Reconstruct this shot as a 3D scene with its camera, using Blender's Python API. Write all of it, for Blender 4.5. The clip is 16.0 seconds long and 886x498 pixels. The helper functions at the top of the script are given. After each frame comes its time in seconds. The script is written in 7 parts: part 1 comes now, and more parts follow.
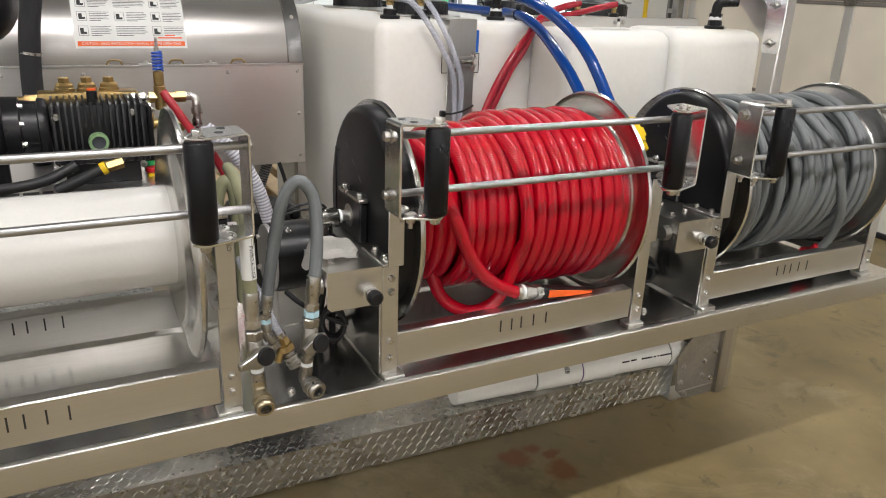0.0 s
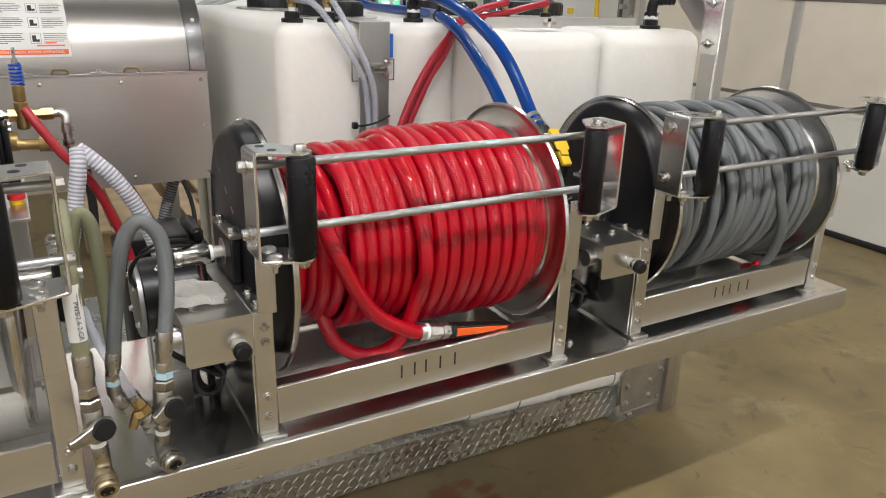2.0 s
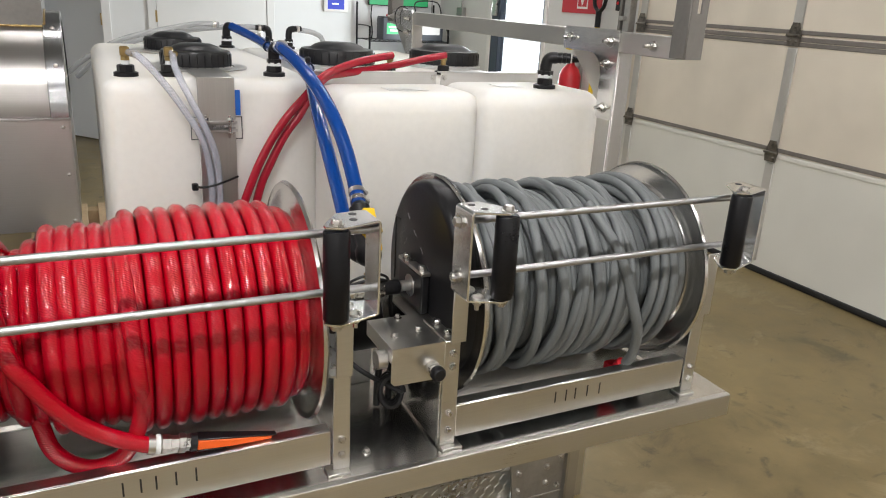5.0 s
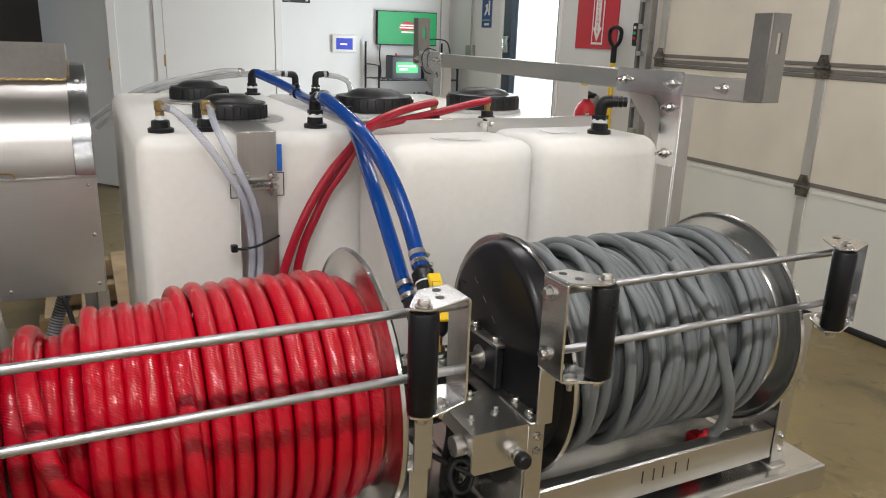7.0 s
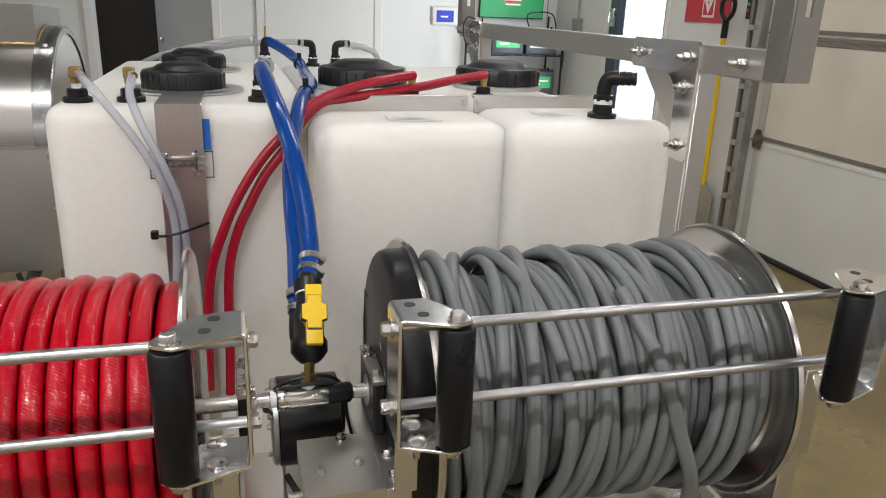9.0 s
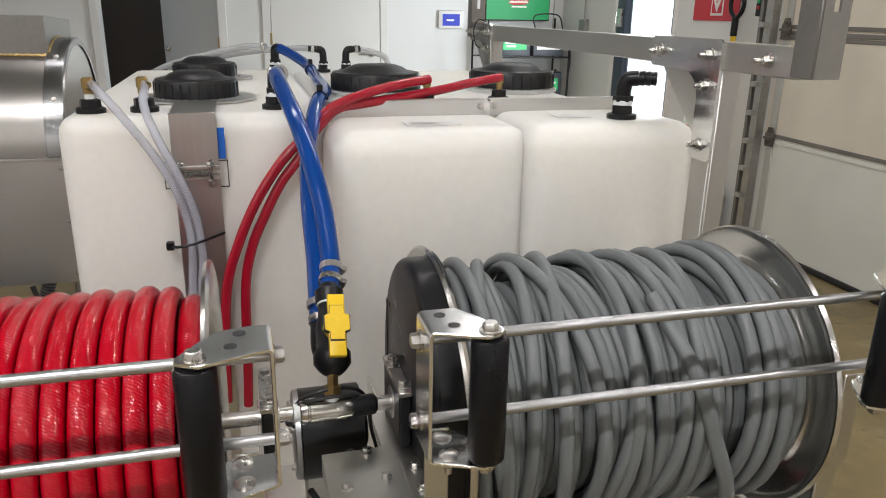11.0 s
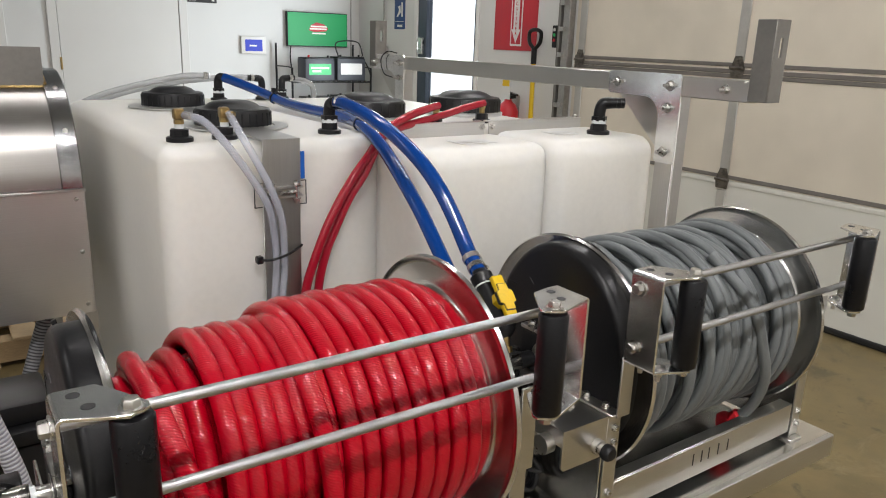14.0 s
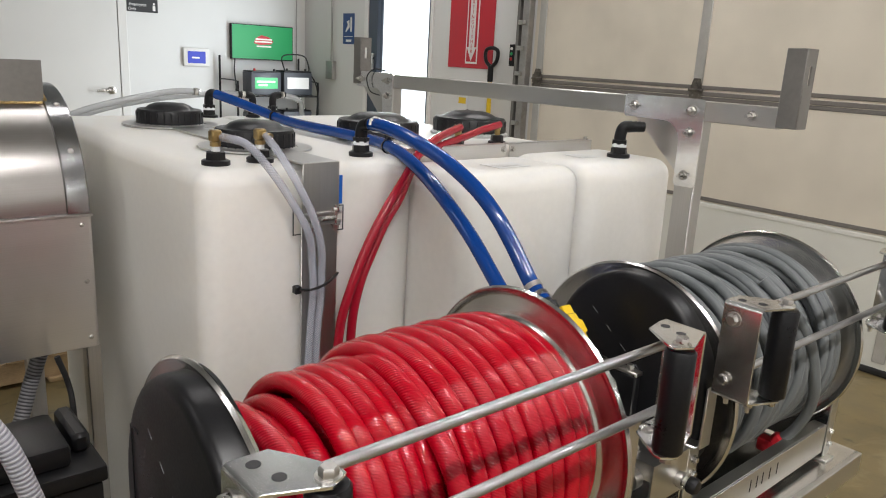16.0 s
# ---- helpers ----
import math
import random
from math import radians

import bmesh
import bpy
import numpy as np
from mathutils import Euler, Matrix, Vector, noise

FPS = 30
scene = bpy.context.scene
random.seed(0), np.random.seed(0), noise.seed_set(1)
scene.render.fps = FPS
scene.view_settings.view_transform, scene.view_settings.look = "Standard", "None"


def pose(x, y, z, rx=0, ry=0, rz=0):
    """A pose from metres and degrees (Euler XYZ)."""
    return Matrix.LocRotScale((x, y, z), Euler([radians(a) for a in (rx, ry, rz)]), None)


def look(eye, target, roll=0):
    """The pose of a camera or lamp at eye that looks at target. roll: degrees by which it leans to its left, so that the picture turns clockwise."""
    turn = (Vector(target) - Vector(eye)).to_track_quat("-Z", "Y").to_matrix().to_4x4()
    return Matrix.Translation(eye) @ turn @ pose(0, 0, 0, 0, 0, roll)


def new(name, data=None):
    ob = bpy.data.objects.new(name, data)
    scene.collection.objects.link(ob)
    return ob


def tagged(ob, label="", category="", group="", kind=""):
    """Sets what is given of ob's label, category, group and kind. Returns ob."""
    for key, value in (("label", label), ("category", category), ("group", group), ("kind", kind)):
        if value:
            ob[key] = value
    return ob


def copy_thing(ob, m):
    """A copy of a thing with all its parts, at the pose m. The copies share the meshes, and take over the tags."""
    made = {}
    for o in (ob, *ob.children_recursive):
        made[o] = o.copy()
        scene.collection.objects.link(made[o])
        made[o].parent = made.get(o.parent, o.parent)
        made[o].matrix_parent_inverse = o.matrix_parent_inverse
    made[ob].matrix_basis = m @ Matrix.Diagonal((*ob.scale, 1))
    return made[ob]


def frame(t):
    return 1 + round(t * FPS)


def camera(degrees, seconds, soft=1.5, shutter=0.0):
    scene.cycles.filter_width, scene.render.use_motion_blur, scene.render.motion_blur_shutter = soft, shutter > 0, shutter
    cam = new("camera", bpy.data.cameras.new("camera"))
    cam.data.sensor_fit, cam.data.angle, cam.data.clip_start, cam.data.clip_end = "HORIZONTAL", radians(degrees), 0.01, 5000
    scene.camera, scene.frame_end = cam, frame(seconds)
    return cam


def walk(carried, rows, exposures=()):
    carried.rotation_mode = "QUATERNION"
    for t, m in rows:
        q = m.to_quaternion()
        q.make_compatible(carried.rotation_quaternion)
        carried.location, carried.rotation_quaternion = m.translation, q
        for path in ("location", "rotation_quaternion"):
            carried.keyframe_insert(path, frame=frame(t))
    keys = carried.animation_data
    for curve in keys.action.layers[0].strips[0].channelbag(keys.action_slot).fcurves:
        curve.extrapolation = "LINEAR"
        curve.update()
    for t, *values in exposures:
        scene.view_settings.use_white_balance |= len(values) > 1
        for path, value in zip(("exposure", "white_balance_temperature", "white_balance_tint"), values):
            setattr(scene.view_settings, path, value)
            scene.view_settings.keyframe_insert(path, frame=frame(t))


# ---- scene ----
cam = camera(62.2, 16.0, soft=1.05)
METRES, EYE, TILT, LEAN, TURN = 2.64, 1.285, -19.832, -2.149, -27.309
ROWS = [
    (0.0, 0.0, 0.0, 0.0, 0.0, 0.0, -0.0),
    (0.5, 0.0011, 0.0004, 0.0001, -0.58, -0.07, 0.58),
    (1.0, 0.0091, -0.0019, 0.0009, -1.32, -0.12, 1.13),
    (1.5, 0.0299, 0.0156, 0.0053, -2.02, -0.29, 1.41),
    (2.0, 0.0519, 0.0614, 0.0252, -2.29, -0.33, 1.25),
    (2.5, 0.0775, 0.0961, 0.0369, -1.92, -0.52, 0.65),
    (3.0, 0.126, 0.1125, 0.0392, -0.94, -0.7, -0.21),
    (3.5, 0.1901, 0.118, 0.0463, 2.08, -0.88, -1.44),
    (4.0, 0.217, 0.122, 0.0493, 2.61, -0.79, -1.46),
    (4.5, 0.2292, 0.1193, 0.0633, 2.01, -0.12, -1.59),
    (5.0, 0.2328, 0.1206, 0.0775, 1.43, 1.12, -1.43),
    (7.5, 0.1737, 0.1791, 0.1063, 1.76, 3.78, -0.05),
    (8.0, 0.1918, 0.2038, 0.1109, 2.87, 3.56, 0.05),
    (8.5, 0.2564, 0.2431, 0.1242, 6.83, 2.94, -2.34),
    (9.0, 0.3089, 0.2749, 0.1285, 11.34, 1.58, -4.01),
    (11.5, 0.2912, 0.2837, 0.1311, 11.73, 1.93, -2.68),
    (12.0, 0.2308, 0.2673, 0.1296, 7.09, 1.92, -1.16),
    (12.5, 0.1602, 0.2586, 0.1276, 2.23, 2.27, 0.59),
    (13.0, 0.1287, 0.2301, 0.1197, -1.56, 2.79, 1.23),
    (13.5, 0.1029, 0.183, 0.1052, -4.23, 3.17, 1.93),
    (14.0, 0.0724, 0.1667, 0.105, -6.82, 3.55, 2.7),
    (14.5, 0.0232, 0.1862, 0.1179, -9.06, 3.85, 3.34),
    (15.0, -0.0129, 0.1994, 0.1213, -10.83, 4.18, 3.69),
    (15.5, -0.0171, 0.2008, 0.1212, -12.1, 4.31, 3.66),
    (16.0, -0.0152, 0.1985, 0.1213, -12.66, 4.31, 3.52),
]
walk(cam, [(t, pose(0, 0, EYE, TILT, LEAN, TURN) @ pose(METRES * x, METRES * y, METRES * z, 90 + pitch, roll, yaw)) for t, x, y, z, yaw, pitch, roll in ROWS],
     exposures=[(0.0, 0.11), (4.5, 0.11), (7.5, -0.09), (16.0, -0.09)])

# ---------------------------------------------------------------- light
world = bpy.data.worlds.new("world")
scene.world = world
world.use_nodes = True
_bg = world.node_tree.nodes["Background"]
_sky = world.node_tree.nodes.new("ShaderNodeTexSky")
_sky.sky_type, _sky.sun_disc = "NISHITA", False
_sky.sun_elevation, _sky.sun_rotation = radians(40), radians(100)
world.node_tree.links.new(_sky.outputs[0], _bg.inputs[0])
_bg.inputs[1].default_value = 0.12

LAMP_Z = 3.2
# rows of short fluorescent fixtures under the ceiling: (middle x, y, length, watts)
LAMPS = [(lx, ly, 1.3, watts) for ly, fixtures in (
    # unseen fixture added to brighten the east and back walls
    (5.2, ((3.2, 17),)),
    (2.7, ((-1.8, 13), (0.9, 10), (2.75, 25))),
    (0.0, ((-2.3, 48), (0.4, 60), (3.1, 32))),
    (-2.5, ((-2.3, 40), (0.4, 18), (3.1, 20))),
    # the next two rows are added fill for the pipe and front panels
    (-5.0, ((-2.3, 32), (0.4, 28), (3.1, 28))),
    (-7.6, ((-2.3, 50), (0.4, 50), (3.1, 50)))) for lx, watts in fixtures]
for lx, ly, ln, watts in LAMPS:
    ld = bpy.data.lights.new("tube_light", "AREA")
    ld.shape, ld.size, ld.size_y, ld.energy = "RECTANGLE", ln, 0.07, watts
    ld.color = (1.0, 0.972, 0.965)
    lo = new("tube_light", ld)
    lo.matrix_world = pose(lx, ly, LAMP_Z - 0.03)

# daylight in the opening of the glass door
dl = bpy.data.lights.new("door_daylight", "AREA")
dl.shape, dl.size, dl.size_y, dl.energy, dl.color = "RECTANGLE", 0.66, 1.7, 80, (0.86, 0.94, 1.0)
lo = new("door_daylight", dl)
lo.matrix_world = look((4.10, 5.64, 1.10), (0.0, 5.64, 1.10))

# ---------------------------------------------------------------- materials
def material(name, color, rough=0.5, metal=0.0, var=0.12, scale=6.0, fine=90.0, bump=0.05, bump_scale=None, stretch=None, uv=False, spec=0.5, coat=0.0, color2=None):
    m = bpy.data.materials.new(name)
    m.use_nodes = True
    nt = m.node_tree
    b = nt.nodes["Principled BSDF"]
    co = nt.nodes.new("ShaderNodeTexCoord")
    mp = nt.nodes.new("ShaderNodeMapping")
    nt.links.new(co.outputs["UV" if uv else "Object"], mp.inputs[0])
    if stretch:
        mp.inputs["Scale"].default_value = stretch
    n1 = nt.nodes.new("ShaderNodeTexNoise")
    n1.inputs["Scale"].default_value, n1.inputs["Detail"].default_value = scale, 5
    nt.links.new(co.outputs["UV" if uv else "Object"], n1.inputs[0])
    n2 = nt.nodes.new("ShaderNodeTexNoise")
    n2.inputs["Scale"].default_value, n2.inputs["Detail"].default_value = fine, 3
    nt.links.new(mp.outputs[0], n2.inputs[0])
    mix = nt.nodes.new("ShaderNodeMix")
    mix.data_type = "FLOAT"
    mix.inputs[0].default_value = 0.4
    nt.links.new(n1.outputs[0], mix.inputs[2])
    nt.links.new(n2.outputs[0], mix.inputs[3])
    ramp = nt.nodes.new("ShaderNodeValToRGB")
    lo_c = [max(0, c * (1 - var)) for c in color]
    hi_c = [min(1, c * (1 + var)) for c in (color2 or color)]
    ramp.color_ramp.elements[0].position, ramp.color_ramp.elements[0].color = 0.36, (*lo_c, 1)
    ramp.color_ramp.elements[1].position, ramp.color_ramp.elements[1].color = 0.64, (*hi_c, 1)
    nt.links.new(mix.outputs[0], ramp.inputs[0])
    nt.links.new(ramp.outputs[0], b.inputs["Base Color"])
    rr = nt.nodes.new("ShaderNodeMapRange")
    rr.inputs["From Min"].default_value, rr.inputs["From Max"].default_value = 0.3, 0.7
    rr.inputs["To Min"].default_value, rr.inputs["To Max"].default_value = max(0.02, rough * (0.92 if stretch else 0.8)), min(1, rough * (1.1 if stretch else 1.28))
    nt.links.new(mix.outputs[0], rr.inputs[0])
    nt.links.new(rr.outputs[0], b.inputs["Roughness"])
    b.inputs["Metallic"].default_value = metal
    b.inputs["Specular IOR Level"].default_value = spec
    b.inputs["Coat Weight"].default_value = coat
    b.inputs["Coat Roughness"].default_value = 0.15
    if bump:
        bp = nt.nodes.new("ShaderNodeBump")
        bp.inputs["Strength"].default_value, bp.inputs["Distance"].default_value = bump, 0.002
        nt.links.new(n2.outputs[0], bp.inputs["Height"])
        nt.links.new(bp.outputs[0], b.inputs["Normal"])
    return m


def emission(name, color, strength):
    m = bpy.data.materials.new(name)
    m.use_nodes = True
    b = m.node_tree.nodes["Principled BSDF"]
    b.inputs["Base Color"].default_value = (*color, 1)
    b.inputs["Emission Color"].default_value = (*color, 1)
    b.inputs["Emission Strength"].default_value = strength
    return m


def braided(name, color, rough, alpha=1.0, weave=0.25, tick=(140.0, 26.0), thread=None, both=True):
    """A hose with the criss-cross of its braid under the skin; UV runs in metres along it, 0 to 1 round it."""
    m = material(name, color, rough, var=0.1, scale=3, fine=40, bump=0.0, uv=True, coat=0.0)
    nt = m.node_tree
    b = nt.nodes["Principled BSDF"]
    co = nt.nodes.new("ShaderNodeTexCoord")
    waves = []
    for sign in (1, -1):
        mp = nt.nodes.new("ShaderNodeMapping")
        mp.inputs["Scale"].default_value = (tick[0], tick[1] * sign, 1)
        nt.links.new(co.outputs["UV"], mp.inputs[0])
        w = nt.nodes.new("ShaderNodeTexWave")
        w.wave_type, w.bands_direction = "BANDS", "DIAGONAL"
        w.inputs["Scale"].default_value, w.inputs["Distortion"].default_value = 1.0, 0.0
        nt.links.new(mp.outputs[0], w.inputs[0])
        waves.append(w)
    mx = nt.nodes.new("ShaderNodeMath")
    mx.operation = "MAXIMUM"
    nt.links.new(waves[0].outputs[1], mx.inputs[0])
    if both:
        nt.links.new(waves[1].outputs[1], mx.inputs[1])
    else:
        mx.inputs[1].default_value = 0.0
    bp = nt.nodes.new("ShaderNodeBump")
    bp.inputs["Strength"].default_value, bp.inputs["Distance"].default_value = weave, 0.0014
    nt.links.new(mx.outputs[0], bp.inputs["Height"])
    nt.links.new(bp.outputs[0], b.inputs["Normal"])
    if thread:
        src = b.inputs["Base Color"].links[0].from_socket
        th = nt.nodes.new("ShaderNodeMath")
        th.operation = "GREATER_THAN"
        th.inputs[1].default_value = 0.90
        nt.links.new(mx.outputs[0], th.inputs[0])
        cm = nt.nodes.new("ShaderNodeMix")
        cm.data_type = "RGBA"
        nt.links.new(th.outputs[0], cm.inputs[0])
        nt.links.new(src, cm.inputs[6])
        cm.inputs[7].default_value = (*thread, 1)
        nt.links.new(cm.outputs[2], b.inputs["Base Color"])
    if alpha < 1:
        b.inputs["Alpha"].default_value = alpha
    return m


def concrete():
    m = bpy.data.materials.new("sealed_concrete")
    m.use_nodes = True
    nt = m.node_tree
    b = nt.nodes["Principled BSDF"]
    co = nt.nodes.new("ShaderNodeTexCoord")

    def noise_node(scale, detail=6, rough=0.6):
        n = nt.nodes.new("ShaderNodeTexNoise")
        n.inputs["Scale"].default_value, n.inputs["Detail"].default_value, n.inputs["Roughness"].default_value = scale, detail, rough
        nt.links.new(co.outputs["Object"], n.inputs[0])
        return n
    big, mid, fine = noise_node(1.1), noise_node(5.0), noise_node(140, 3)
    r = nt.nodes.new("ShaderNodeValToRGB")
    r.color_ramp.elements[0].position, r.color_ramp.elements[0].color = 0.3, (0.10, 0.075, 0.031, 1)
    r.color_ramp.elements[1].position, r.color_ramp.elements[1].color = 0.72, (0.275, 0.208, 0.096, 1)
    a = nt.nodes.new("ShaderNodeMix")
    a.data_type = "FLOAT"
    a.inputs[0].default_value = 0.45
    nt.links.new(big.outputs[0], a.inputs[2])
    nt.links.new(mid.outputs[0], a.inputs[3])
    nt.links.new(a.outputs[0], r.inputs[0])
    # rust-brown spill, two blots of its own shape
    spill = None
    for cx, cy, rad in ((1.055, 1.482, 0.055), (1.142, 1.385, 0.055), (1.125, 1.50, 0.03), (1.165, 1.455, 0.032)):
        vm = nt.nodes.new("ShaderNodeVectorMath")
        vm.operation = "DISTANCE"
        wob = nt.nodes.new("ShaderNodeVectorMath")
        wob.operation = "MULTIPLY_ADD"
        nt.links.new(noise_node(14, 4).outputs[1], wob.inputs[0])
        wob.inputs[1].default_value = (0.09, 0.09, 0)
        nt.links.new(co.outputs["Object"], wob.inputs[2])
        nt.links.new(wob.outputs[0], vm.inputs[0])
        vm.inputs[1].default_value = (cx + 0.045, cy + 0.045, 0)
        mr = nt.nodes.new("ShaderNodeMapRange")
        mr.inputs["From Min"].default_value, mr.inputs["From Max"].default_value = rad, rad * 0.5
        mr.inputs["To Min"].default_value, mr.inputs["To Max"].default_value = 0, 0.88
        nt.links.new(vm.outputs["Value"], mr.inputs[0])
        if spill is None:
            spill = mr.outputs[0]
        else:
            mxx = nt.nodes.new("ShaderNodeMath")
            mxx.operation = "MAXIMUM"
            nt.links.new(spill, mxx.inputs[0])
            nt.links.new(mr.outputs[0], mxx.inputs[1])
            spill = mxx.outputs[0]
    ground = r.outputs[0]
    for sc, lo, hi, col, amt in ((3.3, 0.56, 0.68, (0.06, 0.046, 0.024, 1), 0.65), (9.0, 0.60, 0.68, (0.05, 0.038, 0.022, 1), 0.6), (2.1, 0.56, 0.70, (0.34, 0.285, 0.17, 1), 0.55), (34.0, 0.70, 0.74, (0.045, 0.036, 0.024, 1), 0.7)):
        nz = noise_node(sc, 7, 0.68)
        nz.inputs["Distortion"].default_value = 0.7
        mr = nt.nodes.new("ShaderNodeMapRange")
        mr.inputs["From Min"].default_value, mr.inputs["From Max"].default_value, mr.inputs["To Max"].default_value = lo, hi, amt
        nt.links.new(nz.outputs[0], mr.inputs[0])
        st = nt.nodes.new("ShaderNodeMix")
        st.data_type = "RGBA"
        nt.links.new(mr.outputs[0], st.inputs[0])
        nt.links.new(ground, st.inputs[6])
        st.inputs[7].default_value = col
        ground = st.outputs[2]
    c = nt.nodes.new("ShaderNodeMix")
    c.data_type = "RGBA"
    nt.links.new(spill, c.inputs[0])
    nt.links.new(ground, c.inputs[6])
    c.inputs[7].default_value = (0.135, 0.044, 0.007, 1)
    nt.links.new(c.outputs[2], b.inputs["Base Color"])
    rr = nt.nodes.new("ShaderNodeMapRange")
    rr.inputs["To Min"].default_value, rr.inputs["To Max"].default_value = 0.28, 0.6
    nt.links.new(mid.outputs[0], rr.inputs[0])
    nt.links.new(rr.outputs[0], b.inputs["Roughness"])
    bp = nt.nodes.new("ShaderNodeBump")
    bp.inputs["Strength"].default_value, bp.inputs["Distance"].default_value = 0.12, 0.002
    nt.links.new(fine.outputs[0], bp.inputs["Height"])
    nt.links.new(bp.outputs[0], b.inputs["Normal"])
    return m


CONCRETE = concrete()
ALU = material("brushed_aluminium", (0.60, 0.59, 0.56), 0.29, 1.0, var=0.05, scale=4, fine=1.0, bump=0.015, stretch=(5, 700, 700))
ALU_PAN = material("rolled_aluminium_sheet", (0.72, 0.71, 0.68), 0.20, 1.0, var=0.14, scale=7, fine=1.0, bump=0.012, stretch=(4, 400, 400))
STAINLESS = material("brushed_stainless", (0.62, 0.61, 0.595), 0.33, 1.0, var=0.04, scale=3, fine=1.0, bump=0.002, stretch=(2, 500, 500))
PANEL = material("brushed_panel_sheet", (0.75, 0.735, 0.71), 0.35, 1.0, var=0.06, scale=4, fine=1.0, bump=0.003, stretch=(2, 500, 500))
BARREL = material("rolled_barrel_sheet", (0.37, 0.355, 0.335), 0.30, 1.0, var=0.05, scale=3, fine=1.0, bump=0.002, stretch=(2, 500, 500))
END_BAND = material("polished_end_band", (0.36, 0.365, 0.37), 0.2, 1.0, var=0.08, scale=9, fine=60, bump=0.02)
STAINLESS_V = material("stainless_flat_bar", (0.5, 0.49, 0.475), 0.34, 1.0, var=0.07, scale=5, fine=1.0, bump=0.015, stretch=(700, 700, 6))
DISC = material("spun_stainless_disc", (0.63, 0.615, 0.59), 0.22, 1.0, var=0.05, scale=5, fine=50, bump=0.03)
ZINC = material("zinc_plated_steel", (0.52, 0.505, 0.48), 0.28, 1.0, var=0.1, scale=20, fine=120, bump=0.05)
ROD = material("aluminium_rod", (0.44, 0.44, 0.445), 0.36, 1.0, var=0.06, scale=10, fine=150, bump=0.04, stretch=(0.5, 6, 6))
BRACKET_ALU = material("satin_aluminium_bracket", (0.76, 0.76, 0.755), 0.20, 1.0, var=0.10, scale=26, fine=1.0, bump=0.01, stretch=(300, 12, 300))
DULL_STEEL = material("dull_folded_steel", (0.22, 0.21, 0.195), 0.5, 0.6, var=0.12, scale=9, fine=90, bump=0.04)
BRASS = material("brass", (0.42, 0.30, 0.13), 0.36, 1.0, var=0.15, scale=25, fine=140, bump=0.06)
BLACK_PLASTIC = material("moulded_black_plastic", (0.009, 0.009, 0.010), 0.34, var=0.2, scale=9, fine=260, bump=0.05, spec=0.3)
BLACK_ROLLER = material("black_nylon_roller", (0.006, 0.006, 0.007), 0.30, var=0.25, scale=20, fine=200, bump=0.05, spec=0.22)
BLACK_PAINT = material("black_enamel", (0.008, 0.008, 0.009), 0.32, var=0.2, spec=0.35, scale=15, fine=220, bump=0.05)
RUBBER = material("black_rubber", (0.011, 0.011, 0.012), 0.5, var=0.2, scale=20, fine=200, bump=0.08)
POLY = material("milky_polyethylene", (0.72, 0.705, 0.66), 0.42, var=0.035, scale=2.2, fine=60, bump=0.05)
POLY.node_tree.nodes["Principled BSDF"].inputs["Subsurface Weight"].default_value = 0.7
POLY.node_tree.nodes["Principled BSDF"].inputs["Subsurface Radius"].default_value = (1.0, 0.95, 0.85)
POLY.node_tree.nodes["Principled BSDF"].inputs["Subsurface Scale"].default_value = 0.12
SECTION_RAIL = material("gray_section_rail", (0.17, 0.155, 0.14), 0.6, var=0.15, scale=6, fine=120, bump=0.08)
WHITE_DRUM = material("white_powder_coat", (0.60, 0.59, 0.56), 0.16, var=0.03, scale=5, fine=200, bump=0.04)
RED_HOSE = braided("red_pvc_hose", (0.395, 0.0006, 0.011), 0.09, weave=0.21, tick=(175.0, 6.2832), both=False)
RED_SUPPLY = braided("dull_red_pvc_hose", (0.33, 0.005, 0.020), 0.22, weave=0.10, tick=(190.0, 3.1416), both=False)
GRAY_HOSE = material("gray_rubber_hose", (0.135, 0.147, 0.150), 0.46, var=0.2, scale=9, fine=120, bump=0.14, uv=True)
BLUE_HOSE = material("blue_pvc_hose", (0.003, 0.045, 0.23), 0.13, var=0.12, scale=6, fine=90, bump=0.05, uv=True)
CLEAR_HOSE = braided("clear_braided_hose", (0.36, 0.38, 0.45), 0.16, alpha=0.5, weave=0.16, tick=(170.0, 5.0265), thread=(0.78, 0.79, 0.86))
VINYL_HOSE = material("clear_vinyl_hose", (0.46, 0.47, 0.48), 0.16, var=0.1, scale=8, fine=90, bump=0.02, uv=True)
VINYL_HOSE.node_tree.nodes["Principled BSDF"].inputs["Alpha"].default_value = 0.6
YELLOW = material("yellow_plastic", (0.75, 0.5, 0.01), 0.38, var=0.06, scale=9, fine=200, bump=0.05)
ORANGE = material("orange_plastic", (0.85, 0.13, 0.02), 0.36, var=0.06, scale=9, fine=200, bump=0.05)
RED_PLASTIC = material("red_plastic", (0.55, 0.015, 0.025), 0.4, var=0.1, scale=9, fine=200, bump=0.05)
BLUE_PLASTIC = material("blue_plastic", (0.01, 0.07, 0.42), 0.35, var=0.1, scale=9, fine=200, bump=0.05)
CLOTH = material("white_cotton_rag", (0.72, 0.70, 0.66), 0.9, var=0.1, scale=14, fine=320, bump=0.5)
PVC = material("white_pvc_pipe", (0.86, 0.86, 0.83), 0.38, var=0.05, scale=7, fine=160, bump=0.04)
CEILING = material("gray_ceiling_sheet", (0.30, 0.30, 0.30), 0.7, var=0.06, scale=2, fine=120, bump=0.1)
WALL = material("white_wall_paint", (0.68, 0.68, 0.665), 0.65, var=0.03, scale=1.5, fine=220, bump=0.08)
DOOR_WHITE = material("white_door_paint", (0.68, 0.67, 0.645), 0.45, var=0.03, scale=2, fine=160, bump=0.05)
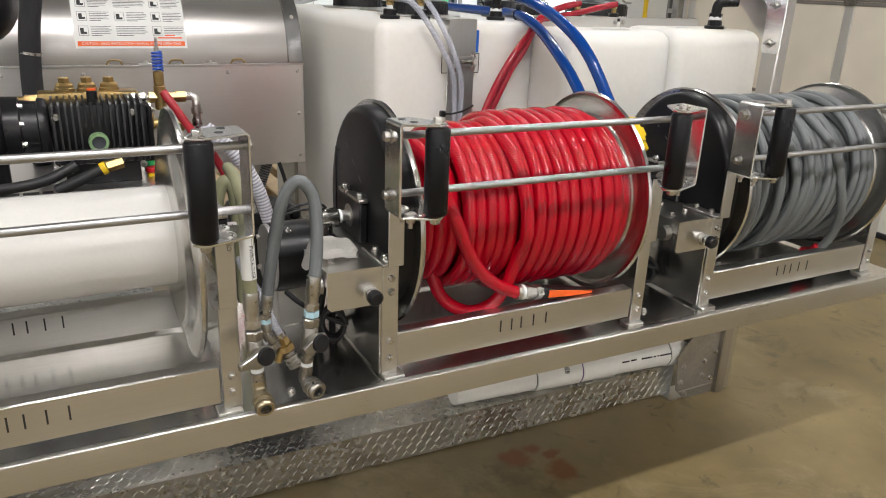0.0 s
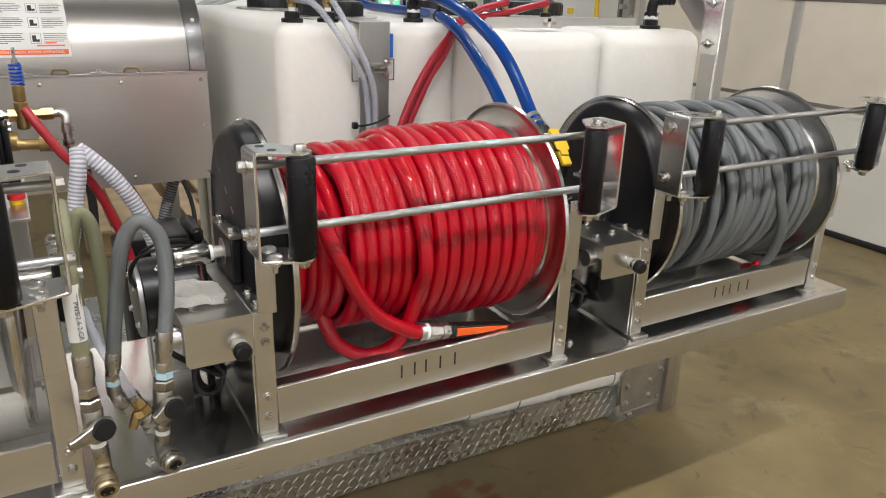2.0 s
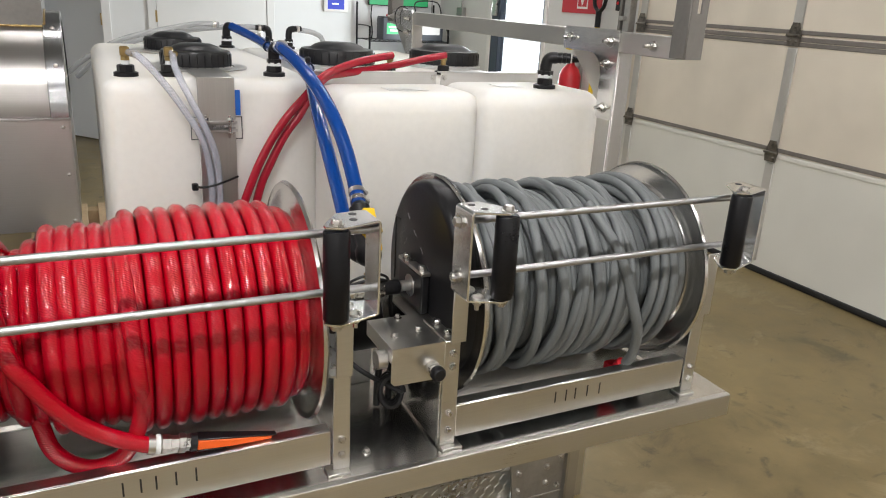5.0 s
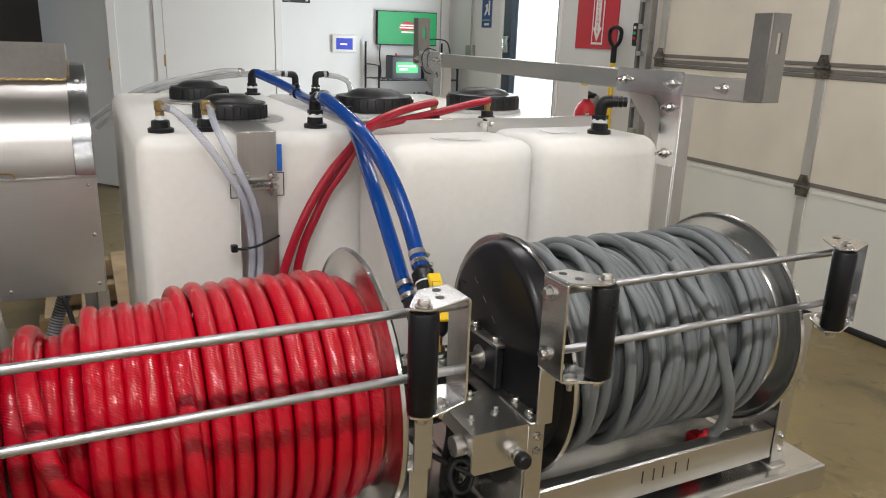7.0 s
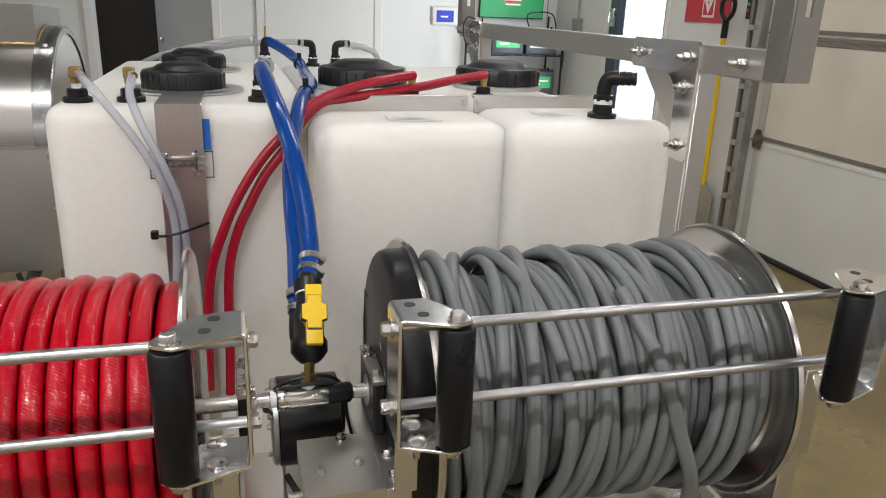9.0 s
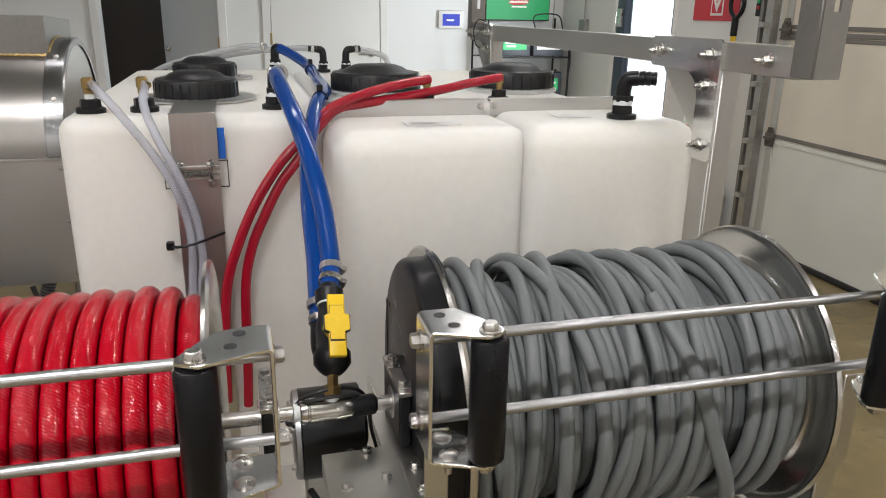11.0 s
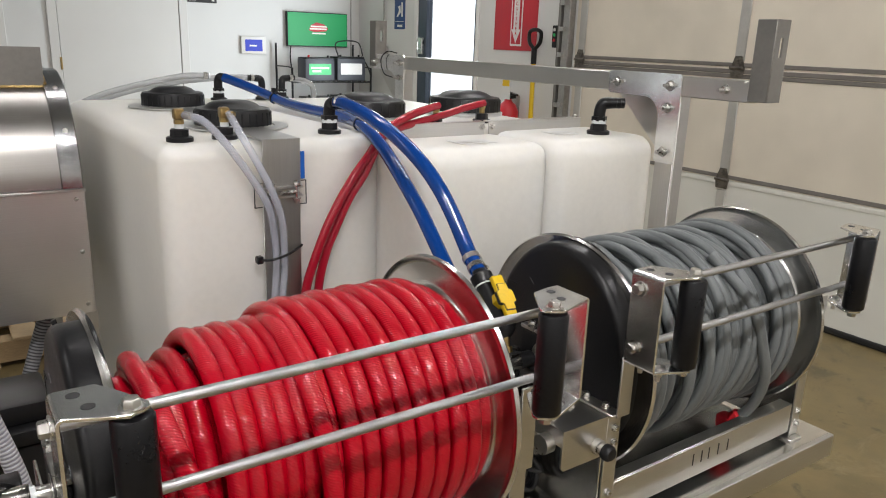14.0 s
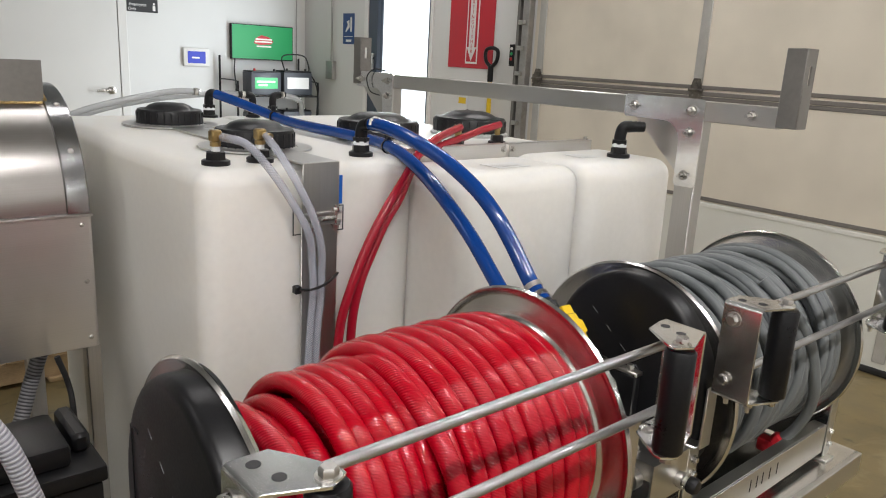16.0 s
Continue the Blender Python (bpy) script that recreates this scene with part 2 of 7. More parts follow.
CREAM = material("cream_door_section", (0.68, 0.622, 0.525), 0.55, var=0.09, scale=3, fine=260, bump=0.18)
CREAM_LOW = material("pale_door_section", (0.68, 0.675, 0.62), 0.5, var=0.05, scale=3, fine=260, bump=0.15)
GREASY = material("greasy_hinge_steel", (0.16, 0.145, 0.125), 0.45, 0.7, var=0.5, scale=30, fine=90, bump=0.1)
TREAD = material("worn_tread_plate", (0.66, 0.65, 0.62), 0.27, 1.0, var=0.12, scale=7, fine=60, bump=0.05)
GALV = material("galvanised_steel", (0.42, 0.41, 0.39), 0.42, 0.9, var=0.15, scale=12, fine=70, bump=0.08)
DARK_FRAME = material("dark_blue_door_frame", (0.035, 0.05, 0.075), 0.4, var=0.12, scale=8, fine=160, bump=0.05)
SIGN_RED = material("red_sign_sheet", (0.5, 0.02, 0.035), 0.5, var=0.08, scale=3, fine=90, bump=0.05)
SIGN_WHITE = material("white_print", (0.75, 0.74, 0.72), 0.5, var=0.04, scale=9, fine=90, bump=0.02)
SIGN_BLACK = material("black_print", (0.02, 0.02, 0.022), 0.5, var=0.1, scale=9, fine=90, bump=0.02)
INK = material("gray_ink", (0.16, 0.16, 0.17), 0.6, var=0.1, scale=9, fine=90, bump=0.02)
SIGN_BLUE = material("blue_print", (0.015, 0.06, 0.2), 0.5, var=0.1, scale=9, fine=90, bump=0.02)
STICKER_BLUE = material("blue_tape", (0.01, 0.12, 0.5), 0.4, var=0.08, scale=9, fine=90, bump=0.02)
BROWN = material("brown_panel", (0.06, 0.045, 0.033), 0.6, var=0.1, scale=5, fine=90, bump=0.05)
WOOD = material("pine_pallet_board", (0.42, 0.3, 0.17), 0.65, var=0.25, scale=7, fine=60, bump=0.2, stretch=(1, 12, 12))
LABEL_PAPER = material("white_label", (0.72, 0.72, 0.70), 0.45, var=0.03, scale=9, fine=90, bump=0.02)
TAPE = material("white_thread_tape", (0.75, 0.78, 0.78), 0.6, var=0.08, scale=40, fine=200, bump=0.2)
BATTERY_GRAY = material("dark_gray_case", (0.045, 0.05, 0.06), 0.45, var=0.1, scale=9, fine=160, bump=0.05)
GREEN_LABEL = material("green_label", (0.02, 0.42, 0.12), 0.4, var=0.15, scale=9, fine=90, bump=0.02)
OLIVE_HOSE = material("olive_rubber_hose", (0.22, 0.22, 0.13), 0.5, var=0.12, scale=6, fine=150, bump=0.08, uv=True)
SCREEN_GREEN = emission("screen_green", (0.01, 0.24, 0.075), 0.55)
SCREEN_BLUE = emission("screen_blue", (0.01, 0.025, 0.3), 0.7)
SCREEN_LIGHT = emission("screen_light", (0.6, 0.6, 0.55), 0.6)
OUTDOORS = emission("overcast_daylight", (0.9, 0.95, 1.0), 1.7)


def ribbed_hose(name, dark, pale):
    m = material(name, (0.6, 0.6, 0.63), 0.35, var=0.06, scale=6, fine=60, bump=0.0, uv=True)
    nt = m.node_tree
    b = nt.nodes["Principled BSDF"]
    co = nt.nodes.new("ShaderNodeTexCoord")
    w = nt.nodes.new("ShaderNodeTexWave")
    w.bands_direction = "X"
    w.inputs["Scale"].default_value = 39.0
    nt.links.new(co.outputs["UV"], w.inputs[0])
    cr = nt.nodes.new("ShaderNodeValToRGB")
    cr.color_ramp.elements[0].position, cr.color_ramp.elements[0].color = 0.25, (*dark, 1)
    cr.color_ramp.elements[1].position, cr.color_ramp.elements[1].color = 0.6, (*pale, 1)
    nt.links.new(w.outputs[1], cr.inputs[0])
    nt.links.new(cr.outputs[0], b.inputs["Base Color"])
    bp = nt.nodes.new("ShaderNodeBump")
    bp.inputs["Strength"].default_value, bp.inputs["Distance"].default_value = 0.5, 0.002
    nt.links.new(w.outputs[1], bp.inputs["Height"])
    nt.links.new(bp.outputs[0], b.inputs["Normal"])
    return m


RIBBED = ribbed_hose("spiral_suction_hose", (0.33, 0.33, 0.38), (0.62, 0.62, 0.66))
RIBBED_GRAY = ribbed_hose("gray_spiral_hose", (0.05, 0.05, 0.055), (0.24, 0.24, 0.25))


def clear_glass():
    m = bpy.data.materials.new("clear_glass")
    m.use_nodes = True
    b = m.node_tree.nodes["Principled BSDF"]
    b.inputs["Transmission Weight"].default_value = 1.0
    b.inputs["Roughness"].default_value = 0.02
    b.inputs["IOR"].default_value = 1.45
    return m


GLASS = clear_glass()

# ---------------------------------------------------------------- builders
ORIGIN = {}


def mesh_of(name, bm, mat, smooth=40):
    bmesh.ops.recalc_face_normals(bm, faces=bm.faces)
    me = bpy.data.meshes.new(name)
    for f in bm.faces:
        f.smooth = True
    for e in bm.edges:
        if len(e.link_faces) == 2 and e.calc_face_angle(0) > radians(smooth):
            e.smooth = False
    bm.to_mesh(me)
    bm.free()
    me.materials.append(mat)
    return me


def thing(name, at, label, category, group="", kind=""):
    ob = new(name)
    ob.empty_display_size = 0.05
    ob.location = at
    ORIGIN[ob] = Vector(at)
    return tagged(ob, label, category, group, kind)


def part(name, bm, mat, parent, label=""):
    """One mesh object under a thing or a part; the bmesh is in world metres."""
    top = parent if parent.parent is None else parent.parent
    top = top if top.parent is None else top.parent
    bmesh.ops.translate(bm, verts=bm.verts, vec=-ORIGIN[top])
    ob = new(name, mesh_of(name, bm, mat))
    ob.parent = parent
    if label:
        ob["label"] = label
    return ob


def solo(name, bm, mat, label, category, group="", kind=""):
    ob = new(name, mesh_of(name, bm, mat))
    ORIGIN[ob] = Vector((0, 0, 0))
    return tagged(ob, label, category, group, kind)


def bm_new():
    return bmesh.new()


def _bevel(bm, verts, width, seg=1, angle=30):
    vs = set(verts)
    edges = [e for e in bm.edges if e.verts[0] in vs and e.verts[1] in vs and len(e.link_faces) == 2 and e.calc_face_angle(0) > radians(angle)]
    if edges and width > 0:
        bmesh.ops.bevel(bm, geom=edges, offset=width, segments=seg, affect="EDGES", profile=0.5)


def box(bm, lo, hi, bev=0.0, seg=1, turn=None):
    lo, hi = Vector(lo), Vector(hi)
    r = bmesh.ops.create_cube(bm, size=1)
    c, s = (lo + hi) / 2, hi - lo
    for v in r["verts"]:
        v.co = Vector((v.co.x * s.x, v.co.y * s.y, v.co.z * s.z))
    if turn:
        bmesh.ops.rotate(bm, verts=r["verts"], matrix=Euler([radians(a) for a in turn]).to_matrix(), cent=(0, 0, 0))
    bmesh.ops.translate(bm, verts=r["verts"], vec=c)
    if bev:
        _bevel(bm, r["verts"], bev, seg)
    return bm


def _frame_of(d):
    d = d.normalized()
    a = Vector((0, 0, 1)) if abs(d.z) < 0.9 else Vector((1, 0, 0))
    u = d.cross(a).normalized()
    return d, u, d.cross(u).normalized()


def lathe(bm, at, axis, profile, n=24, close=True):
    """profile: (distance along the axis, radius) from one end to the other."""
    at = Vector(at)
    d, u, w = _frame_of(Vector(axis))
    rings = []
    for s, r in profile:
        if r < 1e-6:
            rings.append([bm.verts.new(at + d * s)])
        else:
            rings.append([bm.verts.new(at + d * s + (u * math.cos(2 * math.pi * k / n) + w * math.sin(2 * math.pi * k / n)) * r) for k in range(n)])
    for a, b in zip(rings, rings[1:]):
        for k in range(n):
            k2 = (k + 1) % n
            if len(a) == 1 and len(b) == 1:
                continue
            if len(a) == 1:
                bm.faces.new((a[0], b[k], b[k2]))
            elif len(b) == 1:
                bm.faces.new((a[k], b[0], a[k2]))
            else:
                bm.faces.new((a[k], b[k], b[k2], a[k2]))
    if close:
        for ring in (rings[0], rings[-1]):
            if len(ring) > 1:
                bm.faces.new(ring)
    return bm


def cyl(bm, a, b, r, n=20, bev=0.0, r2=None):
    a, b = Vector(a), Vector(b)
    ln = (b - a).length
    r2 = r if r2 is None else r2
    prof = [(0, r - bev), (bev, r), (ln - bev, r2), (ln, r2 - bev)] if bev else [(0, r), (ln, r2)]
    return lathe(bm, a, b - a, prof, n)


def spline(pts, per=8):
    pts = [Vector(p) for p in pts]
    ext = [2 * pts[0] - pts[1]] + pts + [2 * pts[-1] - pts[-2]]
    out = []
    for i in range(1, len(ext) - 2):
        p0, p1, p2, p3 = ext[i - 1:i + 3]
        for k in range(per):
            t = k / per
            out.append(0.5 * (2 * p1 + (p2 - p0) * t + (2 * p0 - 5 * p1 + 4 * p2 - p3) * t * t + (3 * p1 - p0 - 3 * p2 + p3) * t ** 3))
    return out + [pts[-1]]


def tube(bm, pts, r, n=10, caps=True):
    """A hose along pts, with UV: metres along, 0 to 1 round. r: a number or one for each point."""
    pts = [Vector(p) for p in pts]
    uvl = bm.loops.layers.uv.verify()
    d, u, w = _frame_of(pts[1] - pts[0])
    rings, along, dist = [], [], 0.0
    for i, p in enumerate(pts):
        t = (pts[min(i + 1, len(pts) - 1)] - pts[max(i - 1, 0)]).normalized()
        u = (u - t * u.dot(t)).normalized()
        w = t.cross(u)
        if i:
            dist += (p - pts[i - 1]).length
        along.append(dist)
        rad = r if isinstance(r, (int, float)) else r[i]
        rings.append([bm.verts.new(p + (u * math.cos(2 * math.pi * k / n) + w * math.sin(2 * math.pi * k / n)) * rad) for k in range(n)])
    for i in range(len(rings) - 1):
        for k in range(n):
            k2 = (k + 1) % n
            f = bm.faces.new((rings[i][k], rings[i][k2], rings[i + 1][k2], rings[i + 1][k]))
            for loop, uv in zip(f.loops, ((along[i], k / n), (along[i], (k + 1) / n), (along[i + 1], (k + 1) / n), (along[i + 1], k / n))):
                loop[uvl].uv = uv
    if caps:
        bm.faces.new(rings[0])
        bm.faces.new(rings[-1])
    return bm


def prism(bm, outline, axis, lo, hi, bev=0.0):
    """An outline in the two other axes (in x, y, z order), extruded along axis from lo to hi."""
    def at(p, v):
        return Vector({"x": (v, p[0], p[1]), "y": (p[0], v, p[1]), "z": (p[0], p[1], v)}[axis])
    a = [bm.verts.new(at(p, lo)) for p in outline]
    b = [bm.verts.new(at(p, hi)) for p in outline]
    n = len(outline)
    bm.faces.new(a)
    bm.faces.new(b)
    for k in range(n):
        bm.faces.new((a[k], a[(k + 1) % n], b[(k + 1) % n], b[k]))
    if bev:
        _bevel(bm, a + b, bev)
    return bm


def bolt(bm, at, d, r=0.008, h=0.006, washer=True):
    """A hexagon head on a washer, standing on a surface at `at`, out along d."""
    at, d = Vector(at), Vector(d).normalized()
    if washer:
        lathe(bm, at, d, [(0, r * 1.35), (0.0015, r * 1.35)], 16)
    lathe(bm, at + d * 0.0015, d, [(0, r), (h * 0.8, r), (h, r * 0.82)], 6)
    return bm


def button(bm, at, d, r=0.006):
    at = Vector(at)
    return lathe(bm, at, d, [(0, r), (r * 0.25, r * 0.92), (r * 0.5, r * 0.6), (r * 0.55, 0)], 12)


def bars(bm, origin, right, up, rows, h, thick=0.0008):
    """Unreadable print: rows of (start, length, height offset) bars on a surface."""
    o, rt, u = Vector(origin), Vector(right).normalized(), Vector(up).normalized()
    nrm = rt.cross(u)
    for s, ln, dy in rows:
        vs = [bm.verts.new(o + rt * a + u * (dy + b) + nrm * thick) for a, b in ((s, 0), (s + ln, 0), (s + ln, h), (s, h))]
        bm.faces.new(vs)
    return bm


def lettering(name, text, size, at, right, up, mat, parent, depth=0.0006):
    cu = bpy.data.curves.new(name, "FONT")
    cu.body, cu.size, cu.extrude, cu.align_x, cu.align_y = text, size, depth, "CENTER", "CENTER"
    tmp = bpy.data.objects.new(name, cu)
    scene.collection.objects.link(tmp)
    me = bpy.data.meshes.new_from_object(tmp.evaluated_get(bpy.context.evaluated_depsgraph_get()))
    bpy.data.objects.remove(tmp)
    rt, u = Vector(right).normalized(), Vector(up).normalized()
    m = Matrix((rt, u, rt.cross(u))).transposed().to_4x4()
    top = parent if parent.parent is None else parent.parent
    me.transform(Matrix.Translation(Vector(at) - ORIGIN[top]) @ m)
    me.materials.clear()
    me.materials.append(mat)
    ob = new(name, me)
    ob.parent = parent
    return ob

# ---------------------------------------------------------------- the room
X0, X1, Y0, Y1, H = -3.6, 4.12, -9.2, 7.25, 3.35
T = 0.16

solo("floor", box(bm_new(), (X0 - T, Y0 - T, -0.12), (X1 + 4.0, Y1 + 2.5, 0)), CONCRETE, "olive-brown sealed concrete floor with stains", "floor", kind="structure")
solo("ceiling", box(bm_new(), (X0 - T, Y0 - T, H), (X1 + T, Y1 + T, H + 0.12)), CEILING, "gray ceiling sheet", "ceiling", kind="structure")
solo("wall_south", box(bm_new(), (X0 - T, Y0 - T, 0), (X1 + T, Y0, H)), WALL, "white painted wall", "wall", kind="structure")
solo("wall_west", box(bm_new(), (X0 - T, Y0, 0), (X0, Y1 + T, H)), WALL, "white painted wall", "wall", kind="structure")

DOOR_Y0, DOOR_Y1, DOOR_H = 0.49, 4.15, 2.55      # sectional door
GL_Y0, GL_Y1, GL_H = 5.24, 6.19, 2.12            # glass door
bm = bm_new()
box(bm, (X1, Y0, 0), (X1 + T, DOOR_Y0, H))
box(bm, (X1, DOOR_Y0, DOOR_H), (X1 + T, DOOR_Y1, H))
box(bm, (X1, DOOR_Y1, 0), (X1 + T, GL_Y0, H))
box(bm, (X1, GL_Y0, GL_H), (X1 + T, GL_Y1, H))
box(bm, (X1, GL_Y1, 0), (X1 + T, Y1 + T, H))
solo("wall_east", bm, WALL, "white painted wall with the garage door and the glass door", "wall", kind="structure")

AJ0, AJ1 = -0.02, 0.92        # opening with the door ajar
bm = bm_new()
box(bm, (X0, Y1, 0), (AJ0, Y1 + T, H))
box(bm, (AJ0, Y1, 2.08), (AJ1, Y1 + T, H))
box(bm, (AJ1, Y1, 0), (X1, Y1 + T, H))
solo("wall_north", bm, WALL, "white painted back wall with two doors", "wall", kind="structure")
solo("wall_hallway", box(bm_new(), (-1.4, Y1 + 1.35, 0), (2.2, Y1 + 1.5, 2.6)), BROWN, "dark brown wall behind the open door", "wall", kind="structure")

# door ajar
dj = thing("door_1", (AJ1, Y1 + 0.05, 0), "white door standing ajar before a dark hallway", "door", kind="structure")
bm = box(bm_new(), (0, -0.04, 0.01), (0.84, 0, 2.06), 0.003)
bmesh.ops.rotate(bm, verts=bm.verts, matrix=Matrix.Rotation(radians(180 - 52), 3, "Z"), cent=(0, 0, 0))
bmesh.ops.translate(bm, verts=bm.verts, vec=(AJ1, Y1 + 0.05, 0))
leaf = part("door_leaf", bm, DOOR_WHITE, dj)
e = Vector((AJ1 - 0.80 * math.cos(radians(52)), Y1 + 0.05 + 0.80 * math.sin(radians(52)), 1.0))
part("door_knob", lathe(bm_new(), e, (0.3, -0.9, 0), [(-0.06, 0.012), (0, 0.012), (0.03, 0.014), (0.045, 0.027), (0.06, 0.022), (0.066, 0)], 16), ZINC, leaf, "steel door knob")
for hz in (0.3, 1.08, 1.85):
    part("hinge", box(bm_new(), (AJ1 - 0.012, Y1 - 0.012, hz - 0.05), (AJ1 + 0.006, Y1 - 0.002, hz + 0.05), 0.002), BRASS, dj, "brass hinge")
# trim round both doors
def casing(name, a, b, top):
    bm = bm_new()
    box(bm, (a - 0.07, Y1 - 0.018, 0), (a, Y1 + 0.002, top + 0.07), 0.003)
    box(bm, (b, Y1 - 0.018, 0), (b + 0.07, Y1 + 0.002, top + 0.07), 0.003)
    box(bm, (a, Y1 - 0.018, top), (b, Y1 + 0.002, top + 0.07), 0.003)
    return solo(name, bm, DOOR_WHITE, "white painted door casing", "trim", kind="structure")


casing("trim_1", AJ0, AJ1, 2.08)
casing("trim_2", 1.36, 2.33, 2.08)
d2 = thing("door_2", (1.85, Y1, 0), "closed white flush door with a steel lever", "door", kind="structure")
leaf = part("door_leaf", box(bm_new(), (1.365, Y1 - 0.012, 0.01), (2.325, Y1 + 0.002, 2.075), 0.003), DOOR_WHITE, d2)
lz = 0.998
bm = lathe(bm_new(), (2.25, Y1 - 0.012, lz), (0, -1, 0), [(0, 0.034), (0.012, 0.033), (0.016, 0.02), (0.05, 0.016), (0.055, 0)], 20)
tube(bm, spline([(2.25, Y1 - 0.055, lz), (2.2, Y1 - 0.06, lz), (2.12, Y1 - 0.055, lz - 0.004)], 5), 0.010, 8)
part("door_lever", bm, ZINC, leaf, "satin steel lever handle")
for hz in (0.3, 1.12, 1.9):
    part("hinge", box(bm_new(), (1.352, Y1 - 0.022, hz - 0.05), (1.368, Y1 - 0.010, hz + 0.05), 0.002), BRASS, d2, "brass hinge")
# wall panel joint
bm = bm_new()
box(bm, (X0, Y1 - 0.012, 0), (AJ0 - 0.07, Y1 + 0.001, 0.1), 0.002)
box(bm, (AJ1 + 0.07, Y1 - 0.012, 0), (1.29, Y1 + 0.001, 0.1), 0.002)
box(bm, (2.40, Y1 - 0.012, 0), (X1, Y1 + 0.001, 0.1), 0.002)
solo("baseboard", bm, DOOR_WHITE, "white baseboard along the back wall", "baseboard", kind="structure")

# glass door to the outside
gd = thing("door_3", (X1, 5.7, 0), "glazed door in a dark blue frame, daylight behind", "door", kind="structure")
bm = bm_new()
fx0, fx1 = X1 - 0.02, X1 + 0.10
box(bm, (fx0, GL_Y1 - 0.05, 0), (fx1, GL_Y1, GL_H), 0.004)
box(bm, (fx0, GL_Y0, 0), (fx1, GL_Y0 + 0.035, GL_H), 0.004)
box(bm, (fx0, GL_Y0 + 0.035, GL_H - 0.05), (fx1, GL_Y1 - 0.05, GL_H), 0.004)
part("door_frame", bm, SIGN_WHITE, gd, "white door frame")
lf = part("door_leaf", box(box(box(box(bm_new(), (fx0 + 0.01, GL_Y1 - 0.19, 0.02), (fx1 - 0.04, GL_Y1 - 0.055, GL_H - 0.055), 0.004), (fx0 + 0.01, GL_Y0 + 0.04, 0.02), (fx1 - 0.04, GL_Y0 + 0.06, GL_H - 0.055), 0.003), (fx0 + 0.01, GL_Y0 + 0.06, 0.02), (fx1 - 0.04, GL_Y1 - 0.19, 0.25), 0.004), (fx0 + 0.01, GL_Y0 + 0.06, GL_H - 0.17), (fx1 - 0.04, GL_Y1 - 0.19, GL_H - 0.055), 0.004), DARK_FRAME, gd)
pane = part("pane", box(bm_new(), (X1 + 0.018, GL_Y0 + 0.058, 0.24), (X1 + 0.026, GL_Y1 - 0.188, GL_H - 0.16)), GLASS, lf)
pane.visible_shadow = False
bm = box(bm_new(), (X1 - 0.035, GL_Y1 - 0.155, 1.28), (X1 - 0.008, GL_Y1 - 0.085, 1.42), 0.004)
cyl(bm, (X1 - 0.055, GL_Y1 - 0.12, 1.31), (X1 - 0.055, GL_Y1 - 0.12, 1.39), 0.007, 10)
part("door_pull", bm, ZINC, lf, "steel pull plate")
solo("backdrop", box(bm_new(), (X1 + 2.4, 2.0, 0.0), (X1 + 2.45, 11.0, 4.2)), OUTDOORS, "bright overcast daylight outside the glass door", "backdrop", kind="structure")

# sectional door
gx = X1 - 0.005
sd = thing("door_4", (gx, 2.3, 0), "cream sectional garage door, closed, with hinges and galvanised rails", "garage door", kind="structure")
seams = [0.032, 0.69, 1.31, 1.925, 2.54]
stiles = [0.51, 1.68, 2.865, 4.08]
for k in range(4):
    z0, z1 = seams[k], seams[k + 1]
    sec = part("panel", box(bm_new(), (gx, DOOR_Y0 + 0.002, z0), (gx + 0.045, DOOR_Y1 - 0.002, z1 - 0.0003), 0.002), CREAM if k else CREAM_LOW, sd, "" if k else "pale gray-white bottom section")
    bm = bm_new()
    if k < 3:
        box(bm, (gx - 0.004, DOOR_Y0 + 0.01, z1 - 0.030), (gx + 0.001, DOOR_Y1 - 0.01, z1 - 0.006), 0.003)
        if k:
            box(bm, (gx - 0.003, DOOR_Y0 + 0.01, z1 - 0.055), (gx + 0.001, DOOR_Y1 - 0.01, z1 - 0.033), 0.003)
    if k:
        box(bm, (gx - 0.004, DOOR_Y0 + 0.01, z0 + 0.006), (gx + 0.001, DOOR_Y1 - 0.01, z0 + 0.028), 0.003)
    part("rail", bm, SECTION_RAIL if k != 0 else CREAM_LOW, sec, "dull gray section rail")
    for sy in stiles:
        part("stile", box(bm_new(), (gx - 0.010, sy - 0.03, z0 + 0.035), (gx + 0.001, sy + 0.03, z1 - 0.06), 0.003), material("stile_steel", (0.5, 0.49, 0.46), 0.45, 0.4, var=0.08, scale=8, fine=120) if (k == 0 and sy == stiles[0]) else bpy.data.materials["stile_steel"], sec)
    if k:
        for sy in stiles:
            bm = prism(bm_new(), [(sy - 0.035, z0 - 0.05), (sy + 0.035, z0 - 0.05), (sy + 0.042, z0), (sy + 0.02, z0 + 0.065), (sy - 0.02, z0 + 0.065), (sy - 0.042, z0)], "x", gx - 0.018, gx - 0.012, 0.001)
            cyl(bm, (gx - 0.02, sy - 0.045, z0), (gx - 0.02, sy + 0.045, z0), 0.008, 10)
            for dy, dz in ((-0.02, -0.03), (0.02, -0.03), (0, 0.04)):
                bolt(bm, (gx - 0.018, sy + dy, z0 + dz), (-1, 0, 0), 0.007, 0.006)
            part("hinge", bm, GREASY, sec, "galvanised hinge, dark with grease")
part("weather_seal", box(bm_new(), (gx - 0.012, DOOR_Y0, 0.0), (gx + 0.05, DOOR_Y1, 0.036), 0.01, 2), RUBBER, sd, "black rubber floor seal")
tr = thing("door_track", (gx, 4.24, 0), "galvanised vertical track of the garage door with dark edge", "door track", kind="structure")
bm = box(bm_new(), (gx - 0.055, 4.165, 0.05), (gx - 0.048, 4.225, 2.7), 0.001)
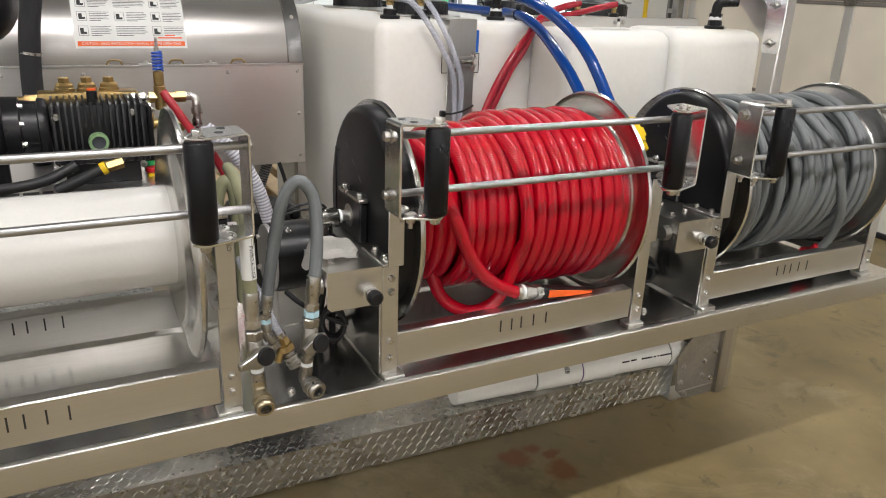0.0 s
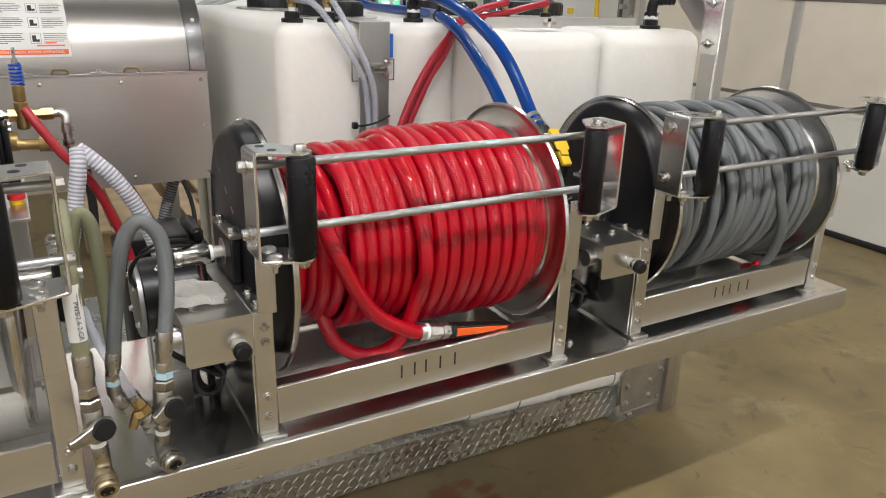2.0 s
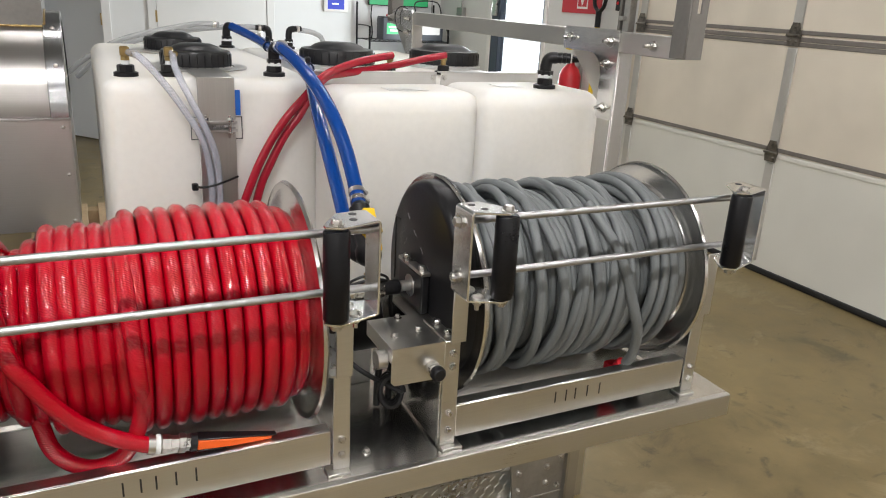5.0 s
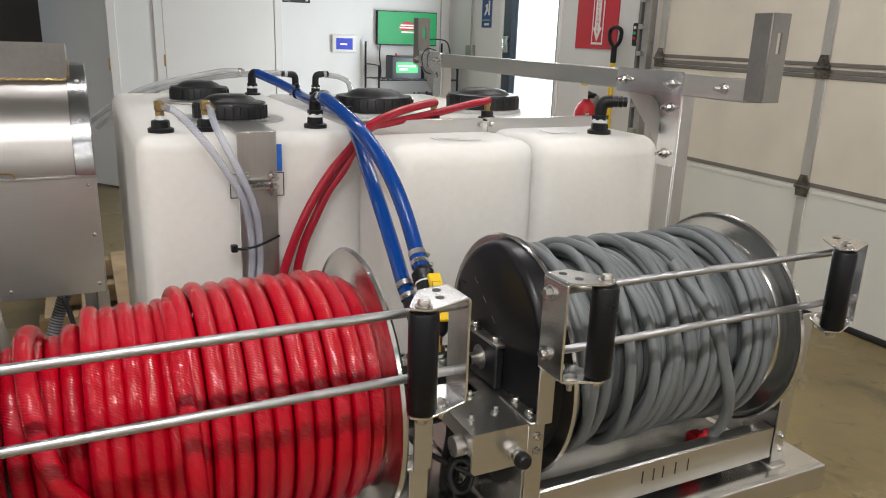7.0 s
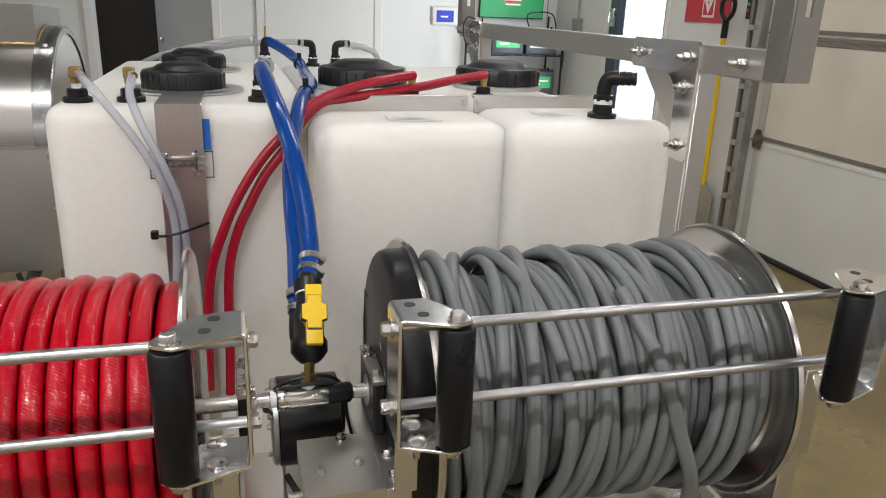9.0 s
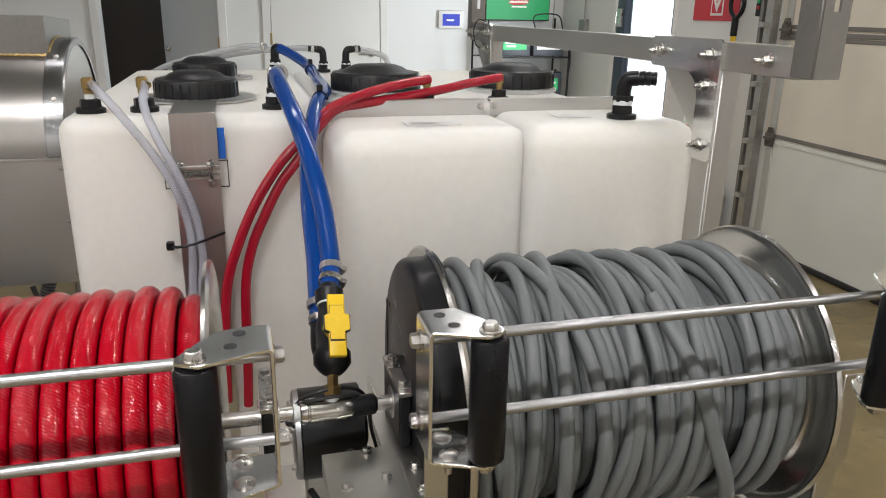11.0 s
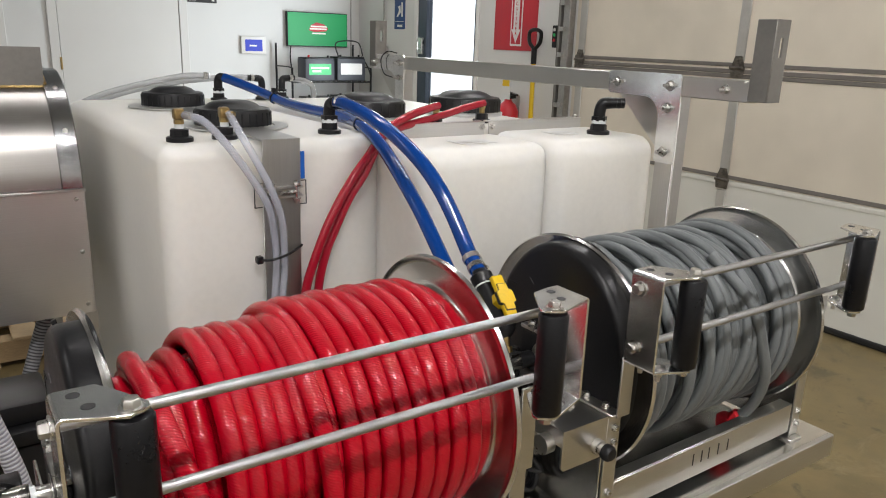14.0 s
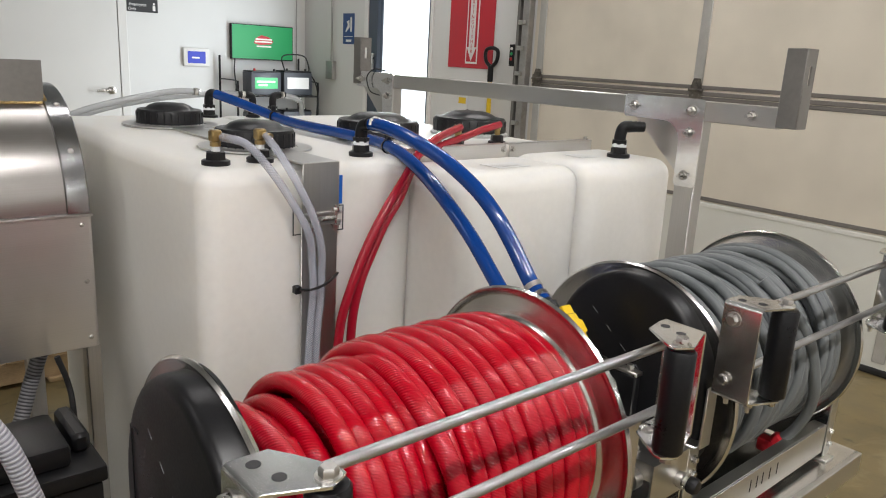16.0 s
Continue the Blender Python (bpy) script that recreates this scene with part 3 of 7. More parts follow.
box(bm, (gx - 0.048, 4.165, 0.05), (gx - 0.002, 4.172, 2.7), 0.001)
part("track", bm, GALV, tr)
part("angle", box(bm_new(), (gx - 0.062, 4.246, 0.05), (gx + 0.002, 4.270, 2.7), 0.002), DULL_STEEL, tr, "dark steel angle")
for k in range(14):
    part("bracket", box(bm_new(), (gx - 0.085, 4.19, 0.3 + 0.17 * k), (gx - 0.056, 4.236, 0.33 + 0.17 * k), 0.002), GALV, tr)
# switch on the wall
sw = thing("door_switch", (X1, 4.33, 1.4), "black push-button box for the garage door", "switch")
part("body", box(bm_new(), (X1 - 0.04, 4.30, 1.38), (X1, 4.35, 1.53), 0.004), BLACK_PLASTIC, sw)
for z, mt in ((1.43, RED_PLASTIC), (1.465, GREEN_LABEL), (1.5, SIGN_WHITE)):
    part("push_button", lathe(bm_new(), (X1 - 0.04, 4.325, z), (-1, 0, 0), [(0, 0.011), (0.006, 0.010), (0.007, 0)], 14), mt, sw)

# lamp housings above, all out of view; the fill rows get one too
for lx, ly, ln, watts in LAMPS:
    hw = ln / 2 + 0.02
    lm = thing("ceiling_lamp", (lx, ly, H), "unseen white fluorescent strip lamp assumed under the ceiling", "lamp", group="ceiling lamps")
    part("housing", box(bm_new(), (lx - hw, ly - 0.09, LAMP_Z + 0.005), (lx + hw, ly + 0.09, H), 0.01), DOOR_WHITE, lm)
    for s in (-1, 1):
        part("end_cap", box(bm_new(), (lx + s * hw - 0.006, ly - 0.085, LAMP_Z - 0.02), (lx + s * hw + 0.006, ly + 0.085, LAMP_Z + 0.02), 0.002), DOOR_WHITE, lm)

# ---------------------------------------------------------------- things on the walls
es = thing("wall_sign", (2.54, Y1, 1.7), "small black sign with white lettering above the door", "sign")
part("plate", box(bm_new(), (2.41, Y1 - 0.006, 1.655), (2.67, Y1, 1.765), 0.002), SIGN_BLACK, es)
lettering("lettering", "Employees", 0.034, (2.50, Y1 - 0.007, 1.715), (1, 0, 0), (0, 0, 1), SIGN_WHITE, es)
lettering("lettering", "Only", 0.034, (2.452, Y1 - 0.007, 1.678), (1, 0, 0), (0, 0, 1), SIGN_WHITE, es)
part("pictogram", box(box(bm_new(), (2.625, Y1 - 0.008, 1.67), (2.648, Y1 - 0.004, 1.715)), (2.63, Y1 - 0.008, 1.72), (2.644, Y1 - 0.004, 1.735)), SIGN_WHITE, es)

ap = thing("alarm_panel", (2.99, Y1, 1.3), "white wall keypad with a blue screen", "keypad")
part("case", box(bm_new(), (2.872, Y1 - 0.03, 1.222), (3.112, Y1, 1.382), 0.008, 3), DOOR_WHITE, ap)
part("screen", box(bm_new(), (2.91, Y1 - 0.032, 1.248), (3.075, Y1 - 0.028, 1.352)), SCREEN_BLUE, ap)
part("icons", bars(bm_new(), (2.92, Y1 - 0.032, 1.26), (1, 0, 0), (0, 0, 1), [(0.03, 0.07, 0.03)], 0.014), SCREEN_LIGHT, ap)

tv = thing("television", (3.64, Y1, 1.45), "flat wall screen showing a green picture with a red emblem", "screen")
part("bezel", box(bm_new(), (3.318, Y1 - 0.05, 1.302), (3.958, Y1 - 0.012, 1.622), 0.004), BLACK_PLASTIC, tv)
part("screen", box(bm_new(), (3.326, Y1 - 0.0525, 1.311), (3.950, Y1 - 0.049, 1.614)), SCREEN_GREEN, tv)
part("emblem", prism(bm_new(), [(3.54, 1.455), (3.60, 1.44), (3.72, 1.45), (3.745, 1.475), (3.70, 1.515), (3.62, 1.53), (3.56, 1.50)], "y", Y1 - 0.054, Y1 - 0.052), RED_PLASTIC, tv)
part("emblem_bar", bars(bm_new(), (3.55, Y1 - 0.0545, 1.41), (1, 0, 0), (0, 0, 1), [(0.01, 0.17, 0.075), (0.0, 0.18, 0.052), (0.02, 0.15, 0.01)], 0.014), SCREEN_LIGHT, tv)
part("mount", box(bm_new(), (3.5, Y1 - 0.012, 1.38), (3.8, Y1, 1.55)), GALV, tv)
cb = thing("conduit", (4.02, Y1, 1.5), "thin gray cable running down the corner", "cable")
part("cable", tube(bm_new(), [(4.02, Y1 - 0.008, 1.0), (4.02, Y1 - 0.008, 2.0), (4.02, Y1 - 0.008, H)], 0.006, 8), GALV, cb)

ex = thing("exit_placard", (X1, 6.46, 1.6), "blue emergency exit placard on the wall", "sign")
part("plate", box(bm_new(), (X1 - 0.005, 6.37, 1.49), (X1, 6.555, 1.76), 0.002), SIGN_BLUE, ex)
bm = bm_new()
prism(bm, [(6.49, 1.60), (6.51, 1.60), (6.47, 1.66), (6.49, 1.69), (6.45, 1.70), (6.44, 1.64)], "x", X1 - 0.008, X1 - 0.006)
box(bm, (X1 - 0.008, 6.405, 1.6), (X1 - 0.006, 6.43, 1.725))
box(bm, (X1 - 0.008, 6.39, 1.555), (X1 - 0.006, 6.53, 1.56))
part("pictogram", bm, SIGN_WHITE, ex)
part("print", bars(bm_new(), (X1 - 0.006, 6.52, 1.51), (0, -1, 0), (0, 0, 1), [(0.02, 0.09, 0.0)], 0.02), SIGN_WHITE, ex)
jb = thing("junction_box", (X1, 6.72, 1.2), "gray electrical outlet box with conduit", "outlet box")
part("box", box(bm_new(), (X1 - 0.05, 6.66, 1.16), (X1, 6.78, 1.33), 0.006), GALV, jb)
part("pipe", cyl(bm_new(), (X1 - 0.02, 6.72, 1.33), (X1 - 0.02, 6.72, H), 0.010, 10), GALV, jb)

fs = thing("fire_sign", (X1, 4.8, 1.7), "red sheet with a white arrow sign for the fire extinguisher", "sign")
part("sheet", box(bm_new(), (X1 - 0.006, 4.552, 1.348), (X1, 5.045, 2.10), 0.001), SIGN_RED, fs)
ya, yb = 4.715, 4.845
bm = bm_new()
prism(bm, [(ya, 1.50), (ya, 2.0), (yb, 2.0), (yb, 1.50), (yb, 1.38), (ya, 1.38)], "x", X1 - 0.008, X1 - 0.005)
part("arrow_panel", bm, SIGN_WHITE, fs)
part("arrow_field", prism(bm_new(), [(ya + 0.012, 1.395), (ya + 0.012, 1.99), (yb - 0.012, 1.99), (yb - 0.012, 1.395)], "x", X1 - 0.0095, X1 - 0.0075), SIGN_RED, fs)
part("arrow", prism(bm_new(), [(4.78, 1.40), (yb - 0.014, 1.50), (yb - 0.034, 1.50), (yb - 0.034, 1.88), (ya + 0.034, 1.88), (ya + 0.034, 1.50), (ya + 0.014, 1.50)], "x", X1 - 0.011, X1 - 0.009), SIGN_WHITE, fs)
lettering("lettering", "FIRE", 0.05, (X1 - 0.011, 4.78, 1.92), (0, -1, 0), (0, 0, 1), SIGN_WHITE, fs)
for k, ch in enumerate("EXTINGUISHER"):
    lettering("lettering", ch, 0.038, (X1 - 0.0115, 4.78, 1.86 - 0.0355 * k), (0, -1, 0), (0, 0, 1), SIGN_RED, fs)
fe = thing("fire_extinguisher", (X1 - 0.08, 4.73, 0.56), "red fire extinguisher with a paper tag hung on the wall", "fire extinguisher")
part("cylinder", lathe(bm_new(), (X1 - 0.09, 4.73, 0.54), (0, 0, 1), [(0, 0.07), (0.01, 0.082), (0.36, 0.082), (0.41, 0.06), (0.44, 0.03), (0.46, 0.025)], 28), RED_PLASTIC, fe)
part("label", lathe(bm_new(), (X1 - 0.09, 4.73, 0.68), (0, 0, 1), [(0, 0.0835), (0.10, 0.0835)], 28, close=False), LABEL_PAPER, fe, "white instruction label")
bm = box(bm_new(), (X1 - 0.12, 4.67, 1.00), (X1 - 0.06, 4.77, 1.025), 0.004)
box(bm, (X1 - 0.11, 4.63, 1.03), (X1 - 0.07, 4.77, 1.045), 0.004, turn=(8, 0, 0))
part("valve_handle", bm, BLACK_PLASTIC, fe)
tg = part("inspection_tag", box(bm_new(), (X1 - 0.135, 4.66, 0.995), (X1 - 0.132, 4.76, 1.15), 0.0005), LABEL_PAPER, fe, "white and yellow paper tag")
part("tag_print", box(bm_new(), (X1 - 0.1365, 4.67, 1.09), (X1 - 0.1345, 4.75, 1.135), 0.0003), YELLOW, tg)
part("bracket", box(bm_new(), (X1 - 0.03, 4.70, 0.69), (X1, 4.76, 1.02)), GALV, fe)
sh = thing("shovel", (X1 - 0.05, 4.5, 0.0), "shovel with a black D-grip and a yellow shaft against the wall", "shovel")
part("shaft", cyl(bm_new(), (X1 - 0.05, 4.5, 0.32), (X1 - 0.05, 4.515, 1.33), 0.017, 14), YELLOW, sh)
bm = tube(bm_new(), spline([(X1 - 0.05, 4.515, 1.33), (X1 - 0.05, 4.515, 1.36), (X1 - 0.05, 4.57, 1.41), (X1 - 0.05, 4.575, 1.48), (X1 - 0.05, 4.515, 1.5), (X1 - 0.05, 4.455, 1.48), (X1 - 0.05, 4.46, 1.41), (X1 - 0.05, 4.515, 1.36)], 5), 0.014, 10)
cyl(bm, (X1 - 0.05, 4.515, 1.26), (X1 - 0.05, 4.516, 1.37), 0.021, 14)
part("grip", bm, BLACK_PLASTIC, sh)
part("blade", prism(bm_new(), [(4.39, 0.0), (4.61, 0.0), (4.62, 0.25), (4.54, 0.34), (4.46, 0.34), (4.38, 0.25)], "x", X1 - 0.05, X1 - 0.046, 0.001), GALV, sh)
hk = thing("wall_hook", (X1, 4.86, 1.2), "small steel wall hook", "hook")
part("hook", tube(bm_new(), spline([(X1, 4.74, 1.2), (X1 - 0.05, 4.74, 1.2), (X1 - 0.09, 4.74, 1.22)], 5), 0.008, 8), ZINC, hk)

# wire shelf with batteries
rk = thing("wire_shelf", (3.6, 6.98, 0), "black wire shelf rack against the back wall", "shelf")
rx0, rx1, ry0, ry1 = 3.20, 4.02, 6.83, 7.20
for x in (rx0, rx1):
    for y in (ry0, ry1):
        part("post", cyl(bm_new(), (x, y, 0), (x, y, 1.33 if y > 7 else 1.12), 0.010, 10), BLACK_PAINT, rk)
for z in (0.25, 0.62, 0.985):
    bm = bm_new()
    for y in (ry0, ry1):
        cyl(bm, (rx0, y, z), (rx1, y, z), 0.006, 8)
    for k in range(16):
        x = rx0 + (rx1 - rx0) * k / 15
        cyl(bm, (x, ry0, z + 0.006), (x, ry1, z + 0.006), 0.003, 6)
    part("shelf_grid", bm, BLACK_PAINT, rk)
for s in ((rx0, 0.9), (rx1, 0.9)):
    part("side_hoop", tube(bm_new(), spline([(s[0], ry0, 0.95), (s[0], ry0 - 0.01, 1.09), (s[0], ry0 + 0.06, 1.12), (s[0], ry1, 1.12)], 5), 0.006, 8), BLACK_PAINT, rk)


def battery(x, y, z, w, h, label_mat, label, cap):
    b = thing("car_battery", (x, y, z), label, "battery", group="batteries on the shelf")
    case = part("case", box(bm_new(), (x - w / 2, y - 0.09, z), (x + w / 2, y + 0.09, z + h), 0.006, 2), BATTERY_GRAY, b)
    part("lid", box(bm_new(), (x - w / 2 + 0.004, y - 0.086, z + h), (x + w / 2 - 0.004, y + 0.086, z + h + 0.014), 0.004), BLACK_PLASTIC, b)
    part("label", box(bm_new(), (x - w * 0.38, y - 0.092, z + h * 0.28), (x + w * 0.38, y - 0.0895, z + h * 0.78)), label_mat, case, "printed label")
    part("print", bars(bm_new(), (x - w * 0.32, y - 0.0922, z + h * 0.55), (1, 0, 0), (0, 0, 1), [(0, w * 0.62, 0), (w * 0.05, w * 0.3, -0.03)], 0.018), SIGN_WHITE, case)
    for s in (-1, 1):
        part("terminal", cyl(bm_new(), (x + s * w * 0.33, y - 0.05, z + h + 0.013), (x + s * w * 0.33, y - 0.05, z + h + 0.034), 0.010, 12, 0.002), cap if s < 0 else BLACK_PLASTIC, b)
    return b


battery(3.50, 6.96, 0.996, 0.30, 0.20, GREEN_LABEL, "dark gray car battery with a green label and a red cap", RED_PLASTIC)
battery(3.83, 6.96, 0.996, 0.30, 0.21, SIGN_WHITE, "dark gray car battery with a white and green label", BLACK_PLASTIC)
battery(3.50, 6.96, 0.632, 0.30, 0.20, BATTERY_GRAY, "dark gray car battery on the middle shelf", BLACK_PLASTIC)
battery(3.83, 6.96, 0.632, 0.30, 0.21, GREEN_LABEL, "dark gray car battery with a green label on the middle shelf", BLACK_PLASTIC)

for lab, pts in (("black power cable hanging from the wall screen", [(3.36, 7.22, 1.31), (3.355, 7.225, 1.2), (3.37, 7.225, 1.05), (3.36, 7.22, 0.98)]),
                 ("black lead arching over the battery", [(3.72, 6.93, 1.22), (3.70, 6.95, 1.33), (3.78, 6.97, 1.365), (3.95, 6.97, 1.355), (3.99, 6.95, 1.25), (3.98, 6.94, 1.22)]),
                 ("black lead hanging beside the shelf", [(3.98, 6.94, 1.22), (4.05, 6.92, 1.10), (4.07, 6.91, 0.95), (4.06, 6.93, 0.70), (4.055, 6.95, 0.0)])):
    cb = thing("power_cable", pts[0], lab, "cable", group="cables by the shelf")
    part("cable", tube(bm_new(), spline(pts, 7), 0.0065, 8), RUBBER, cb)

# ---------------------------------------------------------------- hose reels
DECK = 0.610
XL, XR, AY, AZ, RD = 0.524, 1.011, 1.252, 0.869, 0.212
PITCH = 0.781


def bent_bracket(x_out, s, tip):
    """A guide bracket folded from one sheet: an upright web with a soft bend into a top and a bottom plate.
    x_out: the web's outer face; s: the side to which the plates reach; tip: how far."""
    rad, thick, z0, z1 = 0.0065, 0.0038, 0.934, 1.0853
    us = [tip, tip - 0.008, tip - 0.020, tip - 0.034, 0.022, rad]
    path = [(u, z0, 0.0, 1.0) for u in us]
    for k in range(1, 6):
        a = math.pi / 2 * k / 6
        path.append((rad - rad * math.sin(a), z0 + rad - rad * math.cos(a), math.sin(a), math.cos(a)))
    path += [(0.0, z0 + rad, 1.0, 0.0), (0.0, z1 - rad, 1.0, 0.0)]
    for k in range(1, 6):
        a = math.pi / 2 * k / 6
        path.append((rad - rad * math.cos(a), z1 - rad + rad * math.sin(a), math.cos(a), -math.sin(a)))
    path += [(u, z1, 0.0, -1.0) for u in reversed(us)]
    bm = bm_new()
    rings = []
    for u, z, nu, nz in path:
        f = max(0.0, u - rad) / (tip - rad)
        lo = 1.0 - 0.021 * min(1.0, f / 0.72) + 0.012 * max(0.0, (f - 0.78) / 0.22)
        hi = 1.058 - 0.058 * max(0.0, (f - 0.5) / 0.5) ** 1.15
        outer, inner = (x_out + s * u, z), (x_out + s * (u + nu * thick), z + nz * thick)
        rings.append([bm.verts.new((p[0], y, p[1])) for p, y in ((outer, lo), (outer, hi), (inner, hi), (inner, lo))])
    for a, b in zip(rings, rings[1:]):
        for k in range(4):
            bm.faces.new((a[k], a[(k + 1) % 4], b[(k + 1) % 4], b[k]))
    bm.faces.new(rings[0])
    bm.faces.new(rings[-1])
    bmesh.ops.recalc_face_normals(bm, faces=bm.faces[:])
    _bevel(bm, bm.verts[:], 0.0006, angle=60)
    return bm


def hose_reel(label):
    o = thing("hose_reel", (0.765, AY, DECK), label, "hose reel", group="hose reels on the deck")
    # frame
    bm = box(bm_new(), (0.493, 1.083, 0.627), (1.036, 1.087, 0.693), 0.001)
    box(bm, (0.493, 1.087, 0.689), (1.036, 1.112, 0.693), 0.001)
    rail = part("front_rail", bm, ALU, o)
    # the maker's emblem, cut through the rail, as plain bars
    for x in (0.7097, 0.735, 0.757, 0.786, 0.816):
        part("cut_mark", box(bm_new(), (x, 1.0822, 0.6535), (x + 0.0028, 1.0836, 0.678)), SIGN_BLACK, rail, "dark cut-out emblem bar")
    bm = box(bm_new(), (0.466, 1.42, 0.6155), (1.060, 1.424, 0.700), 0.001)
    box(bm, (0.466, 1.39, 0.697), (1.060, 1.42, 0.700), 0.001)
    rb = part("back_rail", bm, ALU, o)
    for x in (0.7097, 0.735, 0.757, 0.786, 0.816):
        part("cut_mark", box(bm_new(), (x, 1.4192, 0.6535), (x + 0.0028, 1.4206, 0.678)), SIGN_BLACK, rb, "dark cut-out emblem bar")
    for x, s in ((0.458, 1), (1.064, -1)):
        part("side_plate", box(bm_new(), (x, 1.086, 0.6155), (x + 0.004, 1.424, 0.822 if s > 0 else 0.80), 0.001), ALU_PAN, o)
    lp = part("post", box(bm_new(), (0.461, 1.081, 0.6155), (0.492, 1.085, 0.8245), 0.001), ALU, o)
    rp = part("post", box(bm_new(), (1.040, 1.081, 0.6155), (1.070, 1.085, 0.800), 0.001), ALU, o)
    for p, pts in ((lp, [(0.476, 0.648), (0.476, 0.683), (0.478, 0.777), (0.478, 0.803)]), (rp, [(1.055, 0.645), (1.055, 0.674)])):
        for bx, bz in pts:
            part("bolt", bolt(bm_new(), (bx, 1.081, bz), (0, -1, 0), 0.0055, 0.006), ZINC, p)
    for x in (0.462, 1.028):
        for y in (1.068, 1.40):
            part("foot", box(bm_new(), (x, y, DECK), (x + 0.04, y + 0.032, 0.6155), 0.001), ALU, o)
    # lock box with its pull knob
    bm = prism(bm_new(), [(0.368, 0.758), (0.461, 0.758), (0.461, 0.828), (0.362, 0.828), (0.362, 0.764)], "y", 1.081, 1.0845, 0.001)
    prism(bm, [(0.362, 1.0845), (0.4905, 1.0845), (0.4905, 1.31), (0.442, 1.31), (0.442, 1.208), (0.362, 1.208)], "z", 0.8245, 0.828, 0.001)
    box(bm, (0.362, 1.0845, 0.80), (0.3655, 1.208, 0.8245))
    lb = part("lock_box", bm, ALU, o)
    for bx, by in ((0.385, 1.13), (0.42, 1.20), (0.435, 1.14)):
        part("bolt", bolt(bm_new(), (bx, by, 0.828), (0, 0, 1), 0.0055, 0.006), ZINC, lb)
    part("lock_tube", lathe(bm_new(), (0.344, 1.112, 0.797), (1, 0, 0), [(0, 0.0135), (0, 0.0165), (0.0175, 0.0165)], 24), ZINC, lb)
    kn = part("knob_stem", lathe(bm_new(), (0.437, 1.081, 0.783), (0, -1, 0), [(0, 0.0125), (0.003, 0.0135), (0.012, 0.0135), (0.013, 0.0105), (0.02, 0.0105)], 20), ZINC, lb)
    part("knob", lathe(bm_new(), (0.437, 1.062, 0.783), (0, -1, 0), [(0, 0.0105), (0.002, 0.0135), (0.012, 0.0135), (0.0165, 0.010), (0.018, 0)], 20), BLACK_PLASTIC, kn, "black ball knob")
    # uprights for the guide
    for x, z0 in ((0.466, 0.829), (1.040, 0.800)):
        bm = box(bm_new(), (x, 1.067, z0), (x + 0.029, 1.071, 0.934), 0.001)
        box(bm, (x - 0.008, 1.071, z0), (x + 0.026, 1.17, z0 + 0.0045), 0.001)
        up = part("upright", bm, ALU, o)
        for by in (1.10, 1.145):
            part("bolt", bolt(bm_new(), (x + 0.008, by, z0 + 0.0045), (0, 0, 1), 0.0065, 0.006), ZINC, up)
    # guide brackets, rollers and rods
    for s in (1, -1):
        m = 0.7645

        def mx(x, s=s, m=m):
            return x if s > 0 else 2 * m - x
        x_out = 0.4535 if s > 0 else 1.0860
        bm = bent_bracket(x_out, s, 0.0755 if s > 0 else 0.0875)
        br = part("guide_bracket", bm, BRACKET_ALU, o)
        for a, b in ((0.474, 1.042), (0.482, 1.014)):
            part("slot", lathe(bm_new(), (mx(a), b, 1.0853), (0, 0, 1), [(0, 0.0062), (0.0004, 0.0062)], 16), SIGN_BLACK, br, "drilled hole")
        rl = part("roller", lathe(bm_new(), (mx(0.5135), 0.993, 0.940), (0, 0, 1), [(0, 0.017), (0.003, 0.0195), (0.136, 0.0195), (0.139, 0.017)], 28), BLACK_ROLLER, o)
        for z, d in ((1.0853, 1), (0.934, -1)):
            part("bolt", bolt(bm_new(), (mx(0.5135), 0.993, z), (0, 0, d), 0.0085, 0.008), ZINC, rl)
        for z in (1.06, 0.966):
            part("bolt", bolt(bm_new(), (x_out, 1.04, z), (-s, 0, 0), 0.0085, 0.009), ZINC, br)
        for a, b in ((0.480, 1.045), (0.478, 1.010)):
            bm = lathe(bm_new(), (mx(a), b, 0.9379), (0, 0, 1), [(0, 0.011), (0.002, 0.0105), (0.005, 0.006), (0.0055, 0)], 16)
            bolt(bm, (mx(a), b, 0.934), (0, 0, -1), 0.0075, 0.008)
            cyl(bm, (mx(a), b, 0.926), (mx(a), b, 0.916), 0.004, 8)
            part("bolt", bm, ZINC, br)
    for z in (1.06, 0.966):
        part("guide_rod", cyl(bm_new(), (0.4575, 1.04, z), (1.0820, 1.04, z), 0.0062, 14), ROD, o)
    # drum and flanges
    part("drum", lathe(bm_new(), (XL, AY, AZ), (1, 0, 0), [(0.002, 0.0845), (XR - XL - 0.002, 0.0845)], 48, close=False), WHITE_DRUM, o, "white cylindrical drum")
    for x, d in ((XL, -1), (XR, 1)):
        prof = [(0.0, 0.030), (0.0, 0.150), (0.002, 0.158), (0.010, 0.166), (0.013, 0.172), (0.015, 0.198), (0.016, 0.205), (0.013, 0.2105), (0.018, 0.2135), (0.022, 0.210), (0.020, 0.204), (0.018, 0.172), (0.013, 0.160), (0.004, 0.150), (0.004, 0.030), (0.0, 0.030)]
        fl = part("flange", lathe(bm_new(), (x - d * 0.012, AY, AZ), (d, 0, 0), prof, 72, close=False), DISC, o, "spun steel end disc")
        for k in range(6):
            a = math.radians(60 * k + 20)
            part("bolt", bolt(bm_new(), (x - d * 0.008, AY + 0.055 * math.cos(a), AZ + 0.055 * math.sin(a)), (d, 0, 0), 0.006, 0.005), ZINC, fl)
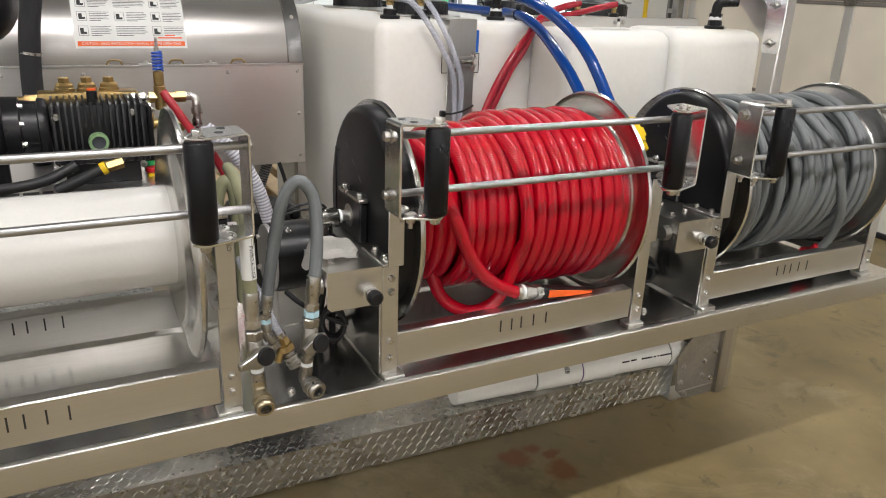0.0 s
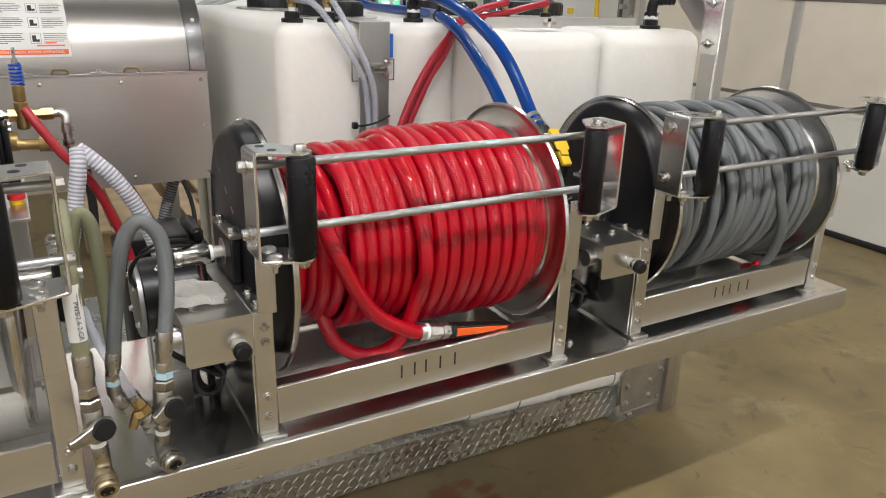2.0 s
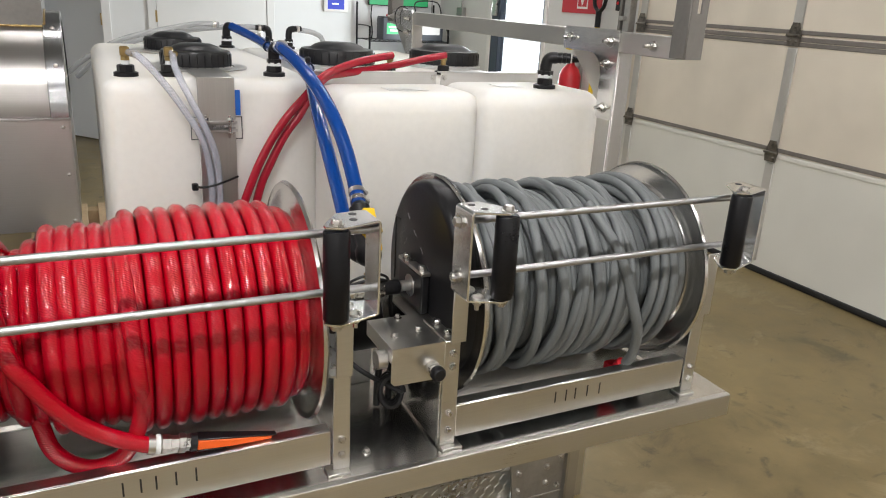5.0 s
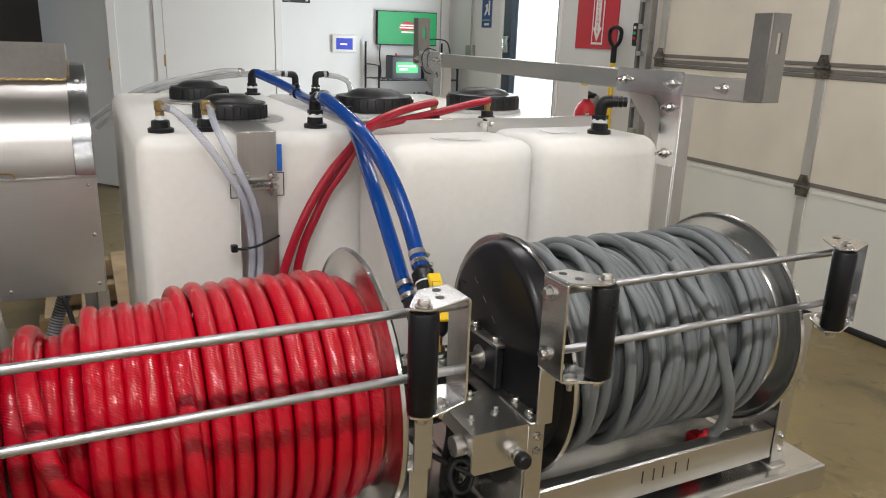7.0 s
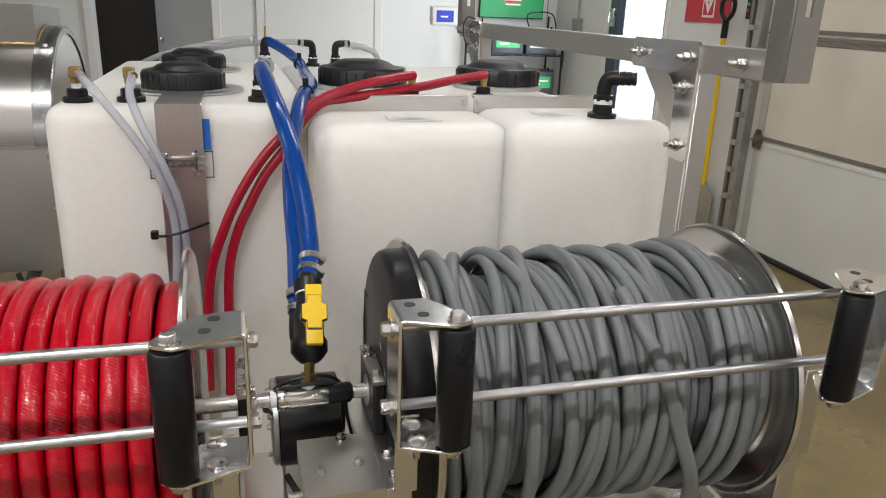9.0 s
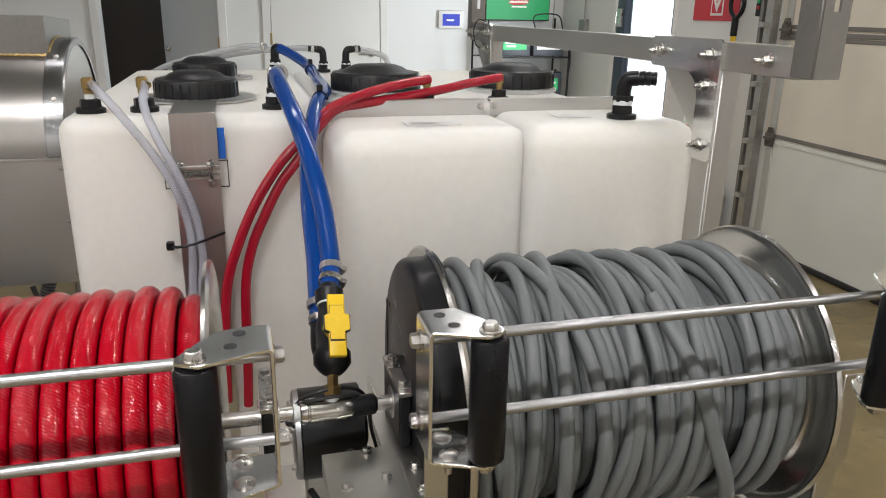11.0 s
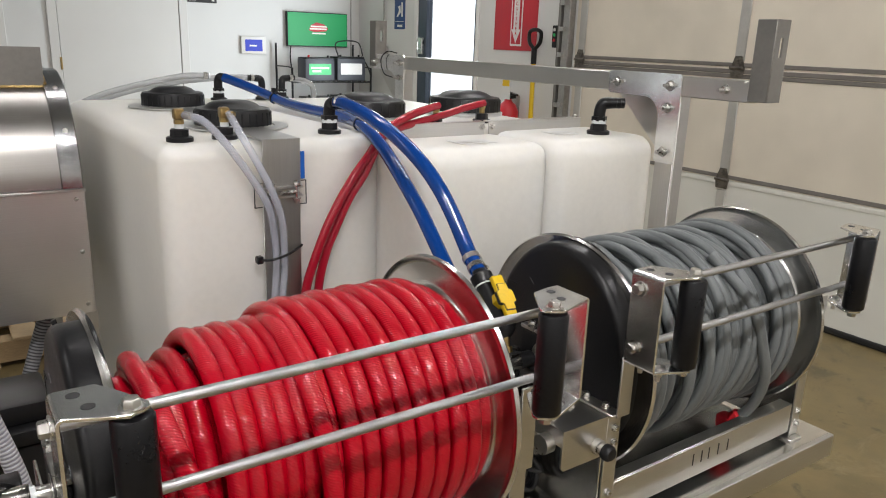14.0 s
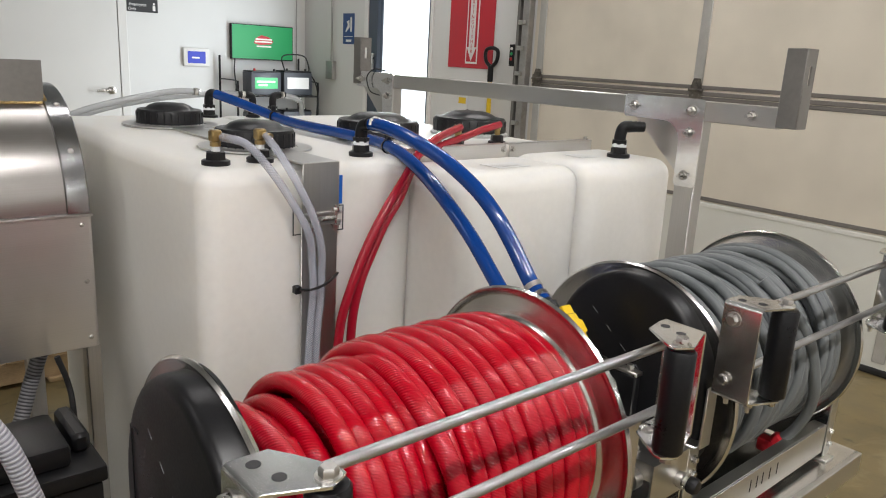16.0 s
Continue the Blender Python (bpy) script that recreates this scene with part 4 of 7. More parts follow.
    # chain guard
    out = [(1.240 + 0.163 * math.cos(math.pi * k / 24), 0.882 + 0.193 * math.sin(math.pi * k / 24)) for k in range(25)]
    out += [(1.240 - 0.162 * math.cos(math.pi * k / 20), 0.850 - 0.155 * math.sin(math.pi * k / 20)) for k in range(21)]
    gm = bm_new()
    rows = []
    for x, k in ((0.5245, 1.0), (0.494, 1.0), (0.4890, 0.992), (0.4850, 0.978), (0.4825, 0.956), (0.4815, 0.925)):
        rows.append([gm.verts.new((x, AY + (a - AY) * k, 0.869 + (b - 0.869) * k)) for a, b in out])
    for a, b in zip(rows, rows[1:]):
        for i in range(len(out)):
            j = (i + 1) % len(out)
            gm.faces.new((a[i], a[j], b[j], b[i]))
    gm.faces.new(rows[-1])
    gm.faces.new(rows[0])
    cv = part("chain_guard", gm, BLACK_PLASTIC, o, "black moulded plastic chain guard")
    lip = [(AY + (a - AY) * 1.035, 0.869 + (b - 0.869) * 1.035) for a, b in out]
    part("rim", prism(bm_new(), lip, "x", 0.519, 0.523, 0.001), BLACK_PLASTIC, cv)
    part("rib", box(bm_new(), (0.4803, AY + 0.117, 0.84), (0.4820, AY + 0.121, 0.975), 0.0006), BLACK_PLASTIC, cv)
    part("rib", box(bm_new(), (0.4803, AY + 0.095, 0.971), (0.4820, AY + 0.121, 0.975), 0.0006), BLACK_PLASTIC, cv)
    for k in range(4):
        part("scuff", box(bm_new(), (0.4808, 1.300 - 0.033 * k, 0.990 - 0.025 * k), (0.4818, 1.314 - 0.033 * k, 0.9905 - 0.025 * k), turn=(38, 0, 0)), INK, cv, "pale scuff mark")
    # bearings, shaft, swivel and motor
    for x0 in (0.464, 1.070):
        bm = box(bm_new(), (x0, 1.197, 0.829 if x0 < 0.9 else 0.815), (x0 + 0.0165, 1.307, 0.905), 0.003)
        pb = part("bearing_block", bm, BLACK_PLASTIC, o, "black plastic pillow bearing")
        part("bearing_cap", box(bm_new(), (x0 - 0.001, 1.195, 0.905), (x0 + 0.017, 1.309, 0.912), 0.001), ZINC, pb)
        for by in (1.215, 1.289):
            part("bolt", bolt(bm_new(), (x0 + 0.008, by, 0.912), (0, 0, 1), 0.007, 0.007), ZINC, pb)
        part("bearing_ring", lathe(bm_new(), (x0 - 0.001, AY, AZ), (1, 0, 0), [(0, 0.012), (0, 0.022), (0.024, 0.022), (0.024, 0.012)], 24), ZINC, pb)
    for a, b in ((0.444, 0.49), (1.012, 1.111)):
        part("shaft", cyl(bm_new(), (a, AY, AZ), (b, AY, AZ), 0.0105, 20), ZINC, o, "bright steel shaft")
    my, mz, mr = 1.385, 0.754, 0.070
    mt = part("motor", lathe(bm_new(), (0.340, my, mz), (1, 0, 0), [(0.004, mr * 0.96), (0.006, mr), (0.098, mr), (0.100, mr * 0.94), (0.102, 0.03), (0.108, 0.028), (0.108, 0.0)], 44, close=False), BLACK_PAINT, o, "black electric motor")
    eb = part("end_bell", lathe(bm_new(), (0.3345, my, mz), (1, 0, 0), [(0.0, 0.0), (0.0, mr * 0.9), (0.002, mr * 0.97), (0.009, mr * 0.985), (0.011, mr * 0.95)], 44), ROD, mt, "cast aluminium end bell")
    for a in (40, 140, 220, 320):
        y, z = my + 0.051 * math.cos(radians(a)), mz + 0.051 * math.sin(radians(a))
        part("bolt", bolt(bm_new(), (0.3345, y, z), (-1, 0, 0), 0.005, 0.005), ZINC, eb)
    part("terminal", lathe(bm_new(), (0.375, my - 0.03, mz + 0.056), (0, -0.4, 1), [(0, 0.006), (0.008, 0.006), (0.008, 0.003), (0.014, 0.003)], 10), ZINC, mt, "brass-threaded terminal")
    bm = box(bm_new(), (0.350, 1.36, DECK), (0.43, 1.41, 0.690), 0.003)
    part("motor_mount", bm, ALU, mt)
    for k, (dy, dz) in enumerate(((0, 0), (0.008, 0.014))):
        pts = spline([(0.336, 1.345 + dy, 0.790), (0.323, 1.285 + dy, 0.845 - dz), (0.338, 1.252 + dy, 0.880), (0.372, 1.242 + dy, 0.892 + dz * 0.5), (0.412, 1.25 + dy, 0.886 + dz * 0.5), (0.434, 1.27 + dy, 0.862), (0.441, 1.285 + dy, 0.81), (0.452, 1.29 + dy, 0.76)], 7)
        part("motor_cable", tube(bm_new(), pts, 0.0026, 8), RUBBER, mt, "thin black motor lead")
    # slack motor cable in a tight coil on the shelf under the lock box
    pts = [(0.352, 1.30, 0.71), (0.375, 1.255, 0.695)]
    for k in range(31):
        a, n = 2 * math.pi * k / 10, k / 10
        pts.append((0.414 + 0.022 * math.cos(a) + 0.004 * n, 1.205 + 0.012 * n + 0.010 * math.sin(a), 0.668 + 0.028 * math.sin(a) - 0.002 * n))
    pts += [(0.440, 1.26, 0.655), (0.452, 1.31, 0.62)]
    part("motor_cable", tube(bm_new(), spline(pts, 4), 0.0050, 10), RUBBER, mt, "thick black motor cable")
    for x in (0.405, 0.430):
        part("motor_cable", tube(bm_new(), spline([(x, 1.25, 0.80), (x + 0.003, 1.245, 0.74), (x - 0.002, 1.25, 0.68), (x, 1.26, DECK + 0.006)], 6), 0.0070, 10), RUBBER, mt, "thick black motor cable")
    return o


reel = hose_reel("aluminium hose reel loaded with red hose")
reel_gray = copy_thing(reel, pose(0.765 + PITCH, AY, DECK))
tagged(reel_gray, "aluminium hose reel loaded with gray hose")
reel_white = copy_thing(reel, pose(0.765 - 0.857, AY, DECK))
tagged(reel_white, "empty aluminium hose reel with a bare white drum")


def hose_swivel(label, dx, x0, x1, collar):
    """The turning joint at a reel's inlet, on the shaft's axis."""
    t = thing("hose_swivel", (x0 + dx, AY, AZ), label, "swivel joint", group="hose swivels")
    ln = x1 - x0
    part("body", lathe(bm_new(), (x0 + dx, AY, AZ), (1, 0, 0), [(0, 0.010), (0, 0.0155), (0.003, 0.017), (0.010, 0.017), (0.011, 0.0155), (0.013, 0.0155), (0.014, 0.017), (ln * 0.45, 0.017), (ln * 0.45, 0.0162), (ln * 0.5, 0.0162), (ln * 0.5, 0.017), (ln - 0.003, 0.017), (ln, 0.0155), (ln, 0.010)], 28), STEEL_BRIGHT, t)
    if collar:
        part("collar", lathe(bm_new(), (x1 + dx, AY, AZ), (1, 0, 0), [(0, 0.010), (0, 0.0145), (0.030, 0.0145), (0.032, 0.013), (0.034, 0.010)], 20), BLACK_PLASTIC, t, "black plastic collar")
        part("thread_tape", cyl(bm_new(), (x0 + dx - 0.008, AY, AZ), (x0 + dx, AY, AZ), 0.0122, 16), TAPE, t, "white thread tape")
    else:
        part("thread_tape", cyl(bm_new(), (x1 + dx, AY, AZ), (x1 + dx + 0.006, AY, AZ), 0.0130, 16), TAPE, t, "white thread tape")


STEEL_BRIGHT = material("nickel_plated_swivel", (0.58, 0.565, 0.53), 0.18, 1.0, var=0.05, scale=15, fine=140, bump=0.02)
hose_swivel("nickel-plated hose swivel at the red hose reel", 0.0, 0.385, 0.441, False)
hose_swivel("nickel-plated hose swivel at the gray hose reel", PITCH, 0.339, 0.409, True)
hose_swivel("nickel-plated hose swivel at the empty reel", -0.857, 0.385, 0.441, False)


def on_drum(x, r, a):
    """A point round the drum: a = 0 on top, growing towards the front."""
    return Vector((x, AY - r * math.sin(a), AZ + r * math.cos(a)))


# red hose
rh = thing("red_hose", (0.765, AY, 0.633), "long glossy red braided hose wound on the reel", "hose")
HR = 0.0128
# the place and the height over the axis of each turn: two low ones, a middle tier, an upper tier, the last one sinking
TURNS = [(0.590, 0.131), (0.616, 0.133)] + [(0.640 + 0.0228 * k, 0.1515) for k in range(5)] + [(0.7535 + 0.0267 * k, 0.1705) for k in range(9)] + [(0.9935, 0.156), (0.9965, 0.132)]
pts = []
per = 64
for i in range((len(TURNS) - 1) * per + 1):
    turn = i / per
    k = min(int(turn), len(TURNS) - 2)
    f = min(1.0, max(0.0, (turn - k - 0.52) / 0.34))
    f = f * f * (3 - 2 * f)
    (xa, ra), (xb, rb) = TURNS[k], TURNS[k + 1]
    r = ra + (rb - ra) * f + 0.0013 * math.sin(3.1 * turn + 2) + 0.0012 * noise.noise(Vector((turn * 1.7, 0, 3)))
    x = xa + (xb - xa) * f + 0.0016 * noise.noise(Vector((turn * 2.3, 5, 0)))
    pts.append(on_drum(x, r, 2 * math.pi * turn + 0.4))
part("hose", tube(bm_new(), pts, HR, 18), RED_HOSE, rh)
# a lower layer that shows through the gaps
pts = [on_drum(0.545 + 0.0258 * i / 36, 0.1185, 2 * math.pi * i / 36) for i in range(17 * 36)]
part("hose", tube(bm_new(), pts, HR, 10), RED_HOSE, rh)
# free end with its coupling and nozzle
end = [on_drum(0.578, 0.128, -0.9), on_drum(0.568, 0.136, -0.3), on_drum(0.564, 0.148, 0.2), on_drum(0.568, 0.163, 0.65), on_drum(0.577, 0.178, 1.05), (0.591, 1.072, 0.907), (0.608, 1.076, 0.872), (0.631, 1.084, 0.829), (0.664, 1.094, 0.783), (0.704, 1.099, 0.749), (0.743, 1.100, 0.728), (0.756, 1.100, 0.7235)]
part("hose_end", tube(bm_new(), spline(end, 9), HR, 14), RED_HOSE, rh)
loop = [on_drum(0.741, 0.150, -0.6), on_drum(0.7405, 0.166, 0.1), on_drum(0.7405, 0.1725, 0.7), on_drum(0.742, 0.182, 1.15), (0.746, 1.068, 0.860), (0.749, 1.096, 0.806), (0.740, 1.112, 0.746), (0.720, 1.118, 0.706), (0.694, 1.124, 0.689), (0.664, 1.134, 0.684), (0.636, 1.146, 0.696), (0.617, 1.160, 0.716), (0.605, 1.18, 0.755)]
part("hose_loop", tube(bm_new(), spline(loop, 9), HR, 14), RED_HOSE, rh)
d = Vector((1, 0.0, -0.165)).normalized()
p = Vector((0.752, 1.100, 0.7245))
part("clamp", lathe(bm_new(), p, d, [(0, 0.0142), (0, 0.0152), (0.010, 0.0152), (0.010, 0.0142)], 18), ZINC, rh, "steel hose ferrule")
part("seal", lathe(bm_new(), p + d * 0.010, d, [(0, 0.0135), (0.002, 0.0150), (0.007, 0.0150), (0.008, 0.0135)], 18), TAPE, rh, "pale blue-white thread tape")
part("coupling", lathe(bm_new(), p + d * 0.018, d, [(0, 0.0115), (0.002, 0.0145), (0.014, 0.0145), (0.015, 0.0125), (0.026, 0.0125), (0.027, 0.0155), (0.036, 0.0155), (0.038, 0.013), (0.046, 0.013)], 6), ZINC, rh, "steel quick coupling")
nz = part("nozzle", lathe(bm_new(), p + d * 0.060, d, [(0, 0.011), (0.003, 0.0145), (0.011, 0.0145), (0.012, 0.011)], 18), BLACK_PLASTIC, rh, "black coupling body")
side = Vector((-d.y, d.x, 0))
lift_ = side.cross(d) * -1
pp = p + d * 0.072


def wedge(rows):
    """A tapering bar along the nozzle: (distance, half width, low, high)."""
    bm = bm_new()
    ring = []
    for s, w, z0, z1 in rows:
        c = pp + d * s
        ring.append([bm.verts.new(c + side * (w * a) + lift_ * b) for a, b in ((-1, z0), (1, z0), (1, z1), (-1, z1))])
    for a, b in zip(ring, ring[1:]):
        for k in range(4):
            bm.faces.new((a[k], a[(k + 1) % 4], b[(k + 1) % 4], b[k]))
    bm.faces.new(ring[0])
    bm.faces.new(ring[-1])
    bmesh.ops.recalc_face_normals(bm, faces=bm.faces[:])
    _bevel(bm, bm.verts[:], 0.0012)
    return bm


part("trigger", wedge([(0.0, 0.012, -0.0085, 0.0085), (0.06, 0.010, -0.005, 0.0075), (0.118, 0.004, 0.000, 0.0065)]), ORANGE, nz, "orange plastic wedge")
part("bar", wedge([(0.0, 0.0125, 0.0088, 0.0118), (0.125, 0.006, 0.0068, 0.0098)]), BLACK_PAINT, nz)
part("bar", wedge([(0.0, 0.0125, -0.0115, -0.0088), (0.045, 0.011, -0.0085, -0.0060)]), BLACK_PAINT, nz)

# gray hose
gh = thing("gray_hose", (0.765 + PITCH, AY, 0.633), "gray rubber pressure hose wound loosely on the reel", "hose")
GR, GX0, GX1 = 0.0094, XL + PITCH + 0.012, XR + PITCH - 0.016
bm = bm_new()
n = 23
tube(bm, [on_drum(GX0 + (GX1 - GX0) * i / (n * 30), 0.128, 2 * math.pi * i / 30) for i in range(n * 30)], GR, 8)
tube(bm, [on_drum(GX0 + (GX1 - GX0) * i / (n * 30), 0.1455 + 0.001 * math.sin(i * 0.21), 2 * math.pi * i / 30 + 2) for i in range(n * 30)], GR, 8)
part("hose", bm, GRAY_HOSE, gh)
rng = random.Random(4)
path = []
x = GX0 + 0.004
turns = 19
per = 40
tilt = [rng.uniform(-0.034, 0.034) for _ in range(turns + 2)]
phase = [rng.uniform(-0.7, 0.7) for _ in range(turns + 2)]
lift = [rng.choice((0.0, 0.001, 0.004, 0.008)) for _ in range(turns + 2)]
for i in range(turns * per):
    tn = i / per
    k, f = int(tn), tn - int(tn)
    f = f * f * (3 - 2 * f)
    tl = tilt[k] * (1 - f) + tilt[k + 1] * f
    ph = phase[k] * (1 - f) + phase[k + 1] * f
    lf = lift[k] * (1 - f) + lift[k + 1] * f
    a = 2 * math.pi * tn
    xx = GX0 + (GX1 - GX0) * tn / turns + tl * math.sin(a + ph)
    xx = min(max(xx, GX0), GX1)
    dive = 0.03 * max(0.0, 1 - tn / 0.4, 1 - (turns - tn) / 0.4)
    path.append(on_drum(xx, 0.1625 - dive + lf + 0.0012 * noise.noise(Vector((tn * 2, 1, 1))), a))
part("hose", tube(bm_new(), path, GR, 10), GRAY_HOSE, gh)
path = []
turns = 16
tilt = [rng.uniform(-0.052, 0.052) for _ in range(turns + 2)]
lift = [rng.choice((-0.002, 0.003, 0.008)) for _ in range(turns + 2)]
for i in range(turns * per):
    tn = i / per
    k, f = int(tn), tn - int(tn)
    f = f * f * (3 - 2 * f)
    tl = tilt[k] * (1 - f) + tilt[k + 1] * f
    lf = lift[k] * (1 - f) + lift[k + 1] * f
    a = 2 * math.pi * tn + 1.0
    xx = GX1 - 0.01 - (GX1 - GX0 - 0.02) * tn / turns + tl * math.sin(a + 0.6 + 0.9 * math.sin(0.9 * tn))
    xx = min(max(xx, GX0), GX1)
    dive = 0.045 * max(0.0, 1 - tn / 0.4, 1 - (turns - tn) / 0.4)
    path.append(on_drum(xx, 0.1775 - dive + lf + 0.0012 * noise.noise(Vector((tn * 2, 7, 1))), a))
part("hose", tube(bm_new(), path, GR, 10), GRAY_HOSE, gh)
end = [on_drum(1.575, 0.188, 0.5), on_drum(1.60, 0.193, 1.1), (1.630, 1.058, 0.86), (1.660, 1.066, 0.79), (1.680, 1.092, 0.725), (1.686, 1.120, 0.683)]
part("hose_end", tube(bm_new(), spline(end, 9), GR * 1.1, 12), GRAY_HOSE, gh)
bm = lathe(bm_new(), (1.686, 1.116, 0.690), (-0.2, 0.5, -0.75), [(0, 0.012), (0.004, 0.017), (0.02, 0.017), (0.024, 0.012), (0.04, 0.010)], 14)
box(bm, (1.664, 1.126, 0.650), (1.694, 1.16, 0.680), 0.006, 2)
part("end_cap", bm, RED_PLASTIC, gh, "red plastic end cap")

# ---------------------------------------------------------------- skid, deck and base
dk = thing("reel_deck", (0.5, 1.3, 0.56), "long aluminium shelf that carries the hose reels", "deck")
DX0, DX1, DY1 = -1.25, 1.926, 1.52
LIP = 0.049


def front(x):
    """The shelf's front edge runs a little out of line with the reels."""
    return 1.060 - 0.0115 * x


a, b = front(DX0), front(DX1)
part("top_plate", prism(bm_new(), [(DX0, a + 0.012), (DX1, b + 0.012), (DX1, DY1), (DX0, DY1)], "z", DECK - 0.004, DECK), ALU_PAN, dk)
# the sheet is folded down at the front with a soft bend
bend = [(0.0, DECK - LIP), (0.0, DECK - 0.0028)]
bend += [(0.0028 - 0.0028 * math.cos(math.pi * k / 12), DECK - 0.0028 + 0.0028 * math.sin(math.pi * k / 12)) for k in range(1, 7)]
bend += [(0.0118, DECK), (0.0118, DECK - 0.004), (0.006, DECK - 0.006), (0.004, DECK - 0.010), (0.004, DECK - LIP)]
bm = prism(bm_new(), bend, "x", DX0, DX1)
for v in bm.verts:
    v.co.y += front(v.co.x)
part("front_lip", bm, ALU, dk)
part("end_lip", box(bm_new(), (DX1 - 0.004, b + 0.012, DECK - LIP), (DX1 + 0.001, DY1, DECK - 0.0042), 0.0012), ALU, dk)
part("back_lip", box(bm_new(), (DX0, DY1 - 0.004, DECK - LIP), (DX1 - 0.004, DY1, DECK - 0.005), 0.0015), ALU, dk)
for x in (-0.6, 0.1, 0.8, 1.5):
    part("rib", box(bm_new(), (x, 1.12, DECK - 0.045), (x + 0.04, DY1 - 0.005, DECK - 0.0045)), ALU, dk)
for x in (0.30, 0.33, 1.115):
    part("bolt", bolt(bm_new(), (x, 1.10 + 0.02 * (x > 1), DECK), (0, 0, 1), 0.0055, 0.006), ZINC, dk)

lg = thing("support_leg", (1.85, 1.54, 0), "bolted aluminium leg with a foot flange under the shelf", "leg")
# darker metal on the web puts the shade under the shelf into its colour
part("web", prism(bm_new(), [(1.715, 0.040), (1.758, 0.0), (1.885, 0.0), (1.885, 0.561), (1.80, 0.561), (1.80, 0.285), (1.700, 0.165)], "y", 1.525, 1.530, 0.001), GALV, lg)
part("flange", prism(bm_new(), [(1.885, 0.0), (1.955, 0.0), (1.950, 0.561), (1.885, 0.561)], "y", 1.521, 1.5245, 0.001), ALU, lg)
part("rib", box(bm_new(), (1.872, 1.5305, 0.0), (1.879, 1.62, 0.561), 0.001), STAINLESS, lg)
part("stiffener", prism(bm_new(), [(1.725, 0.032), (1.885, 0.032), (1.885, 0.036), (1.725, 0.036)], "y", 1.5225, 1.5249, 0.0005), ALU, lg)
part("foot", prism(bm_new(), [(1.70, 1.531), (1.95, 1.531), (1.95, 1.60), (1.70, 1.60)], "z", 0.0, 0.004), ALU, lg)
for bx, bz in ((1.728, 0.129), (1.823, 0.129), (1.868, 0.158), (1.864, 0.056), (1.728, 0.070), (1.752, 0.022), (1.823, 0.075)):
    part("bolt", bolt(bm_new(), (bx, 1.525, bz), (0, -1, 0), 0.0075, 0.008), ZINC, lg)

bs = thing("skid_base", (0.0, 2.2, 0.0), "bright aluminium tread plate base of the machine", "skid base")
BX0, BX1, BY0, BY1, BZ = -1.7, 1.735, 1.57, 3.0, 0.112


def skirt(x):
    """The tread plate's front runs slightly askew under the shelf."""
    return BY0 + 0.037 * (BX1 - x)



part("plate", prism(bm_new(), [(BX0, skirt(BX0)), (BX1, skirt(BX1)), (BX1, BY1), (BX0, BY1)], "z", 0.004, BZ, 0.003), TREAD, bs)
vs, fs_ = [], []


def lozenge(c, u, v, nrm, big):
    """A raised tread: a long, pointed ridge at c along u."""
    i = len(vs)
    a, b, h = (0.0135, 0.0030, 0.0017) if big else (0.0075, 0.0024, 0.0009)
    for p in (c - u * a, c - v * b, c + u * a, c + v * b, c - u * a * 0.5 + nrm * h, c + u * a * 0.5 + nrm * h):
        vs.append(p)
    fs_.extend([(i, i + 1, i + 5, i + 4), (i + 1, i + 2, i + 5), (i + 2, i + 3, i + 4, i + 5), (i + 3, i, i + 4)])


s2 = math.sqrt(0.5)
for row in range(4):
    for col in range(228):
        x = BX0 + 0.013 + col * 0.015
        s = 1 if (row + col) % 2 else -1
        lozenge(Vector((x, skirt(x), 0.018 + row * 0.0255)), Vector((s2, 0, s * s2)), Vector((-s * s2, 0, s2)), Vector((0, -1, 0)), s > 0)
for row in range(8):
    for col in range(228):
        x = BX0 + 0.013 + col * 0.015
        s = 1 if (row + col) % 2 else -1
        lozenge(Vector((x, skirt(x) + 0.016 + row * 0.026, BZ)), Vector((s2, s * s2, 0)), Vector((-s * s2, s2, 0)), Vector((0, 0, 1)), s > 0)
me = bpy.data.meshes.new("tread")
me.from_pydata([tuple(v - ORIGIN[bs]) for v in vs], [], fs_)
me.materials.append(TREAD)
ob = new("tread", me)
ob.parent = bs
ob["kind"] = "stuff"

pv = thing("pvc_pipe", (1.35, 1.64, BZ), "white plastic pipe with a coupling lying on the tread plate", "pipe")
PA, PB = Vector((0.93, 1.652, BZ + 0.0485)), Vector((1.742, 1.583, BZ + 0.0485))
PD = (PB - PA).normalized()
PL = (PB - PA).length
PN = Vector((PD.y, -PD.x, 0))


def along(f, r0, pts):
    """A turned piece on the pipe's axis: pts are (fraction of its length, radius)."""
    return lathe(bm_new(), PA, PD, [(f, r0)] + [(PL * a, r) for a, r in pts] + [(PL * pts[-1][0], r0)], 36)


part("pipe", along(0.0, 0.034, [(0.0, 0.0435), (1.0, 0.0435)]), PVC, pv)
part("socket", along(PL * 0.325, 0.0436, [(0.327, 0.0475), (0.515, 0.048), (0.52, 0.0455)]), PVC, pv)
part("collar", along(PL * 0.523, 0.0436, [(0.526, 0.0465), (0.68, 0.0465), (0.685, 0.0445)]), PVC, pv)
part("pipe_end", along(PL * 0.94, 0.0436, [(0.942, 0.0475), (0.99, 0.0475), (1.02, 0.041), (1.025, 0.020)]), PVC, pv)
for f, r in ((0.322, 0.0442), (0.938, 0.0442)):
    part("ring_mark", along(PL * f, 0.0436, [(f, r), (f + 0.004, r)]), SIGN_BLACK, pv, "black ring mark")
